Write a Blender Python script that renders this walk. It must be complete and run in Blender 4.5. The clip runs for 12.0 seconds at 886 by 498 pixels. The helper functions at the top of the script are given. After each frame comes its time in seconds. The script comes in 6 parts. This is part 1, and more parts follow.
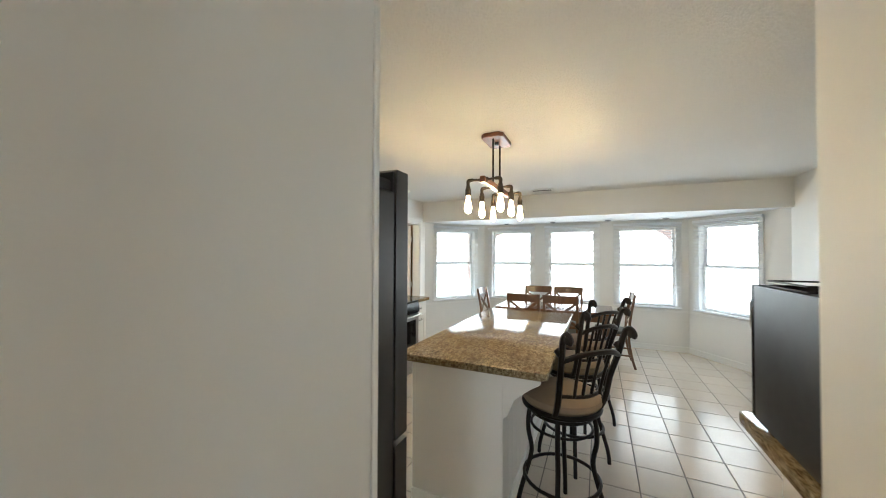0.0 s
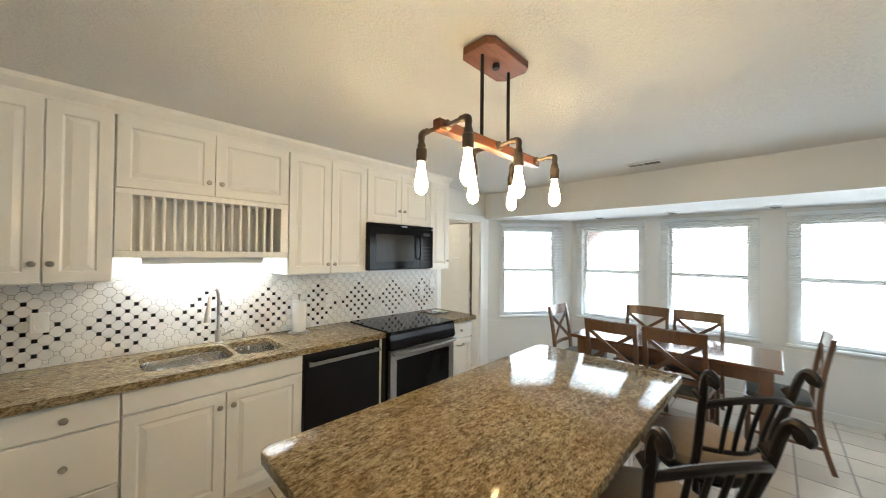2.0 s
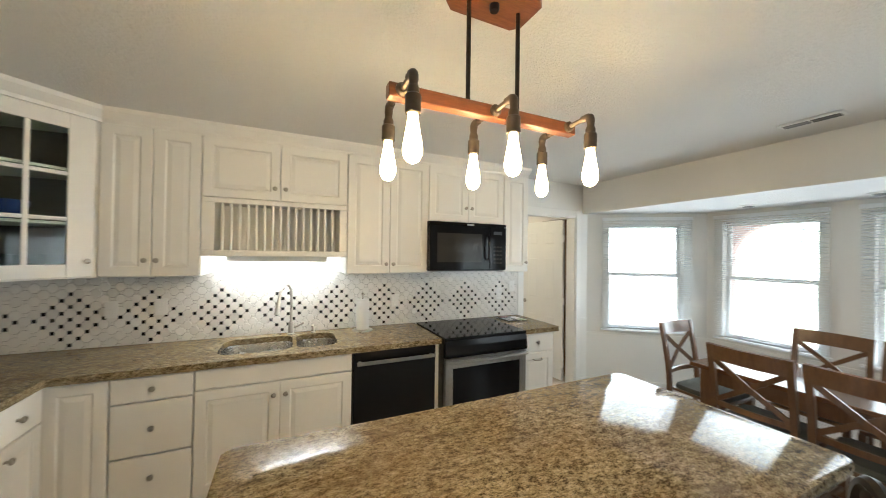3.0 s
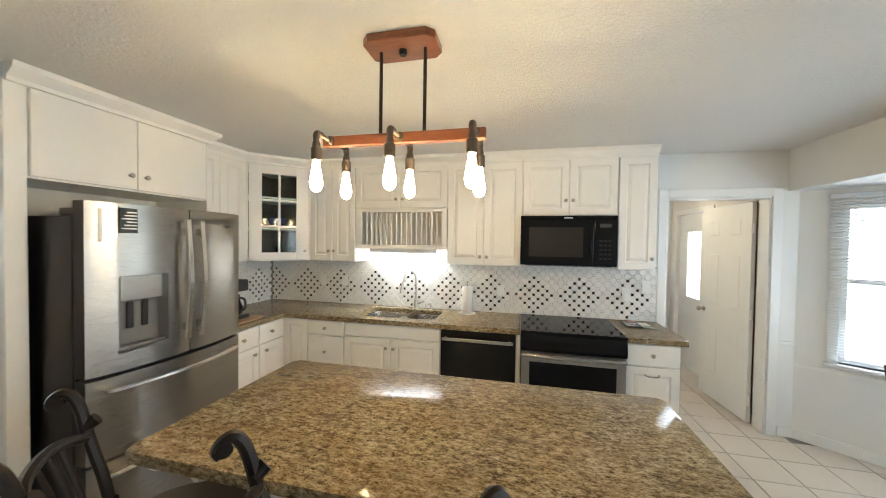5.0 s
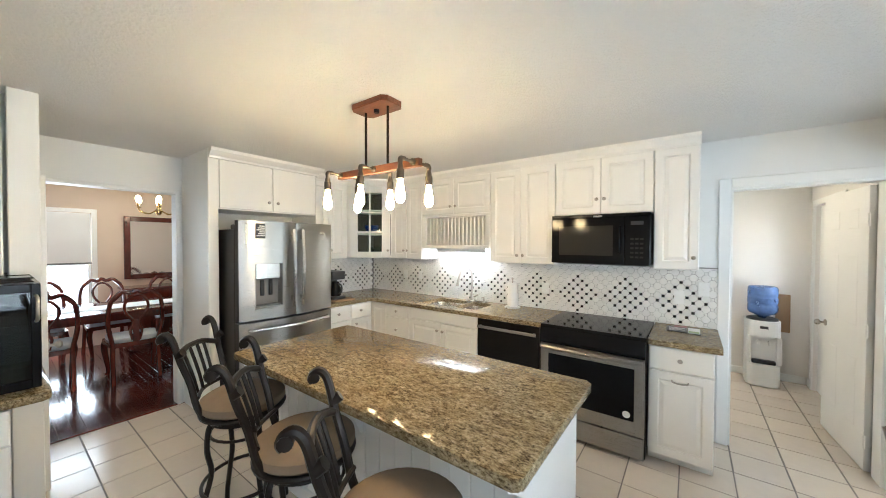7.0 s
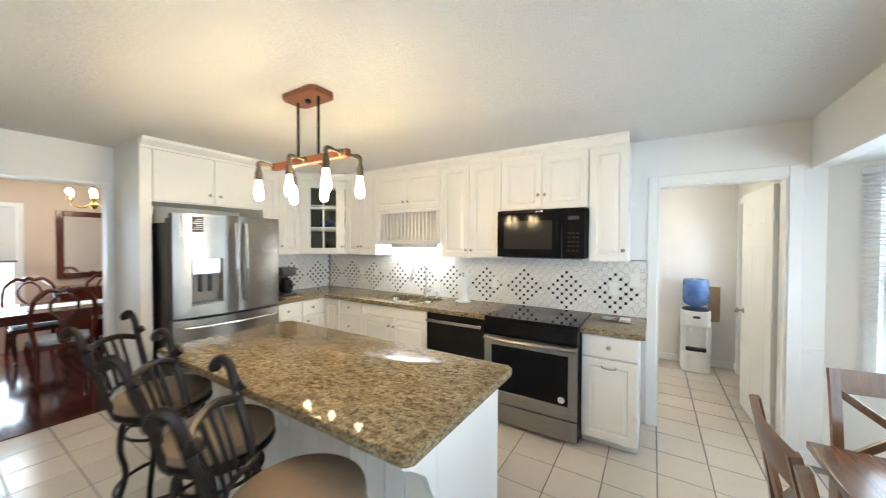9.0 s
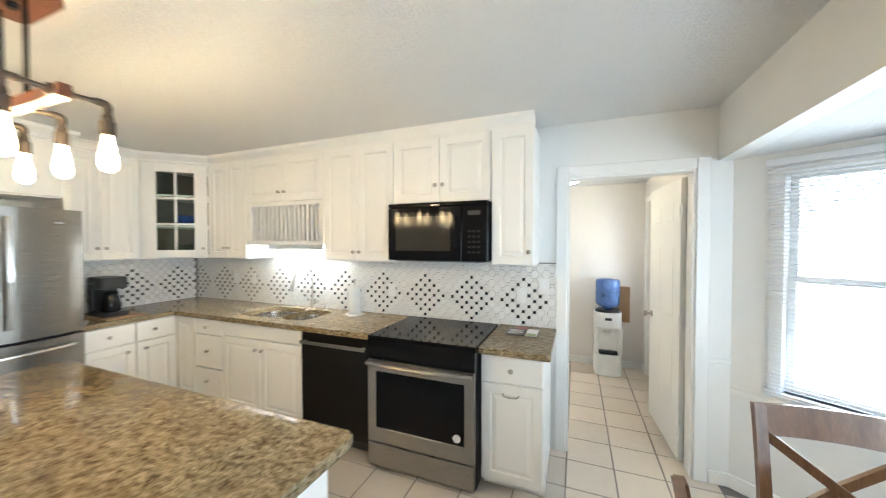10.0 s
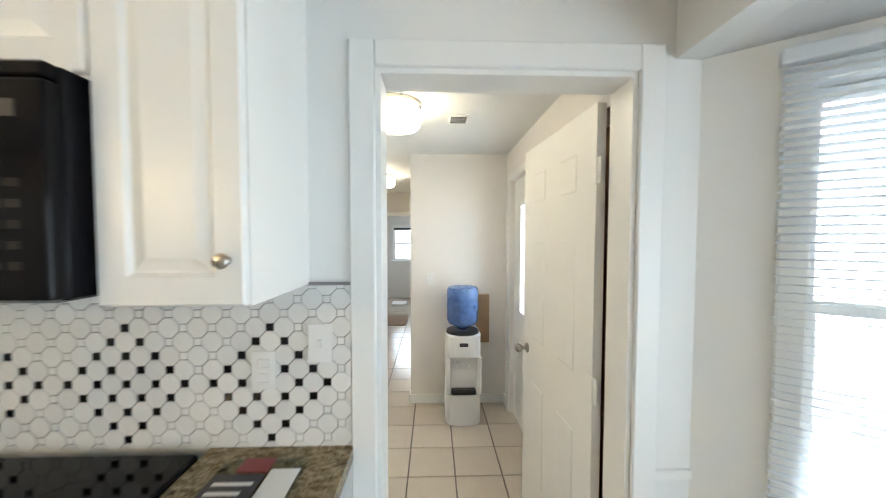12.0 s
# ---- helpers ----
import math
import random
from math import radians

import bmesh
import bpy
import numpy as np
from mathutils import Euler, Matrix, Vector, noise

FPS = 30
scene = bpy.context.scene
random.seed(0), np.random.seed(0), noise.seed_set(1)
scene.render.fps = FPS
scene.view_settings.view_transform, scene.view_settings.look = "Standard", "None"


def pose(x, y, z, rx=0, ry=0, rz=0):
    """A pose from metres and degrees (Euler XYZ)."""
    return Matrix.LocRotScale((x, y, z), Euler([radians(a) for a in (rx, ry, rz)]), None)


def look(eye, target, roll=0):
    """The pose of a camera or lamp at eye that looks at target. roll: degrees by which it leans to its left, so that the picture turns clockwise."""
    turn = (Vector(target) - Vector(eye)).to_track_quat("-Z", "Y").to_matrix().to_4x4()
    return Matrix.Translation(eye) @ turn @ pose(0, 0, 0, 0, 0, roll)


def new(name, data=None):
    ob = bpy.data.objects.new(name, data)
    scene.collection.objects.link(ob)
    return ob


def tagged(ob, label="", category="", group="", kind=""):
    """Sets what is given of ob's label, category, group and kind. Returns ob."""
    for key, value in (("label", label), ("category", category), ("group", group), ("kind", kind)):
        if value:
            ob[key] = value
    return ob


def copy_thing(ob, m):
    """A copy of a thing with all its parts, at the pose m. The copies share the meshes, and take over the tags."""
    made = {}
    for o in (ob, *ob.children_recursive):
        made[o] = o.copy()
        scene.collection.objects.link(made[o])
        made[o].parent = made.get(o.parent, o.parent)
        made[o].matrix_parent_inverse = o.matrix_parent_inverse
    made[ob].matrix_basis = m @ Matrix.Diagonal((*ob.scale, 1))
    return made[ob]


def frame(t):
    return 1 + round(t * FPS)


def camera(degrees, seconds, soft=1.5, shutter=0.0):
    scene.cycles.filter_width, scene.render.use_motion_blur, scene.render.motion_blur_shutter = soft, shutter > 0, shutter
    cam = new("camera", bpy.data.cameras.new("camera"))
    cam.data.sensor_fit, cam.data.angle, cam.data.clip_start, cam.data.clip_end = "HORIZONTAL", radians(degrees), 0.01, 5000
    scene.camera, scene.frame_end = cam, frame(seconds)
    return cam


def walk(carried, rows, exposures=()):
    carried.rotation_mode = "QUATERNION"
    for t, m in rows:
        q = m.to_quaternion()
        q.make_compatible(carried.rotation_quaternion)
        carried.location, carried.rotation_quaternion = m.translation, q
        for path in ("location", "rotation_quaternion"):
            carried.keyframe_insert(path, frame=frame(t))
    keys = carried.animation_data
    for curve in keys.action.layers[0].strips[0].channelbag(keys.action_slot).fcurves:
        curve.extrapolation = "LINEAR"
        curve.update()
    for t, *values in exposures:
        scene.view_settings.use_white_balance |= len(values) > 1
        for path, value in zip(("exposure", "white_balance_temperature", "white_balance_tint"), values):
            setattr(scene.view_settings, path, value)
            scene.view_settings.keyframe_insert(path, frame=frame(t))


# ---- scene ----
cam = camera(105.8, 12.0, 0.95, 0.35)

PATH = [
    (0, (0.692, 0.721, 1.525), (-0.15, 2.534, 1.556), 0.2),
    (0.5, (0.644, 1.088, 1.536), (-0.238, 2.882, 1.567), -0.0),
    (1, (0.653, 1.424, 1.534), (-0.352, 3.153, 1.561), 0.6),
    (1.5, (0.732, 1.797, 1.552), (-0.446, 3.413, 1.582), 0.4),
    (2, (0.816, 2.105, 1.589), (-0.589, 3.529, 1.615), 0.6),
    (2.5, (0.831, 2.409, 1.602), (-0.798, 3.568, 1.623), 0.8),
    (3, (0.894, 2.68, 1.588), (-0.923, 3.514, 1.611), 0.8),
    (3.5, (1.027, 2.943, 1.571), (-0.932, 3.347, 1.606), 0.7),
    (3.7, (1.065, 3.048, 1.574), (-0.918, 3.308, 1.593), 0.9),
    (5.5, (1.309, 4.048, 1.634), (-0.562, 3.345, 1.592), 0.3),
    (6, (1.302, 4.332, 1.635), (-0.442, 3.354, 1.596), -0.1),
    (6.5, (1.31, 4.596, 1.626), (-0.313, 3.427, 1.578), 0.2),
    (8.5, (1.489, 5.053, 1.564), (-0.108, 3.849, 1.538), 0.2),
    (9, (1.233, 5.025, 1.559), (-0.461, 3.961, 1.524), 0.2),
    (9.5, (0.887, 5.066, 1.555), (-0.896, 4.16, 1.522), -0.1),
    (10, (0.514, 5.114, 1.57), (-1.345, 4.378, 1.53), 0.0),
    (10.5, (0.061, 5.068, 1.564), (-1.896, 4.656, 1.512), 0.1),
    (11, (-0.344, 5.088, 1.551), (-2.34, 4.971, 1.493), -0.1),
    (11.5, (-0.728, 5.161, 1.542), (-2.727, 5.197, 1.484), 0.0),
    (12, (-1.127, 5.226, 1.554), (-3.124, 5.285, 1.477), 0.1),
]
walk(cam, [(t, look(eye, target, roll)) for t, eye, target, roll in PATH], [(0.0, 0.70, 5900, 4), (1.0, 0.66, 5850, 4), (3.7, 0.50, 5950, 4), (5.5, 0.74, 5750, 5), (8.5, 1.00, 5580, 5), (10.5, 1.06, 5580, 4), (12.0, 0.74, 5700, 4)])

# ---- world and light ----
world = bpy.data.worlds.new("sky")
scene.world = world
world.use_nodes = True
wn = world.node_tree
sky = wn.nodes.new("ShaderNodeTexSky")
sky.sky_type, sky.sun_disc = "NISHITA", False
sky.sun_elevation, sky.sun_rotation = radians(62), radians(180)
wn.links.new(sky.outputs[0], wn.nodes["Background"].inputs[0])
wn.nodes["Background"].inputs[1].default_value = 0.15
sun = new("sun", bpy.data.lights.new("sun", "SUN"))
sun.data.energy, sun.data.angle, sun.data.color = 5.0, radians(0.5), (1, 0.95, 0.88)
sun.matrix_basis = look((0, -4.8, 9), (0, 0, 0))


def area_lamp(name, where, target, w, h, watts, colour):
    lamp = bpy.data.lights.new(name, "AREA")
    lamp.shape, lamp.size, lamp.size_y, lamp.energy, lamp.color = "RECTANGLE", w, h, watts, colour
    lamp.spread = math.radians(180)
    ob = new(name, lamp)
    ob.matrix_basis = look(where, target)
    return ob


DAY = (0.90, 0.96, 1.0)


# ---- materials ----
def nodes_of(name):
    m = bpy.data.materials.new(name)
    m.use_nodes = True
    t = m.node_tree
    return m, t, t.nodes["Principled BSDF"]


def mixed(t, fac, a, b):
    n = t.nodes.new("ShaderNodeMix")
    n.data_type = "RGBA"
    for sock, v in ((n.inputs[0], fac), (n.inputs[6], a), (n.inputs[7], b)):
        if isinstance(v, (int, float)):
            sock.default_value = v
        elif isinstance(v, tuple):
            sock.default_value = (*v, 1)
        else:
            t.links.new(v, sock)
    return n.outputs[2]


def noise_tex(t, scale, detail=3, stretch=None, rough=0.6):
    c = t.nodes.new("ShaderNodeTexCoord")
    n = t.nodes.new("ShaderNodeTexNoise")
    n.inputs["Scale"].default_value, n.inputs["Detail"].default_value = scale, detail
    n.inputs["Roughness"].default_value = rough
    src = c.outputs["Object"]
    if stretch:
        mp = t.nodes.new("ShaderNodeMapping")
        mp.inputs["Scale"].default_value = stretch
        t.links.new(src, mp.inputs[0])
        src = mp.outputs[0]
    t.links.new(src, n.inputs[0])
    return n.outputs[0]


def ramp(t, src, stops):
    r = t.nodes.new("ShaderNodeValToRGB")
    e = r.color_ramp.elements
    while len(e) < len(stops):
        e.new(0.5)
    for el, (pos, col) in zip(e, stops):
        el.position, el.color = pos, (*col, 1)
    t.links.new(src, r.inputs[0])
    return r.outputs[0]


def bump(t, bsdf, src, strength, dist):
    b = t.nodes.new("ShaderNodeBump")
    b.inputs["Strength"].default_value, b.inputs["Distance"].default_value = strength, dist
    t.links.new(src, b.inputs["Height"])
    t.links.new(b.outputs[0], bsdf.inputs["Normal"])


def paint(name, colour, rough=0.5, wear=0.04, grain=220, depth=0.0006, metal=0.0, broad=2.5, coat=0.0):
    """A painted or plain surface with broad and fine variation."""
    m, t, b = nodes_of(name)
    dark = tuple(c * (1 - 2.2 * wear) for c in colour)
    col = mixed(t, noise_tex(t, broad, 4), tuple(min(1, c * (1 + wear)) for c in colour), dark)
    t.links.new(col, b.inputs["Base Color"])
    fine = noise_tex(t, grain, 2)
    rr = t.nodes.new("ShaderNodeMapRange")
    rr.inputs[3].default_value, rr.inputs[4].default_value = max(0.02, rough - 0.06), min(1, rough + 0.08)
    t.links.new(noise_tex(t, broad * 6, 3), rr.inputs[0])
    t.links.new(rr.outputs[0], b.inputs["Roughness"])
    b.inputs["Metallic"].default_value = metal
    b.inputs["Coat Weight"].default_value = coat
    bump(t, b, fine, 0.5, depth)
    return m


def stipple(name, colour, scale, dist):
    """Textured ceiling plaster."""
    m, t, b = nodes_of(name)
    t.links.new(mixed(t, noise_tex(t, 1.4, 4), colour, tuple(c * 0.95 for c in colour)), b.inputs["Base Color"])
    b.inputs["Roughness"].default_value = 0.85
    n = noise_tex(t, scale, 4, None, 0.7)
    bump(t, b, ramp(t, n, [(0.42, (0, 0, 0)), (0.62, (1, 1, 1))]), 0.8, dist)
    return m


def timber(name, light, dark, rough, stretch, scale=9.0, coat=0.0):
    m, t, b = nodes_of(name)
    g = noise_tex(t, scale, 5, stretch, 0.65)
    fine = noise_tex(t, scale * 9, 3, stretch)
    col = ramp(t, g, [(0.3, dark), (0.5, light), (0.62, tuple((a + c) / 2 for a, c in zip(light, dark))), (0.75, light)])
    col = mixed(t, ramp(t, fine, [(0.35, (0, 0, 0)), (0.65, (0.35, 0.35, 0.35))]), col, dark)
    info = t.nodes.new("ShaderNodeObjectInfo")
    hs = t.nodes.new("ShaderNodeHueSaturation")
    mr = t.nodes.new("ShaderNodeMapRange")
    mr.inputs[3].default_value, mr.inputs[4].default_value = 0.88, 1.12
    t.links.new(info.outputs["Random"], mr.inputs[0])
    t.links.new(mr.outputs[0], hs.inputs["Value"])
    t.links.new(col, hs.inputs["Color"])
    t.links.new(hs.outputs[0], b.inputs["Base Color"])
    b.inputs["Roughness"].default_value = rough
    b.inputs["Coat Weight"].default_value = coat
    b.inputs["Coat Roughness"].default_value = 0.12
    bump(t, b, fine, 0.25, 0.0006)
    return m


def granite(name):
    """Golden brown polished granite with fine flowing grains."""
    m, t, b = nodes_of(name)
    big = noise_tex(t, 78, 6, (1.0, 0.46, 1.0), 0.80)
    small = noise_tex(t, 165, 4, (1, 0.6, 1), 0.72)
    cloud = noise_tex(t, 5, 5, (1, 0.45, 1))
    vein = noise_tex(t, 17, 5, (1, 0.28, 1), 0.7)
    col = ramp(t, big, [(0.33, (0.018, 0.014, 0.010)), (0.41, (0.085, 0.060, 0.033)), (0.48, (0.235, 0.185, 0.10)), (0.57, (0.37, 0.305, 0.19)), (0.70, (0.58, 0.50, 0.37))])
    col = mixed(t, ramp(t, small, [(0.37, (0.9, 0.9, 0.9)), (0.44, (0, 0, 0))]), col, (0.022, 0.017, 0.013))
    col = mixed(t, ramp(t, small, [(0.59, (0, 0, 0)), (0.68, (0.6, 0.6, 0.6))]), col, (0.46, 0.38, 0.25))
    col = mixed(t, ramp(t, vein, [(0.34, (0.55, 0.55, 0.55)), (0.46, (0, 0, 0))]), col, (0.055, 0.040, 0.027))
    col = mixed(t, ramp(t, cloud, [(0.40, (0, 0, 0)), (0.7, (0.4, 0.4, 0.4))]), col, (0.19, 0.115, 0.045))
    t.links.new(col, b.inputs["Base Color"])
    b.inputs["Roughness"].default_value = 0.085
    b.inputs["Specular IOR Level"].default_value = 0.14
    bump(t, b, small, 0.03, 0.0002)
    return m


def brushed(name, colour, rough, stretch=(1, 1, 90), along=0.0):
    m, t, b = nodes_of(name)
    b.inputs["Anisotropic"].default_value, b.inputs["Anisotropic Rotation"].default_value = along, 0.25
    b.inputs["Metallic"].default_value = 1.0
    n = noise_tex(t, 14, 3, stretch)
    t.links.new(mixed(t, n, colour, tuple(c * 0.82 for c in colour)), b.inputs["Base Color"])
    rr = t.nodes.new("ShaderNodeMapRange")
    rr.inputs[3].default_value, rr.inputs[4].default_value = rough - 0.05, rough + 0.09
    t.links.new(n, rr.inputs[0])
    t.links.new(rr.outputs[0], b.inputs["Roughness"])
    bump(t, b, n, 0.05, 0.0004)
    return m


def ceramic(name, colour, rough, mottled=0.05, vary=0.08, scale=14):
    """Tile that differs a little from piece to piece."""
    m, t, b = nodes_of(name)
    info = t.nodes.new("ShaderNodeObjectInfo")
    geo = t.nodes.new("ShaderNodeNewGeometry")
    add = t.nodes.new("ShaderNodeMath")
    add.operation = "ADD"
    t.links.new(info.outputs["Random"], add.inputs[0])
    t.links.new(geo.outputs["Random Per Island"], add.inputs[1])
    fr = t.nodes.new("ShaderNodeMath")
    fr.operation = "FRACT"
    t.links.new(add.outputs[0], fr.inputs[0])
    col = mixed(t, noise_tex(t, scale, 4), colour, tuple(c * (1 - 2 * mottled) for c in colour))
    mr = t.nodes.new("ShaderNodeMapRange")
    mr.inputs[3].default_value, mr.inputs[4].default_value = 1 - vary, 1 + vary * 0.5
    t.links.new(fr.outputs[0], mr.inputs[0])
    hs = t.nodes.new("ShaderNodeHueSaturation")
    t.links.new(mr.outputs[0], hs.inputs["Value"])
    t.links.new(col, hs.inputs["Color"])
    t.links.new(hs.outputs[0], b.inputs["Base Color"])
    b.inputs["Roughness"].default_value = rough
    bump(t, b, noise_tex(t, 40, 3), 0.15, 0.0008)
    return m


def glass(name, tint=(1, 1, 1), gloss=0.10):
    m, t, b = nodes_of(name)
    t.nodes.remove(b)
    tr, gl, mx = (t.nodes.new("ShaderNodeBsdf" + k) for k in ("Transparent", "Glossy", "Transparent"))
    t.nodes.remove(mx)
    mx = t.nodes.new("ShaderNodeMixShader")
    lw = t.nodes.new("ShaderNodeLayerWeight")
    pw = t.nodes.new("ShaderNodeMath")
    pw.operation = "POWER"
    pw.inputs[1].default_value = 4.5
    t.links.new(lw.outputs["Facing"], pw.inputs[0])
    fr = t.nodes.new("ShaderNodeMath")
    fr.operation = "MULTIPLY_ADD"
    fr.inputs[1].default_value, fr.inputs[2].default_value = 0.5, 0.2 * gloss
    t.links.new(pw.outputs[0], fr.inputs[0])
    tr.inputs[0].default_value = (*tint, 1)
    gl.inputs["Roughness"].default_value = 0.01
    t.links.new(fr.outputs[0], mx.inputs[0])
    t.links.new(tr.outputs[0], mx.inputs[1])
    t.links.new(gl.outputs[0], mx.inputs[2])
    t.links.new(mx.outputs[0], t.nodes["Material Output"].inputs[0])
    return m


def tinted(name, through_colour, body):
    """Cloudy coloured plastic that one sees through."""
    m, t, b = nodes_of(name)
    b.inputs["Base Color"].default_value = (*body, 1)
    b.inputs["Roughness"].default_value = 0.12
    tr = t.nodes.new("ShaderNodeBsdfTransparent")
    tr.inputs[0].default_value = (*through_colour, 1)
    mx = t.nodes.new("ShaderNodeMixShader")
    t.links.new(ramp(t, noise_tex(t, 9, 3), [(0.35, (0.35, 0.35, 0.35)), (0.7, (0.6, 0.6, 0.6))]), mx.inputs[0])
    t.links.new(b.outputs[0], mx.inputs[1])
    t.links.new(tr.outputs[0], mx.inputs[2])
    t.links.new(mx.outputs[0], t.nodes["Material Output"].inputs[0])
    return m


def glow(name, colour, strength):
    m, t, b = nodes_of(name)
    b.inputs["Base Color"].default_value = (*colour, 1)
    b.inputs["Emission Color"].default_value = (*colour, 1)
    b.inputs["Emission Strength"].default_value = strength
    return m


M_WALL = paint("wall_paint", (0.80, 0.80, 0.78), 0.55, 0.02, 160, 0.0008)
M_PORCH = paint("porch_paint", (0.66, 0.50, 0.46), 0.7, 0.06, 90, 0.001)
M_BEIGE = paint("beige_wall_paint", (0.66, 0.54, 0.44), 0.6, 0.03, 160, 0.0008)
M_HALL = paint("hall_paint", (0.79, 0.76, 0.725), 0.55, 0.02, 160, 0.0008)
M_TRIM = paint("trim_paint", (0.84, 0.84, 0.82), 0.32, 0.02, 90, 0.0003)
M_CAB = paint("cabinet_paint", (0.86, 0.845, 0.805), 0.30, 0.025, 60, 0.0003)
M_ISL = paint("island_paint", (0.86, 0.86, 0.84), 0.33, 0.025, 60, 0.0003)
M_CEIL = stipple("ceiling_texture", (0.80, 0.79, 0.765), 72, 0.004)
M_BAYCEIL = stipple("bay_ceiling_texture", (0.80, 0.80, 0.79), 85, 0.0025)
M_GROUT = paint("grout", (0.20, 0.18, 0.165), 0.85, 0.08, 120, 0.001)
M_TGROUT = paint("wall_grout", (0.25, 0.24, 0.23), 0.85, 0.06, 120, 0.001)
M_FTILE = ceramic("floor_tile", (0.66, 0.585, 0.49), 0.20, 0.05, 0.07)
M_WTILE = ceramic("white_tile", (0.80, 0.79, 0.765), 0.16, 0.02, 0.05, 30)
M_BTILE = ceramic("black_tile", (0.012, 0.012, 0.013), 0.14, 0.1, 0.3, 30)
M_GRAN = granite("granite")
M_STEEL = brushed("stainless_steel", (0.36, 0.343, 0.318), 0.27, (1, 1, 90), 0.7)
M_HANDLE = brushed("handle_steel", (0.72, 0.70, 0.67), 0.22)
M_SINK = paint("sink_steel", (0.60, 0.585, 0.56), 0.25, 0.05, 200, 0.0001, 1.0)
M_NICKEL = paint("brushed_nickel", (0.46, 0.43, 0.39), 0.28, 0.05, 200, 0.0002, 1.0)
M_CHROME = paint("chrome", (0.72, 0.72, 0.72), 0.10, 0.02, 200, 0.0001, 1.0)
M_DKSTEEL = brushed("dark_fridge_side", (0.075, 0.072, 0.07), 0.42)
M_SLATE = brushed("black_stainless", (0.032, 0.030, 0.029), 0.36, (1, 90, 1))
M_BLACK = paint("black_enamel", (0.007, 0.007, 0.008), 0.13, 0.1, 90, 0.0001)
M_BGLASS = paint("black_glass", (0.006, 0.006, 0.007), 0.045, 0.05, 60, 0.00005)
M_MESH = paint("dark_mesh", (0.035, 0.032, 0.028), 0.10, 0.08, 300, 0.0001)
for blk in (M_BLACK, M_BGLASS, M_MESH):
    blk.node_tree.nodes["Principled BSDF"].inputs["Specular IOR Level"].default_value = 0.14
M_BPLASTIC = paint("black_plastic", (0.02, 0.02, 0.021), 0.38, 0.1, 160, 0.0004)
M_GREYPL = paint("grey_plastic", (0.18, 0.18, 0.18), 0.4, 0.06, 160, 0.0003)
M_WHITEPL = paint("white_plastic", (0.80, 0.80, 0.79), 0.3, 0.02, 120, 0.0002)
M_IRON = paint("dark_bronze_iron", (0.020, 0.015, 0.012), 0.38, 0.25, 70, 0.0008, 0.55, 9)
M_PIPE = paint("aged_pipe_metal", (0.115, 0.092, 0.070), 0.40, 0.25, 90, 0.0008, 0.8, 14)
M_SUEDE = paint("tan_suede", (0.27, 0.20, 0.135), 0.95, 0.17, 380, 0.0012, 0.0, 6)
M_CHERRY = timber("cherry_wood", (0.165, 0.080, 0.034), (0.070, 0.030, 0.013), 0.28, (1, 1, 0.16), 14, 0.25)
M_CHERRYX = timber("cherry_wood_top", (0.175, 0.082, 0.038), (0.085, 0.034, 0.015), 0.17, (0.12, 1, 1), 14, 0.5)
M_LAMPWOOD = timber("fixture_wood", (0.215, 0.075, 0.029), (0.085, 0.028, 0.012), 0.36, (1, 0.15, 1), 20, 0.1)
M_MAHOG = timber("mahogany", (0.110, 0.016, 0.009), (0.034, 0.006, 0.004), 0.20, (1, 1, 0.2), 12, 0.4)
M_DFLOOR = timber("dark_floorboard", (0.075, 0.016, 0.010), (0.028, 0.007, 0.005), 0.13, (1, 0.1, 1), 10, 0.5)
M_CUSHION = paint("dark_seat_fabric", (0.10, 0.105, 0.09), 0.9, 0.15, 300, 0.0015)
M_PALEFAB = paint("pale_seat_fabric", (0.52, 0.56, 0.60), 0.85, 0.10, 300, 0.0015)
M_LINEN = paint("white_linen", (0.74, 0.74, 0.74), 0.9, 0.04, 300, 0.0012)
M_SLAT = paint("blind_slat", (0.90, 0.93, 0.96), 0.5, 0.02, 60, 0.0001)
M_SLAT.node_tree.nodes["Principled BSDF"].inputs["Transmission Weight"].default_value = 0.4
M_SLAT.node_tree.nodes["Principled BSDF"].inputs["IOR"].default_value = 1.15
M_PANE = glass("window_pane")
M_CABGLASS = glass("cabinet_pane", (0.90, 0.95, 0.92), 0.12)
M_MIRROR = paint("mirror_silver", (0.86, 0.87, 0.86), 0.015, 0.005, 60, 0.00001, 1.0)
M_BRASS = paint("brass", (0.55, 0.38, 0.15), 0.22, 0.08, 90, 0.0002, 1.0)
M_BULB = glow("lit_bulb", (1.0, 0.68, 0.33), 90.0)
M_CANDLE = glow("lit_candle_bulb", (1.0, 0.78, 0.48), 70.0)
M_DRUM = glow("lit_lamp_shade", (1.0, 0.79, 0.52), 17.0)
M_TUBE = glow("lit_tube", (1.0, 0.97, 0.92), 74.0)
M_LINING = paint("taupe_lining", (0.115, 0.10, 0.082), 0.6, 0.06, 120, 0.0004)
M_PAPER = paint("paper", (0.80, 0.79, 0.77), 0.8, 0.03, 300, 0.0006)
M_CARD = paint("cardboard", (0.34, 0.22, 0.12), 0.85, 0.08, 200, 0.0008)
M_RED = paint("red_print", (0.22, 0.035, 0.035), 0.4, 0.1, 100, 0.0001)
M_INK = paint("dark_print", (0.03, 0.03, 0.035), 0.4, 0.1, 100, 0.0001)
M_GREEN = paint("green_print", (0.25, 0.33, 0.12), 0.4, 0.1, 100, 0.0001)
M_BLUE = paint("blue_glaze", (0.02, 0.05, 0.25), 0.2, 0.1, 100, 0.0001)
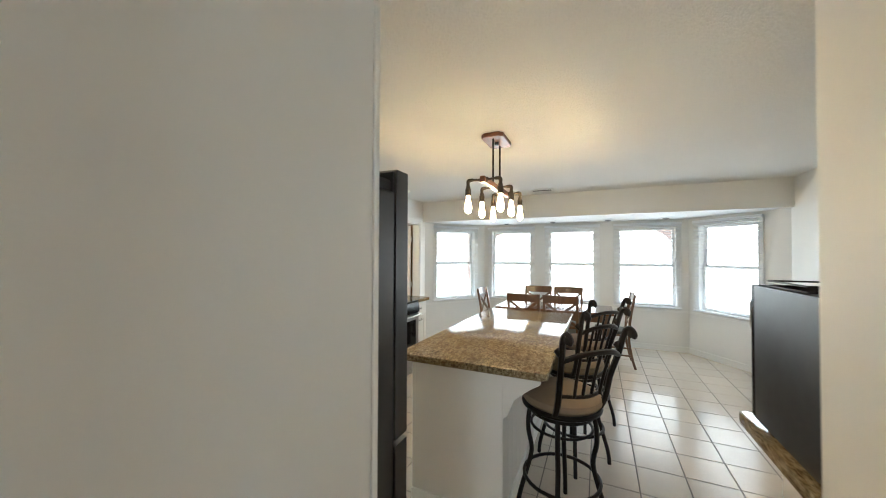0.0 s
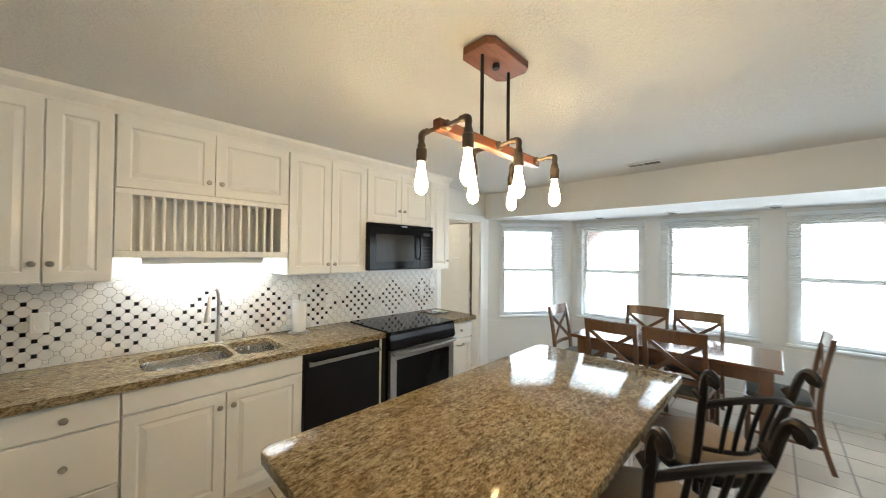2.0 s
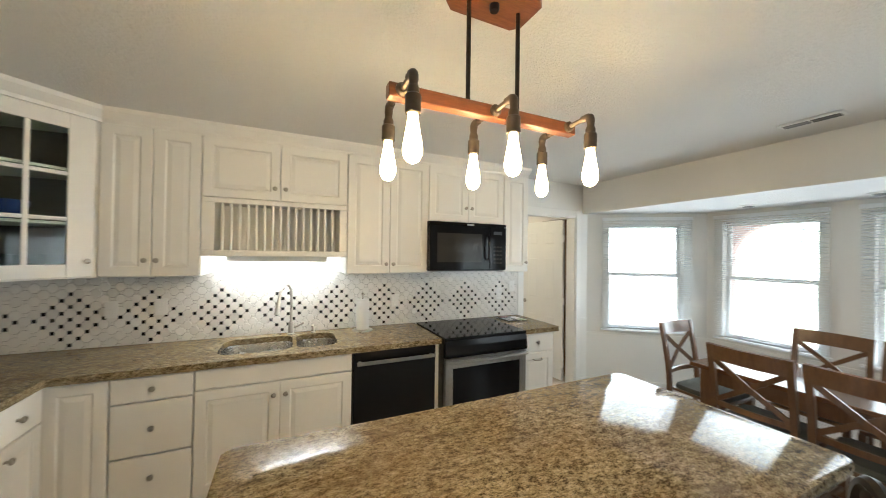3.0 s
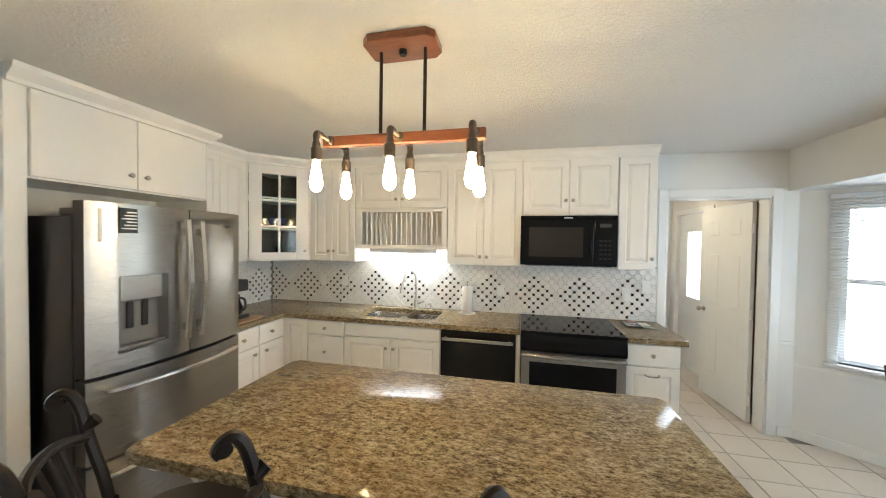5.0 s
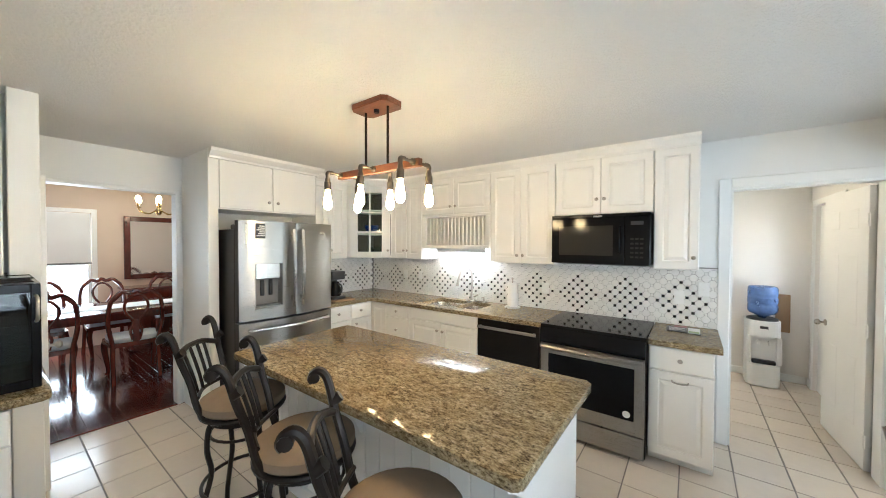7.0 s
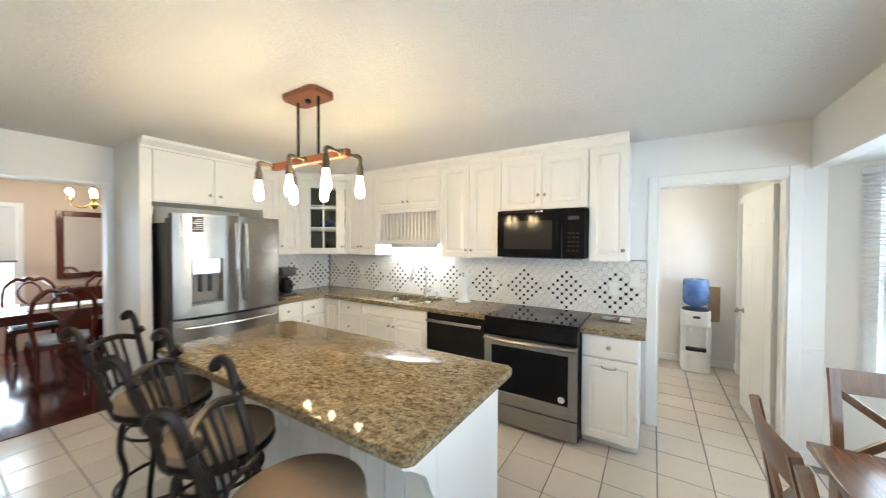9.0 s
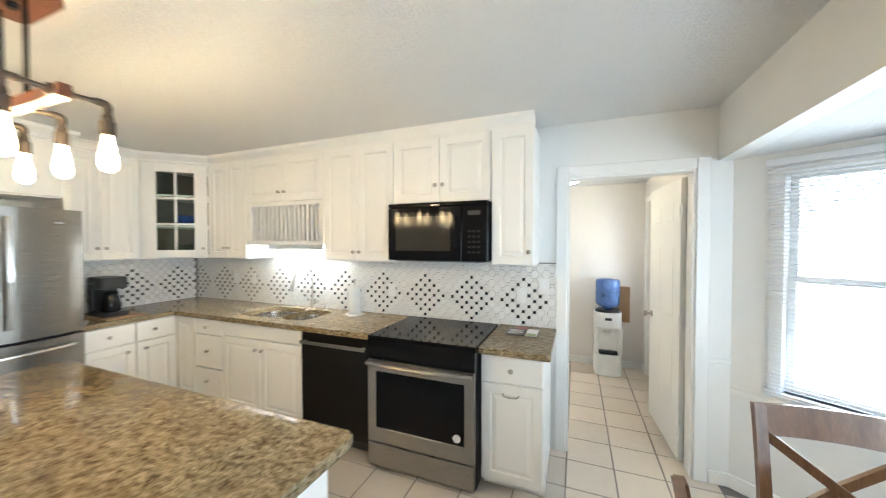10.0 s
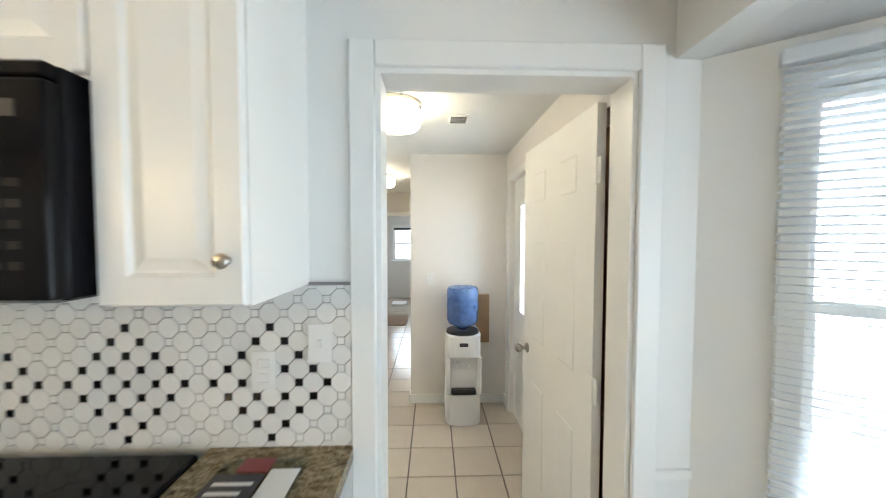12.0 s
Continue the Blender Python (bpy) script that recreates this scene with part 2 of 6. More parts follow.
M_WATER = tinted("blue_bottle_plastic", (0.46, 0.62, 0.90), (0.16, 0.25, 0.48))
M_CERAM = paint("pale_stoneware", (0.62, 0.60, 0.54), 0.25, 0.04, 90, 0.0004)
M_TOWEL = paint("brown_towel", (0.30, 0.20, 0.12), 0.95, 0.15, 260, 0.003)
M_RUG = paint("tan_mat", (0.42, 0.31, 0.24), 0.95, 0.1, 260, 0.003)
M_PAVE = paint("pale_paving", (0.60, 0.58, 0.55), 0.9, 0.08, 30, 0.004, 0.0, 0.6)


# ---- building blocks ----
def box(bm, x0, y0, z0, x1, y1, z1, bev=0.0, seg=1):
    made = bmesh.ops.create_cube(bm, size=1)["verts"]
    for v in made:
        v.co = Vector(((x0 + x1) / 2 + v.co.x * (x1 - x0), (y0 + y1) / 2 + v.co.y * (y1 - y0), (z0 + z1) / 2 + v.co.z * (z1 - z0)))
    if bev:
        edges = list({e for v in made for e in v.link_edges})
        bmesh.ops.bevel(bm, geom=edges, offset=bev, segments=seg, profile=0.5, affect="EDGES")
    return bm


def boxed(*a, **k):
    return box(bmesh.new(), *a, **k)


def tube(bm, pts, r, n=8, closed=False):
    """A round bar along points; r may be one radius or one for each point."""
    pts = [Vector(p) for p in pts]
    rs = r if isinstance(r, (list, tuple)) else [r] * len(pts)
    rings, side = [], None
    for i, p in enumerate(pts):
        a = pts[i - 1] if i or closed else p
        b = pts[(i + 1) % len(pts)] if i + 1 < len(pts) or closed else p
        way = (b - a).normalized()
        if side is None:
            side = way.orthogonal().normalized()
        side = (side - way * side.dot(way)).normalized()
        up = way.cross(side)
        rings.append([bm.verts.new(p + rs[i] * (math.cos(q) * side + math.sin(q) * up)) for q in (2 * math.pi * k / n for k in range(n))])
    for i in range(len(rings) if closed else len(rings) - 1):
        a, b = rings[i], rings[(i + 1) % len(rings)]
        for k in range(n):
            bm.faces.new((a[k], a[(k + 1) % n], b[(k + 1) % n], b[k]))
    if not closed:
        bm.faces.new(rings[0][::-1])
        bm.faces.new(rings[-1])
    return bm


def spline(pts, n=6):
    """Points on a smooth line through the given ones."""
    p = [Vector(q) for q in pts]
    out = []
    for i in range(len(p) - 1):
        a, b, c, d = p[max(i - 1, 0)], p[i], p[i + 1], p[min(i + 2, len(p) - 1)]
        for k in range(n):
            t = k / n
            out.append(0.5 * (2 * b + (c - a) * t + (2 * a - 5 * b + 4 * c - d) * t * t + (3 * b - a - 3 * c + d) * t**3))
    return out + [p[-1]]


def lathe(bm, profile, n=20, at=(0, 0, 0), axis="z"):
    """A turned solid: profile of (radius, height)."""
    rings = []
    for r, h in profile:
        ring = []
        for k in range(n):
            q = 2 * math.pi * k / n
            u, v = r * math.cos(q), r * math.sin(q)
            c = (u, v, h) if axis == "z" else (h, u, v) if axis == "x" else (v, h, u)
            ring.append(bm.verts.new(Vector(at) + Vector(c)))
        rings.append(ring)
    for a, b in zip(rings, rings[1:]):
        for k in range(n):
            bm.faces.new((a[k], a[(k + 1) % n], b[(k + 1) % n], b[k]))
    bm.faces.new(rings[0][::-1])
    bm.faces.new(rings[-1])
    return bm


def slab(bm, outline, z0, z1, bev=0.0, seg=2):
    """A flat plate with the given outline (anticlockwise)."""
    lo = [bm.verts.new((x, y, z0)) for x, y in outline]
    hi = [bm.verts.new((x, y, z1)) for x, y in outline]
    k = len(lo)
    faces = [bm.faces.new(lo[::-1]), bm.faces.new(hi)]
    for i in range(k):
        faces.append(bm.faces.new((lo[i], lo[(i + 1) % k], hi[(i + 1) % k], hi[i])))
    if bev:
        edges = [e for e in bm.edges if e.verts[0].co.z == e.verts[1].co.z]
        bmesh.ops.bevel(bm, geom=edges, offset=bev, segments=seg, profile=0.5, affect="EDGES")
    return bm


def rings_panel(bm, y0, z0, y1, z1, rings):
    """A front that faces +x, from rings of (inset, depth), the first at the back."""
    made = []
    for inset, x in rings:
        made.append([bm.verts.new(c) for c in ((x, y0 + inset, z0 + inset), (x, y1 - inset, z0 + inset), (x, y1 - inset, z1 - inset), (x, y0 + inset, z1 - inset))])
    for a, b in zip(made, made[1:]):
        for k in range(4):
            bm.faces.new((a[k], a[(k + 1) % 4], b[(k + 1) % 4], b[k]))
    bm.faces.new(made[0][::-1])
    bm.faces.new(made[-1])
    return bm


def part(name, bm, material, parent=None, label="", smooth=False):
    me = bpy.data.meshes.new(name)
    bmesh.ops.recalc_face_normals(bm, faces=bm.faces)
    if smooth:
        for f in bm.faces:
            f.smooth = not (abs(f.normal.z) > 0.99 and f.calc_area() > 0.03)
    bm.to_mesh(me)
    bm.free()
    if smooth:
        me.set_sharp_from_angle(angle=radians(38))
    me.materials.append(material)
    ob = new(name, me)
    if parent:
        w = Matrix() if parent.parent else parent.matrix_basis
        ob.parent = parent
        ob.matrix_parent_inverse = w.inverted()
    return tagged(ob, label)


def thing(name, label, category, at=(0, 0, 0), group=""):
    ob = new(name)
    ob.empty_display_size = 0.1
    ob.matrix_basis = Matrix.Translation(at)
    return tagged(ob, label, category, group)


def structure(name, bm, material, label, smooth=False):
    return tagged(part(name, bm, material, None, "", smooth), label, "", "", "structure")


def wall_boxes(bm, a0, a1, t0, t1, z0, z1, holes, along="x"):
    """A wall along x or y, between t0 and t1 across, with openings (a0, a1, z0, z1)."""
    def put(p, q, lo, hi):
        if q - p > 1e-4 and hi - lo > 1e-4:
            box(bm, p, t0, lo, q, t1, hi) if along == "x" else box(bm, t0, p, lo, t1, q, hi)
    at = a0
    for h0, h1, lo, hi in sorted(holes):
        put(at, h0, z0, z1)
        put(h0, h1, z0, lo)
        put(h0, h1, hi, z1)
        at = h1
    put(at, a1, z0, z1)
    return bm


def piece(name, mesh, parent, at):
    ob = new(name, mesh)
    ob.parent = parent
    ob.matrix_basis = at if isinstance(at, Matrix) else Matrix.Translation(at)
    return ob


def mesh_of(name, bm, material):
    me = bpy.data.meshes.new(name)
    bmesh.ops.recalc_face_normals(bm, faces=bm.faces)
    bm.to_mesh(me)
    bm.free()
    me.materials.append(material)
    return me


# ---- structure: kitchen ----
CEIL, BAY = 2.44, 2.09
WX, SY = -2.14, 0.90           # faces of the sink wall and of the wall behind the refrigerator
NY, EX, FY = 7.09, 2.76, 5.96  # bay window wall, east wall, bay fascia
NW0, NW1 = Vector((WX, 6.04)), Vector((-1.36, NY))
NE0, NE1 = Vector((1.97, NY)), Vector((EX, 6.04))
WIN_Z0, WIN_Z1 = 0.70, 1.97

structure("wall_west", wall_boxes(bmesh.new(), 0.90, 6.10, WX - 0.13, WX, 0, CEIL, [(5.055, 5.845, 0, 2.05)], "y"), M_WALL, "white painted kitchen wall with a doorway")
structure("wall_south", wall_boxes(bmesh.new(), -2.27, 0.145, SY - 0.12, SY, 0, CEIL, [], "x"), M_WALL, "white painted wall behind the refrigerator")
structure("wall_fridge_return", boxed(0.147, 0.72, 0, 0.207, 1.372, CEIL, 0.004), M_WALL, "white painted wall end beside the refrigerator")
structure("wall_dining", wall_boxes(bmesh.new(), -3.0, 2.9, 0.60, 0.72, 0, CEIL, [(0.262, 1.13, 0, 2.08)], "x"), M_WALL, "white painted wall with the dining room opening")
bm = boxed(1.178, 0.72, 0, 1.292, 1.85, CEIL, 0.004)
box(bm, 1.292, 1.56, 0, 2.9, 1.68, CEIL)
structure("wall_hutch", bm, M_WALL, "white painted wall behind the hutch cabinets")
structure("wall_east", boxed(EX, 1.68, 0, EX + 0.12, 6.10, CEIL), M_WALL, "white painted east wall")
structure("wall_fascia", boxed(WX, FY, BAY, EX, FY + 0.10, CEIL), M_WALL, "white painted fascia over the window bay")
structure("ceiling", boxed(-2.4, 0.60, CEIL, 2.95, FY + 0.10, CEIL + 0.10), M_CEIL, "cream textured plaster ceiling")
structure("ceiling_bay", boxed(-2.4, FY + 0.10, BAY, 2.95, 7.30, BAY + 0.10), M_BAYCEIL, "white stippled ceiling of the window bay")


def bay_wall(name, p, q, holes, thick=0.13):
    """A bay wall from p to q, its face to the right of the way p to q; holes along it. Returns its matrix."""
    d = (q - p)
    m = pose(p.x, p.y, 0, 0, 0, math.degrees(math.atan2(d.y, d.x)))
    bm = wall_boxes(bmesh.new(), 0, d.length, 0, thick, 0, BAY, holes, "x")
    bmesh.ops.transform(bm, matrix=m, verts=bm.verts)
    structure(name, bm, M_WALL, "white painted wall of the window bay")
    bm = wall_boxes(bmesh.new(), 0, d.length, -0.014, 0, 0, 0.085, [], "x")
    bmesh.ops.transform(bm, matrix=m, verts=bm.verts)
    structure("baseboard", bm, M_TRIM, "white painted baseboard")
    bm = wall_boxes(bmesh.new(), 0, d.length, -0.012, 0, 0.615, 0.645, [], "x")
    bmesh.ops.transform(bm, matrix=m, verts=bm.verts)
    structure("trim", bm, M_TRIM, "white painted rail under the windows")
    return m


def window(k, m, a0, a1, z0=WIN_Z0, z1=WIN_Z1, blind=True, watts=6.2):
    """A double-hung window in a bay wall, with its casing, sashes, panes and blind; a0..a1 is the opening along the wall."""
    w = new("window_%d" % k)
    tagged(w, "white double-hung window with a white blind" if blind else "white double-hung window", "", "", "structure")
    w.matrix_basis = m

    def add(name, bm, mat, parent=w, label=""):
        bmesh.ops.transform(bm, matrix=m, verts=bm.verts)
        return part(name, bm, mat, parent, label)
    c = 0.06
    bm = boxed(a0 - c, -0.018, z0, a0, 0.0, z1 + c, 0.003)
    box(bm, a1, -0.018, z0, a1 + c, 0.0, z1 + c, 0.003)
    box(bm, a0, -0.018, z1, a1, 0.0, z1 + c, 0.003)
    add("window_casing", bm, M_TRIM)
    add("window_sill", boxed(a0 - c - 0.02, -0.045, z0 - 0.028, a1 + c + 0.02, 0.09, z0, 0.004), M_TRIM)
    mid = (z0 + z1) / 2 + 0.02
    for lo, hi, y in ((mid - 0.02, z1, 0.085), (z0, mid + 0.02, 0.055)):
        bm = boxed(a0, y, lo, a0 + 0.036, y + 0.03, hi, 0.003)
        box(bm, a1 - 0.036, y, lo, a1, y + 0.03, hi, 0.003)
        box(bm, a0 + 0.036, y, lo, a1 - 0.036, y + 0.03, lo + 0.036, 0.003)
        box(bm, a0 + 0.036, y, hi - 0.036, a1 - 0.036, y + 0.03, hi, 0.003)
        s = add("sash", bm, M_TRIM)
        p = add("pane", boxed(a0 + 0.036, y + 0.012, lo + 0.036, a1 - 0.036, y + 0.016, hi - 0.036), M_PANE, s)
        p.visible_shadow = False
    # lamp for the daylight, set low at blinds to lessen its reflection in granite
    zl = z0 + (z1 - z0) * (0.42 if blind else 0.5)
    e = m @ Vector(((a0 + a1) / 2, -0.07, zl))
    t = m @ Vector(((a0 + a1) / 2, -1.07, zl - 0.10))
    area_lamp("window_daylight", e, t, a1 - a0, (z1 - z0) * (0.84 if blind else 1.0), watts, DAY)
    if not blind:
        return w
    b = new("window_blind")
    tagged(b, "white aluminium slatted blind, lowered with open slats", "blind", "window blinds")
    b.matrix_basis = m
    head = boxed(a0 - 0.075, -0.06, z1 + 0.035, a1 + 0.075, -0.022, z1 + 0.075, 0.004)
    bmesh.ops.transform(head, matrix=m, verts=head.verts)
    part("headrail", head, M_SLAT, b)
    rail = boxed(a0 - 0.07, -0.055, z0 - 0.022, a1 + 0.07, -0.027, z0 - 0.008, 0.003)
    bmesh.ops.transform(rail, matrix=m, verts=rail.verts)
    part("bottom_rail", rail, M_SLAT, b)
    for f in (0.12, 0.88):
        x = a0 + (a1 - a0) * f
        cord = tube(bmesh.new(), [(x, -0.041, z0 - 0.01), (x, -0.041, z1 + 0.04)], 0.0012, 5)
        bmesh.ops.transform(cord, matrix=m, verts=cord.verts)
        part("cord", cord, M_SLAT, b)
    bm = bmesh.new()
    half = (a1 - a0) / 2 + 0.07
    rows = []
    for y, z in ((-0.0125, 0.0), (-0.004, 0.0014), (0.004, 0.0014), (0.0125, 0.0)):
        rows.append((bm.verts.new((-half, y, z)), bm.verts.new((half, y, z)), bm.verts.new((-half, y, z - 0.0006)), bm.verts.new((half, y, z - 0.0006))))
    for r, s in zip(rows, rows[1:]):
        bm.faces.new((r[0], r[1], s[1], s[0]))
        bm.faces.new((r[2], s[2], s[3], r[3]))
    bm.faces.new((rows[0][0], rows[0][2], rows[0][3], rows[0][1]))
    bm.faces.new((rows[-1][0], rows[-1][1], rows[-1][3], rows[-1][2]))
    me = mesh_of("slat", bm, M_SLAT)
    z, top = z0 + 0.006, z1 + 0.03
    while z < top:
        lean = -13 + random.uniform(-1.5, 1.5)
        piece("slat", me, b, pose((a0 + a1) / 2, -0.041, z, lean, 0, random.uniform(-0.06, 0.06)))
        z += 0.0225
    return w


m = bay_wall("wall_bay_northwest", NW0, NW1, [(0.24, 1.06, WIN_Z0, WIN_Z1)])
window(1, m, 0.24, 1.06)
NORTH = [(-1.20, -0.45), (-0.13, 0.64), (0.99, 1.80)]
m = bay_wall("wall_bay_north", NW1, NE0, [(a - NW1.x, b - NW1.x, WIN_Z0, WIN_Z1) for a, b in NORTH])
for k, (a, b) in enumerate(NORTH):
    window(2 + k, m, a - NW1.x, b - NW1.x)
m = bay_wall("wall_bay_northeast", NE0, NE1, [(0.18, 0.97, WIN_Z0, WIN_Z1)])
window(5, m, 0.18, 0.97)

# baseboards, casings and rail
bm = boxed(WX, 5.93, 0, WX + 0.014, 6.04, 0.085, 0.003)
structure("baseboard_west", bm, M_TRIM, "white painted baseboard")
structure("baseboard_east", boxed(EX - 0.014, 2.3, 0, EX, 6.03, 0.085, 0.003), M_TRIM, "white painted baseboard")
structure("baseboard_hutch_end", boxed(1.172, 1.85, 0, 1.296, 1.864, 0.085, 0.003), M_TRIM, "white painted baseboard")
structure("trim_west", boxed(WX, 5.915, 0.79, WX + 0.012, 6.04, 0.82, 0.003), M_TRIM, "white painted chair rail")


def casing(name, a0, a1, z1, face, out, along, label, w=0.075):
    """Trim round a doorway on a wall face; out is the side it stands on."""
    d = 0.018 * out
    bm = bmesh.new()
    for p, q, lo, hi in ((a0 - w, a0, 0, z1 + w), (a1, a1 + w, 0, z1 + w), (a0, a1, z1, z1 + w)):
        t0, t1 = sorted((face, face + d))
        box(bm, p, t0, lo, q, t1, hi, 0.004) if along == "x" else box(bm, t0, p, lo, t1, q, hi, 0.004)
    return structure(name, bm, M_TRIM, label)


casing("trim_hall_doorway", 5.055, 5.845, 2.05, WX, 1, "y", "white painted door casing")
casing("trim_dining_opening", 0.262, 1.13, 2.08, 0.72, 1, "x", "white painted opening casing", 0.03)
bm = boxed(WX - 0.13, 5.055, 0, WX, 5.070, 2.05)
box(bm, WX - 0.13, 5.830, 0, WX, 5.845, 2.05)
box(bm, WX - 0.13, 5.070, 2.035, WX, 5.830, 2.05)
structure("trim_hall_jamb", bm, M_TRIM, "white painted door jamb")


def panel_door(name, at, angle, w, h, label, hinge_side=-1, hinge_mat=None):
    """A six-panel door; local x along it from the hinge, faces along y."""
    d = new(name)
    tagged(d, label, "", "", "structure")
    m = at @ pose(0, 0, 0, 0, 0, angle)
    d.matrix_basis = m
    bm = boxed(0, -0.018, 0.008, w, 0.018, h, 0.002)
    cols = [(0.11, w / 2 - 0.05), (w / 2 + 0.05, w - 0.11)]
    for z0, z1 in ((0.24, 0.80), (0.98, 1.56), (1.70, h - 0.12)):
        for a, b in cols:
            for s in (-1, 1):
                vs = []
                for inset, dep in ((0, 0.018), (0.012, 0.013), (0.035, 0.0205)):
                    vs.append([bm.verts.new((x, s * dep, z)) for x, z in ((a + inset, z0 + inset), (b - inset, z0 + inset), (b - inset, z1 - inset), (a + inset, z1 - inset))])
                for r, q in zip(vs, vs[1:]):
                    for k in range(4):
                        bm.faces.new((r[k], r[(k + 1) % 4], q[(k + 1) % 4], q[k]))
                bm.faces.new(vs[-1])
    bmesh.ops.transform(bm, matrix=m, verts=bm.verts)
    part("door_leaf", bm, M_TRIM, d)
    for s in (-1, 1):
        bm = lathe(bmesh.new(), [(0.028, 0), (0.028, s * 0.006), (0.010, s * 0.012), (0.010, s * 0.03), (0.024, s * 0.042), (0.026, s * 0.055), (0.016, s * 0.066)], 16, (w - 0.065, s * 0.018, 0.93), "y")
        bmesh.ops.transform(bm, matrix=m, verts=bm.verts)
        part("door_handle", bm, M_NICKEL, d, "brushed nickel door knob", True)
    for z in (0.22, 1.0, h - 0.24):
        bm = tube(bmesh.new(), [(-0.008, hinge_side * 0.021, z - 0.045), (-0.008, hinge_side * 0.021, z + 0.045)], 0.007, 8)
        box(bm, -0.034, min(hinge_side * 0.019, hinge_side * 0.022), z - 0.045, 0.03, max(hinge_side * 0.019, hinge_side * 0.022), z + 0.045)
        bmesh.ops.transform(bm, matrix=m, verts=bm.verts)
        part("hinge", bm, hinge_mat or M_NICKEL, d)
    return d


panel_door("door_1", pose(WX - 0.166, 5.820, 0), 184, 0.734, 2.025, "white six-panel door standing open in the hall", 1, M_TRIM)
panel_door("door_2", pose(1.154, 0.765, 0), 90, 0.735, 2.03, "white six-panel door folded back against the passage wall")

# ---- structure: hall beyond the doorway ----
HC = 2.30
structure("floor_hall_base", boxed(-9.6, 3.4, -0.12, -2.14, 6.1, -0.012), M_GROUT, "grey grout bed under the hall tiles")
# the second opening and the brown box behind it are added to darken the hinge gap
structure("wall_hall_north", wall_boxes(bmesh.new(), -4.32, -2.27, 5.90, 6.02, 0, HC, [(-4.02, -3.16, 0, 2.03), (-2.80, -2.285, 0, 2.05)], "x"), M_HALL, "off-white painted hall wall with an outside door")
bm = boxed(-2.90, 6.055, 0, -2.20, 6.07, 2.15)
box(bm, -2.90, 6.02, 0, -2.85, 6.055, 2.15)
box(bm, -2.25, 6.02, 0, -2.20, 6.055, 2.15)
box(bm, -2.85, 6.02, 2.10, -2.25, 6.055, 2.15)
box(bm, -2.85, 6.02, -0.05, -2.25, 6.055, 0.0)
structure("wall_closet", bm, M_CARD, "brown box added behind the hall door to darken its hinge gap")
structure("wall_hall_end", boxed(-4.32, 5.02, 0, -4.20, 5.90, HC), M_HALL, "off-white painted wall behind the water cooler")
structure("wall_corridor_north", wall_boxes(bmesh.new(), -7.0, -4.32, 5.02, 5.14, 0, HC, [], "x"), M_HALL, "cream painted corridor wall")
structure("wall_corridor_south", boxed(-7.0, 3.70, 0, -2.27, 3.82, HC), M_HALL, "cream painted corridor wall")
structure("wall_corridor_end", wall_boxes(bmesh.new(), 3.4, 5.14, -7.10, -7.0, 0, HC, [(4.16, 4.90, 0, 1.90)], "y"), M_HALL, "cream painted wall with a bathroom doorway")
structure("wall_bath_west", wall_boxes(bmesh.new(), 3.4, 5.5, -9.6, -9.5, 0, HC, [(4.25, 4.82, 0.95, 1.75)], "y"), M_HALL, "cream painted bathroom wall")
structure("wall_bath_north", boxed(-9.5, 5.0, 0, -7.1, 5.1, HC), M_HALL, "cream painted bathroom wall")
structure("wall_bath_south", boxed(-9.5, 3.5, 0, -7.1, 3.6, HC), M_HALL, "cream painted bathroom wall")
structure("ceiling_hall", boxed(-9.7, 3.4, HC, -2.27, 6.1, HC + 0.1), M_WALL, "white painted hall ceiling")
casing("trim_bath_doorway", 4.16, 4.90, 1.90, -7.0, 1, "y", "cream painted door casing", 0.06)
bm = boxed(-4.20, 5.02, 0, -4.186, 5.88, 0.085, 0.003)
box(bm, -4.20, 5.886, 0, -4.03, 5.90, 0.085, 0.003)
box(bm, -4.31, 5.006, 0, -4.186, 5.02, 0.085, 0.003)
structure("baseboard_hall", bm, M_TRIM, "white painted baseboard")
m = pose(-9.5, 4.25, 0, 0, 0, 90)
window(6, m, 0.0, 0.57, 0.95, 1.75, False, 6)
# outside door in the hall wall
d = new("door_3")
tagged(d, "white outside door with a narrow glass light", "", "", "structure")
bm = wall_boxes(bmesh.new(), -4.005, -3.175, 5.93, 5.97, 0.01, 2.02, [(-3.76, -3.42, 0.95, 1.80)], "x")
part("door_leaf", bm, M_TRIM, d)
p = part("pane", boxed(-3.76, 5.945, 0.95, -3.42, 5.950, 1.80), M_PANE, d)
p.visible_shadow = False
bm = bmesh.new()
for a, b, lo, hi in ((-3.79, -3.755, 0.92, 1.83), (-3.425, -3.39, 0.92, 1.83), (-3.755, -3.425, 0.92, 0.955), (-3.755, -3.425, 1.795, 1.83)):
    box(bm, a, 5.915, lo, b, 5.932, hi, 0.003)
part("glazing_bead", bm, M_TRIM, d)
part("door_handle", lathe(bmesh.new(), [(0.026, 0), (0.026, -0.006), (0.010, -0.012), (0.010, -0.03), (0.025, -0.045), (0.015, -0.06)], 14, (-3.25, 5.93, 0.93), "y"), M_NICKEL, d, "brushed nickel knob", True)
area_lamp("door_daylight", (-3.59, 6.05, 1.38), (-3.59, 4, 1.38), 0.36, 0.86, 5, DAY)
casing("trim_outside_door", -4.02, -3.16, 2.03, 5.90, -1, "x", "white painted door casing", 0.06)

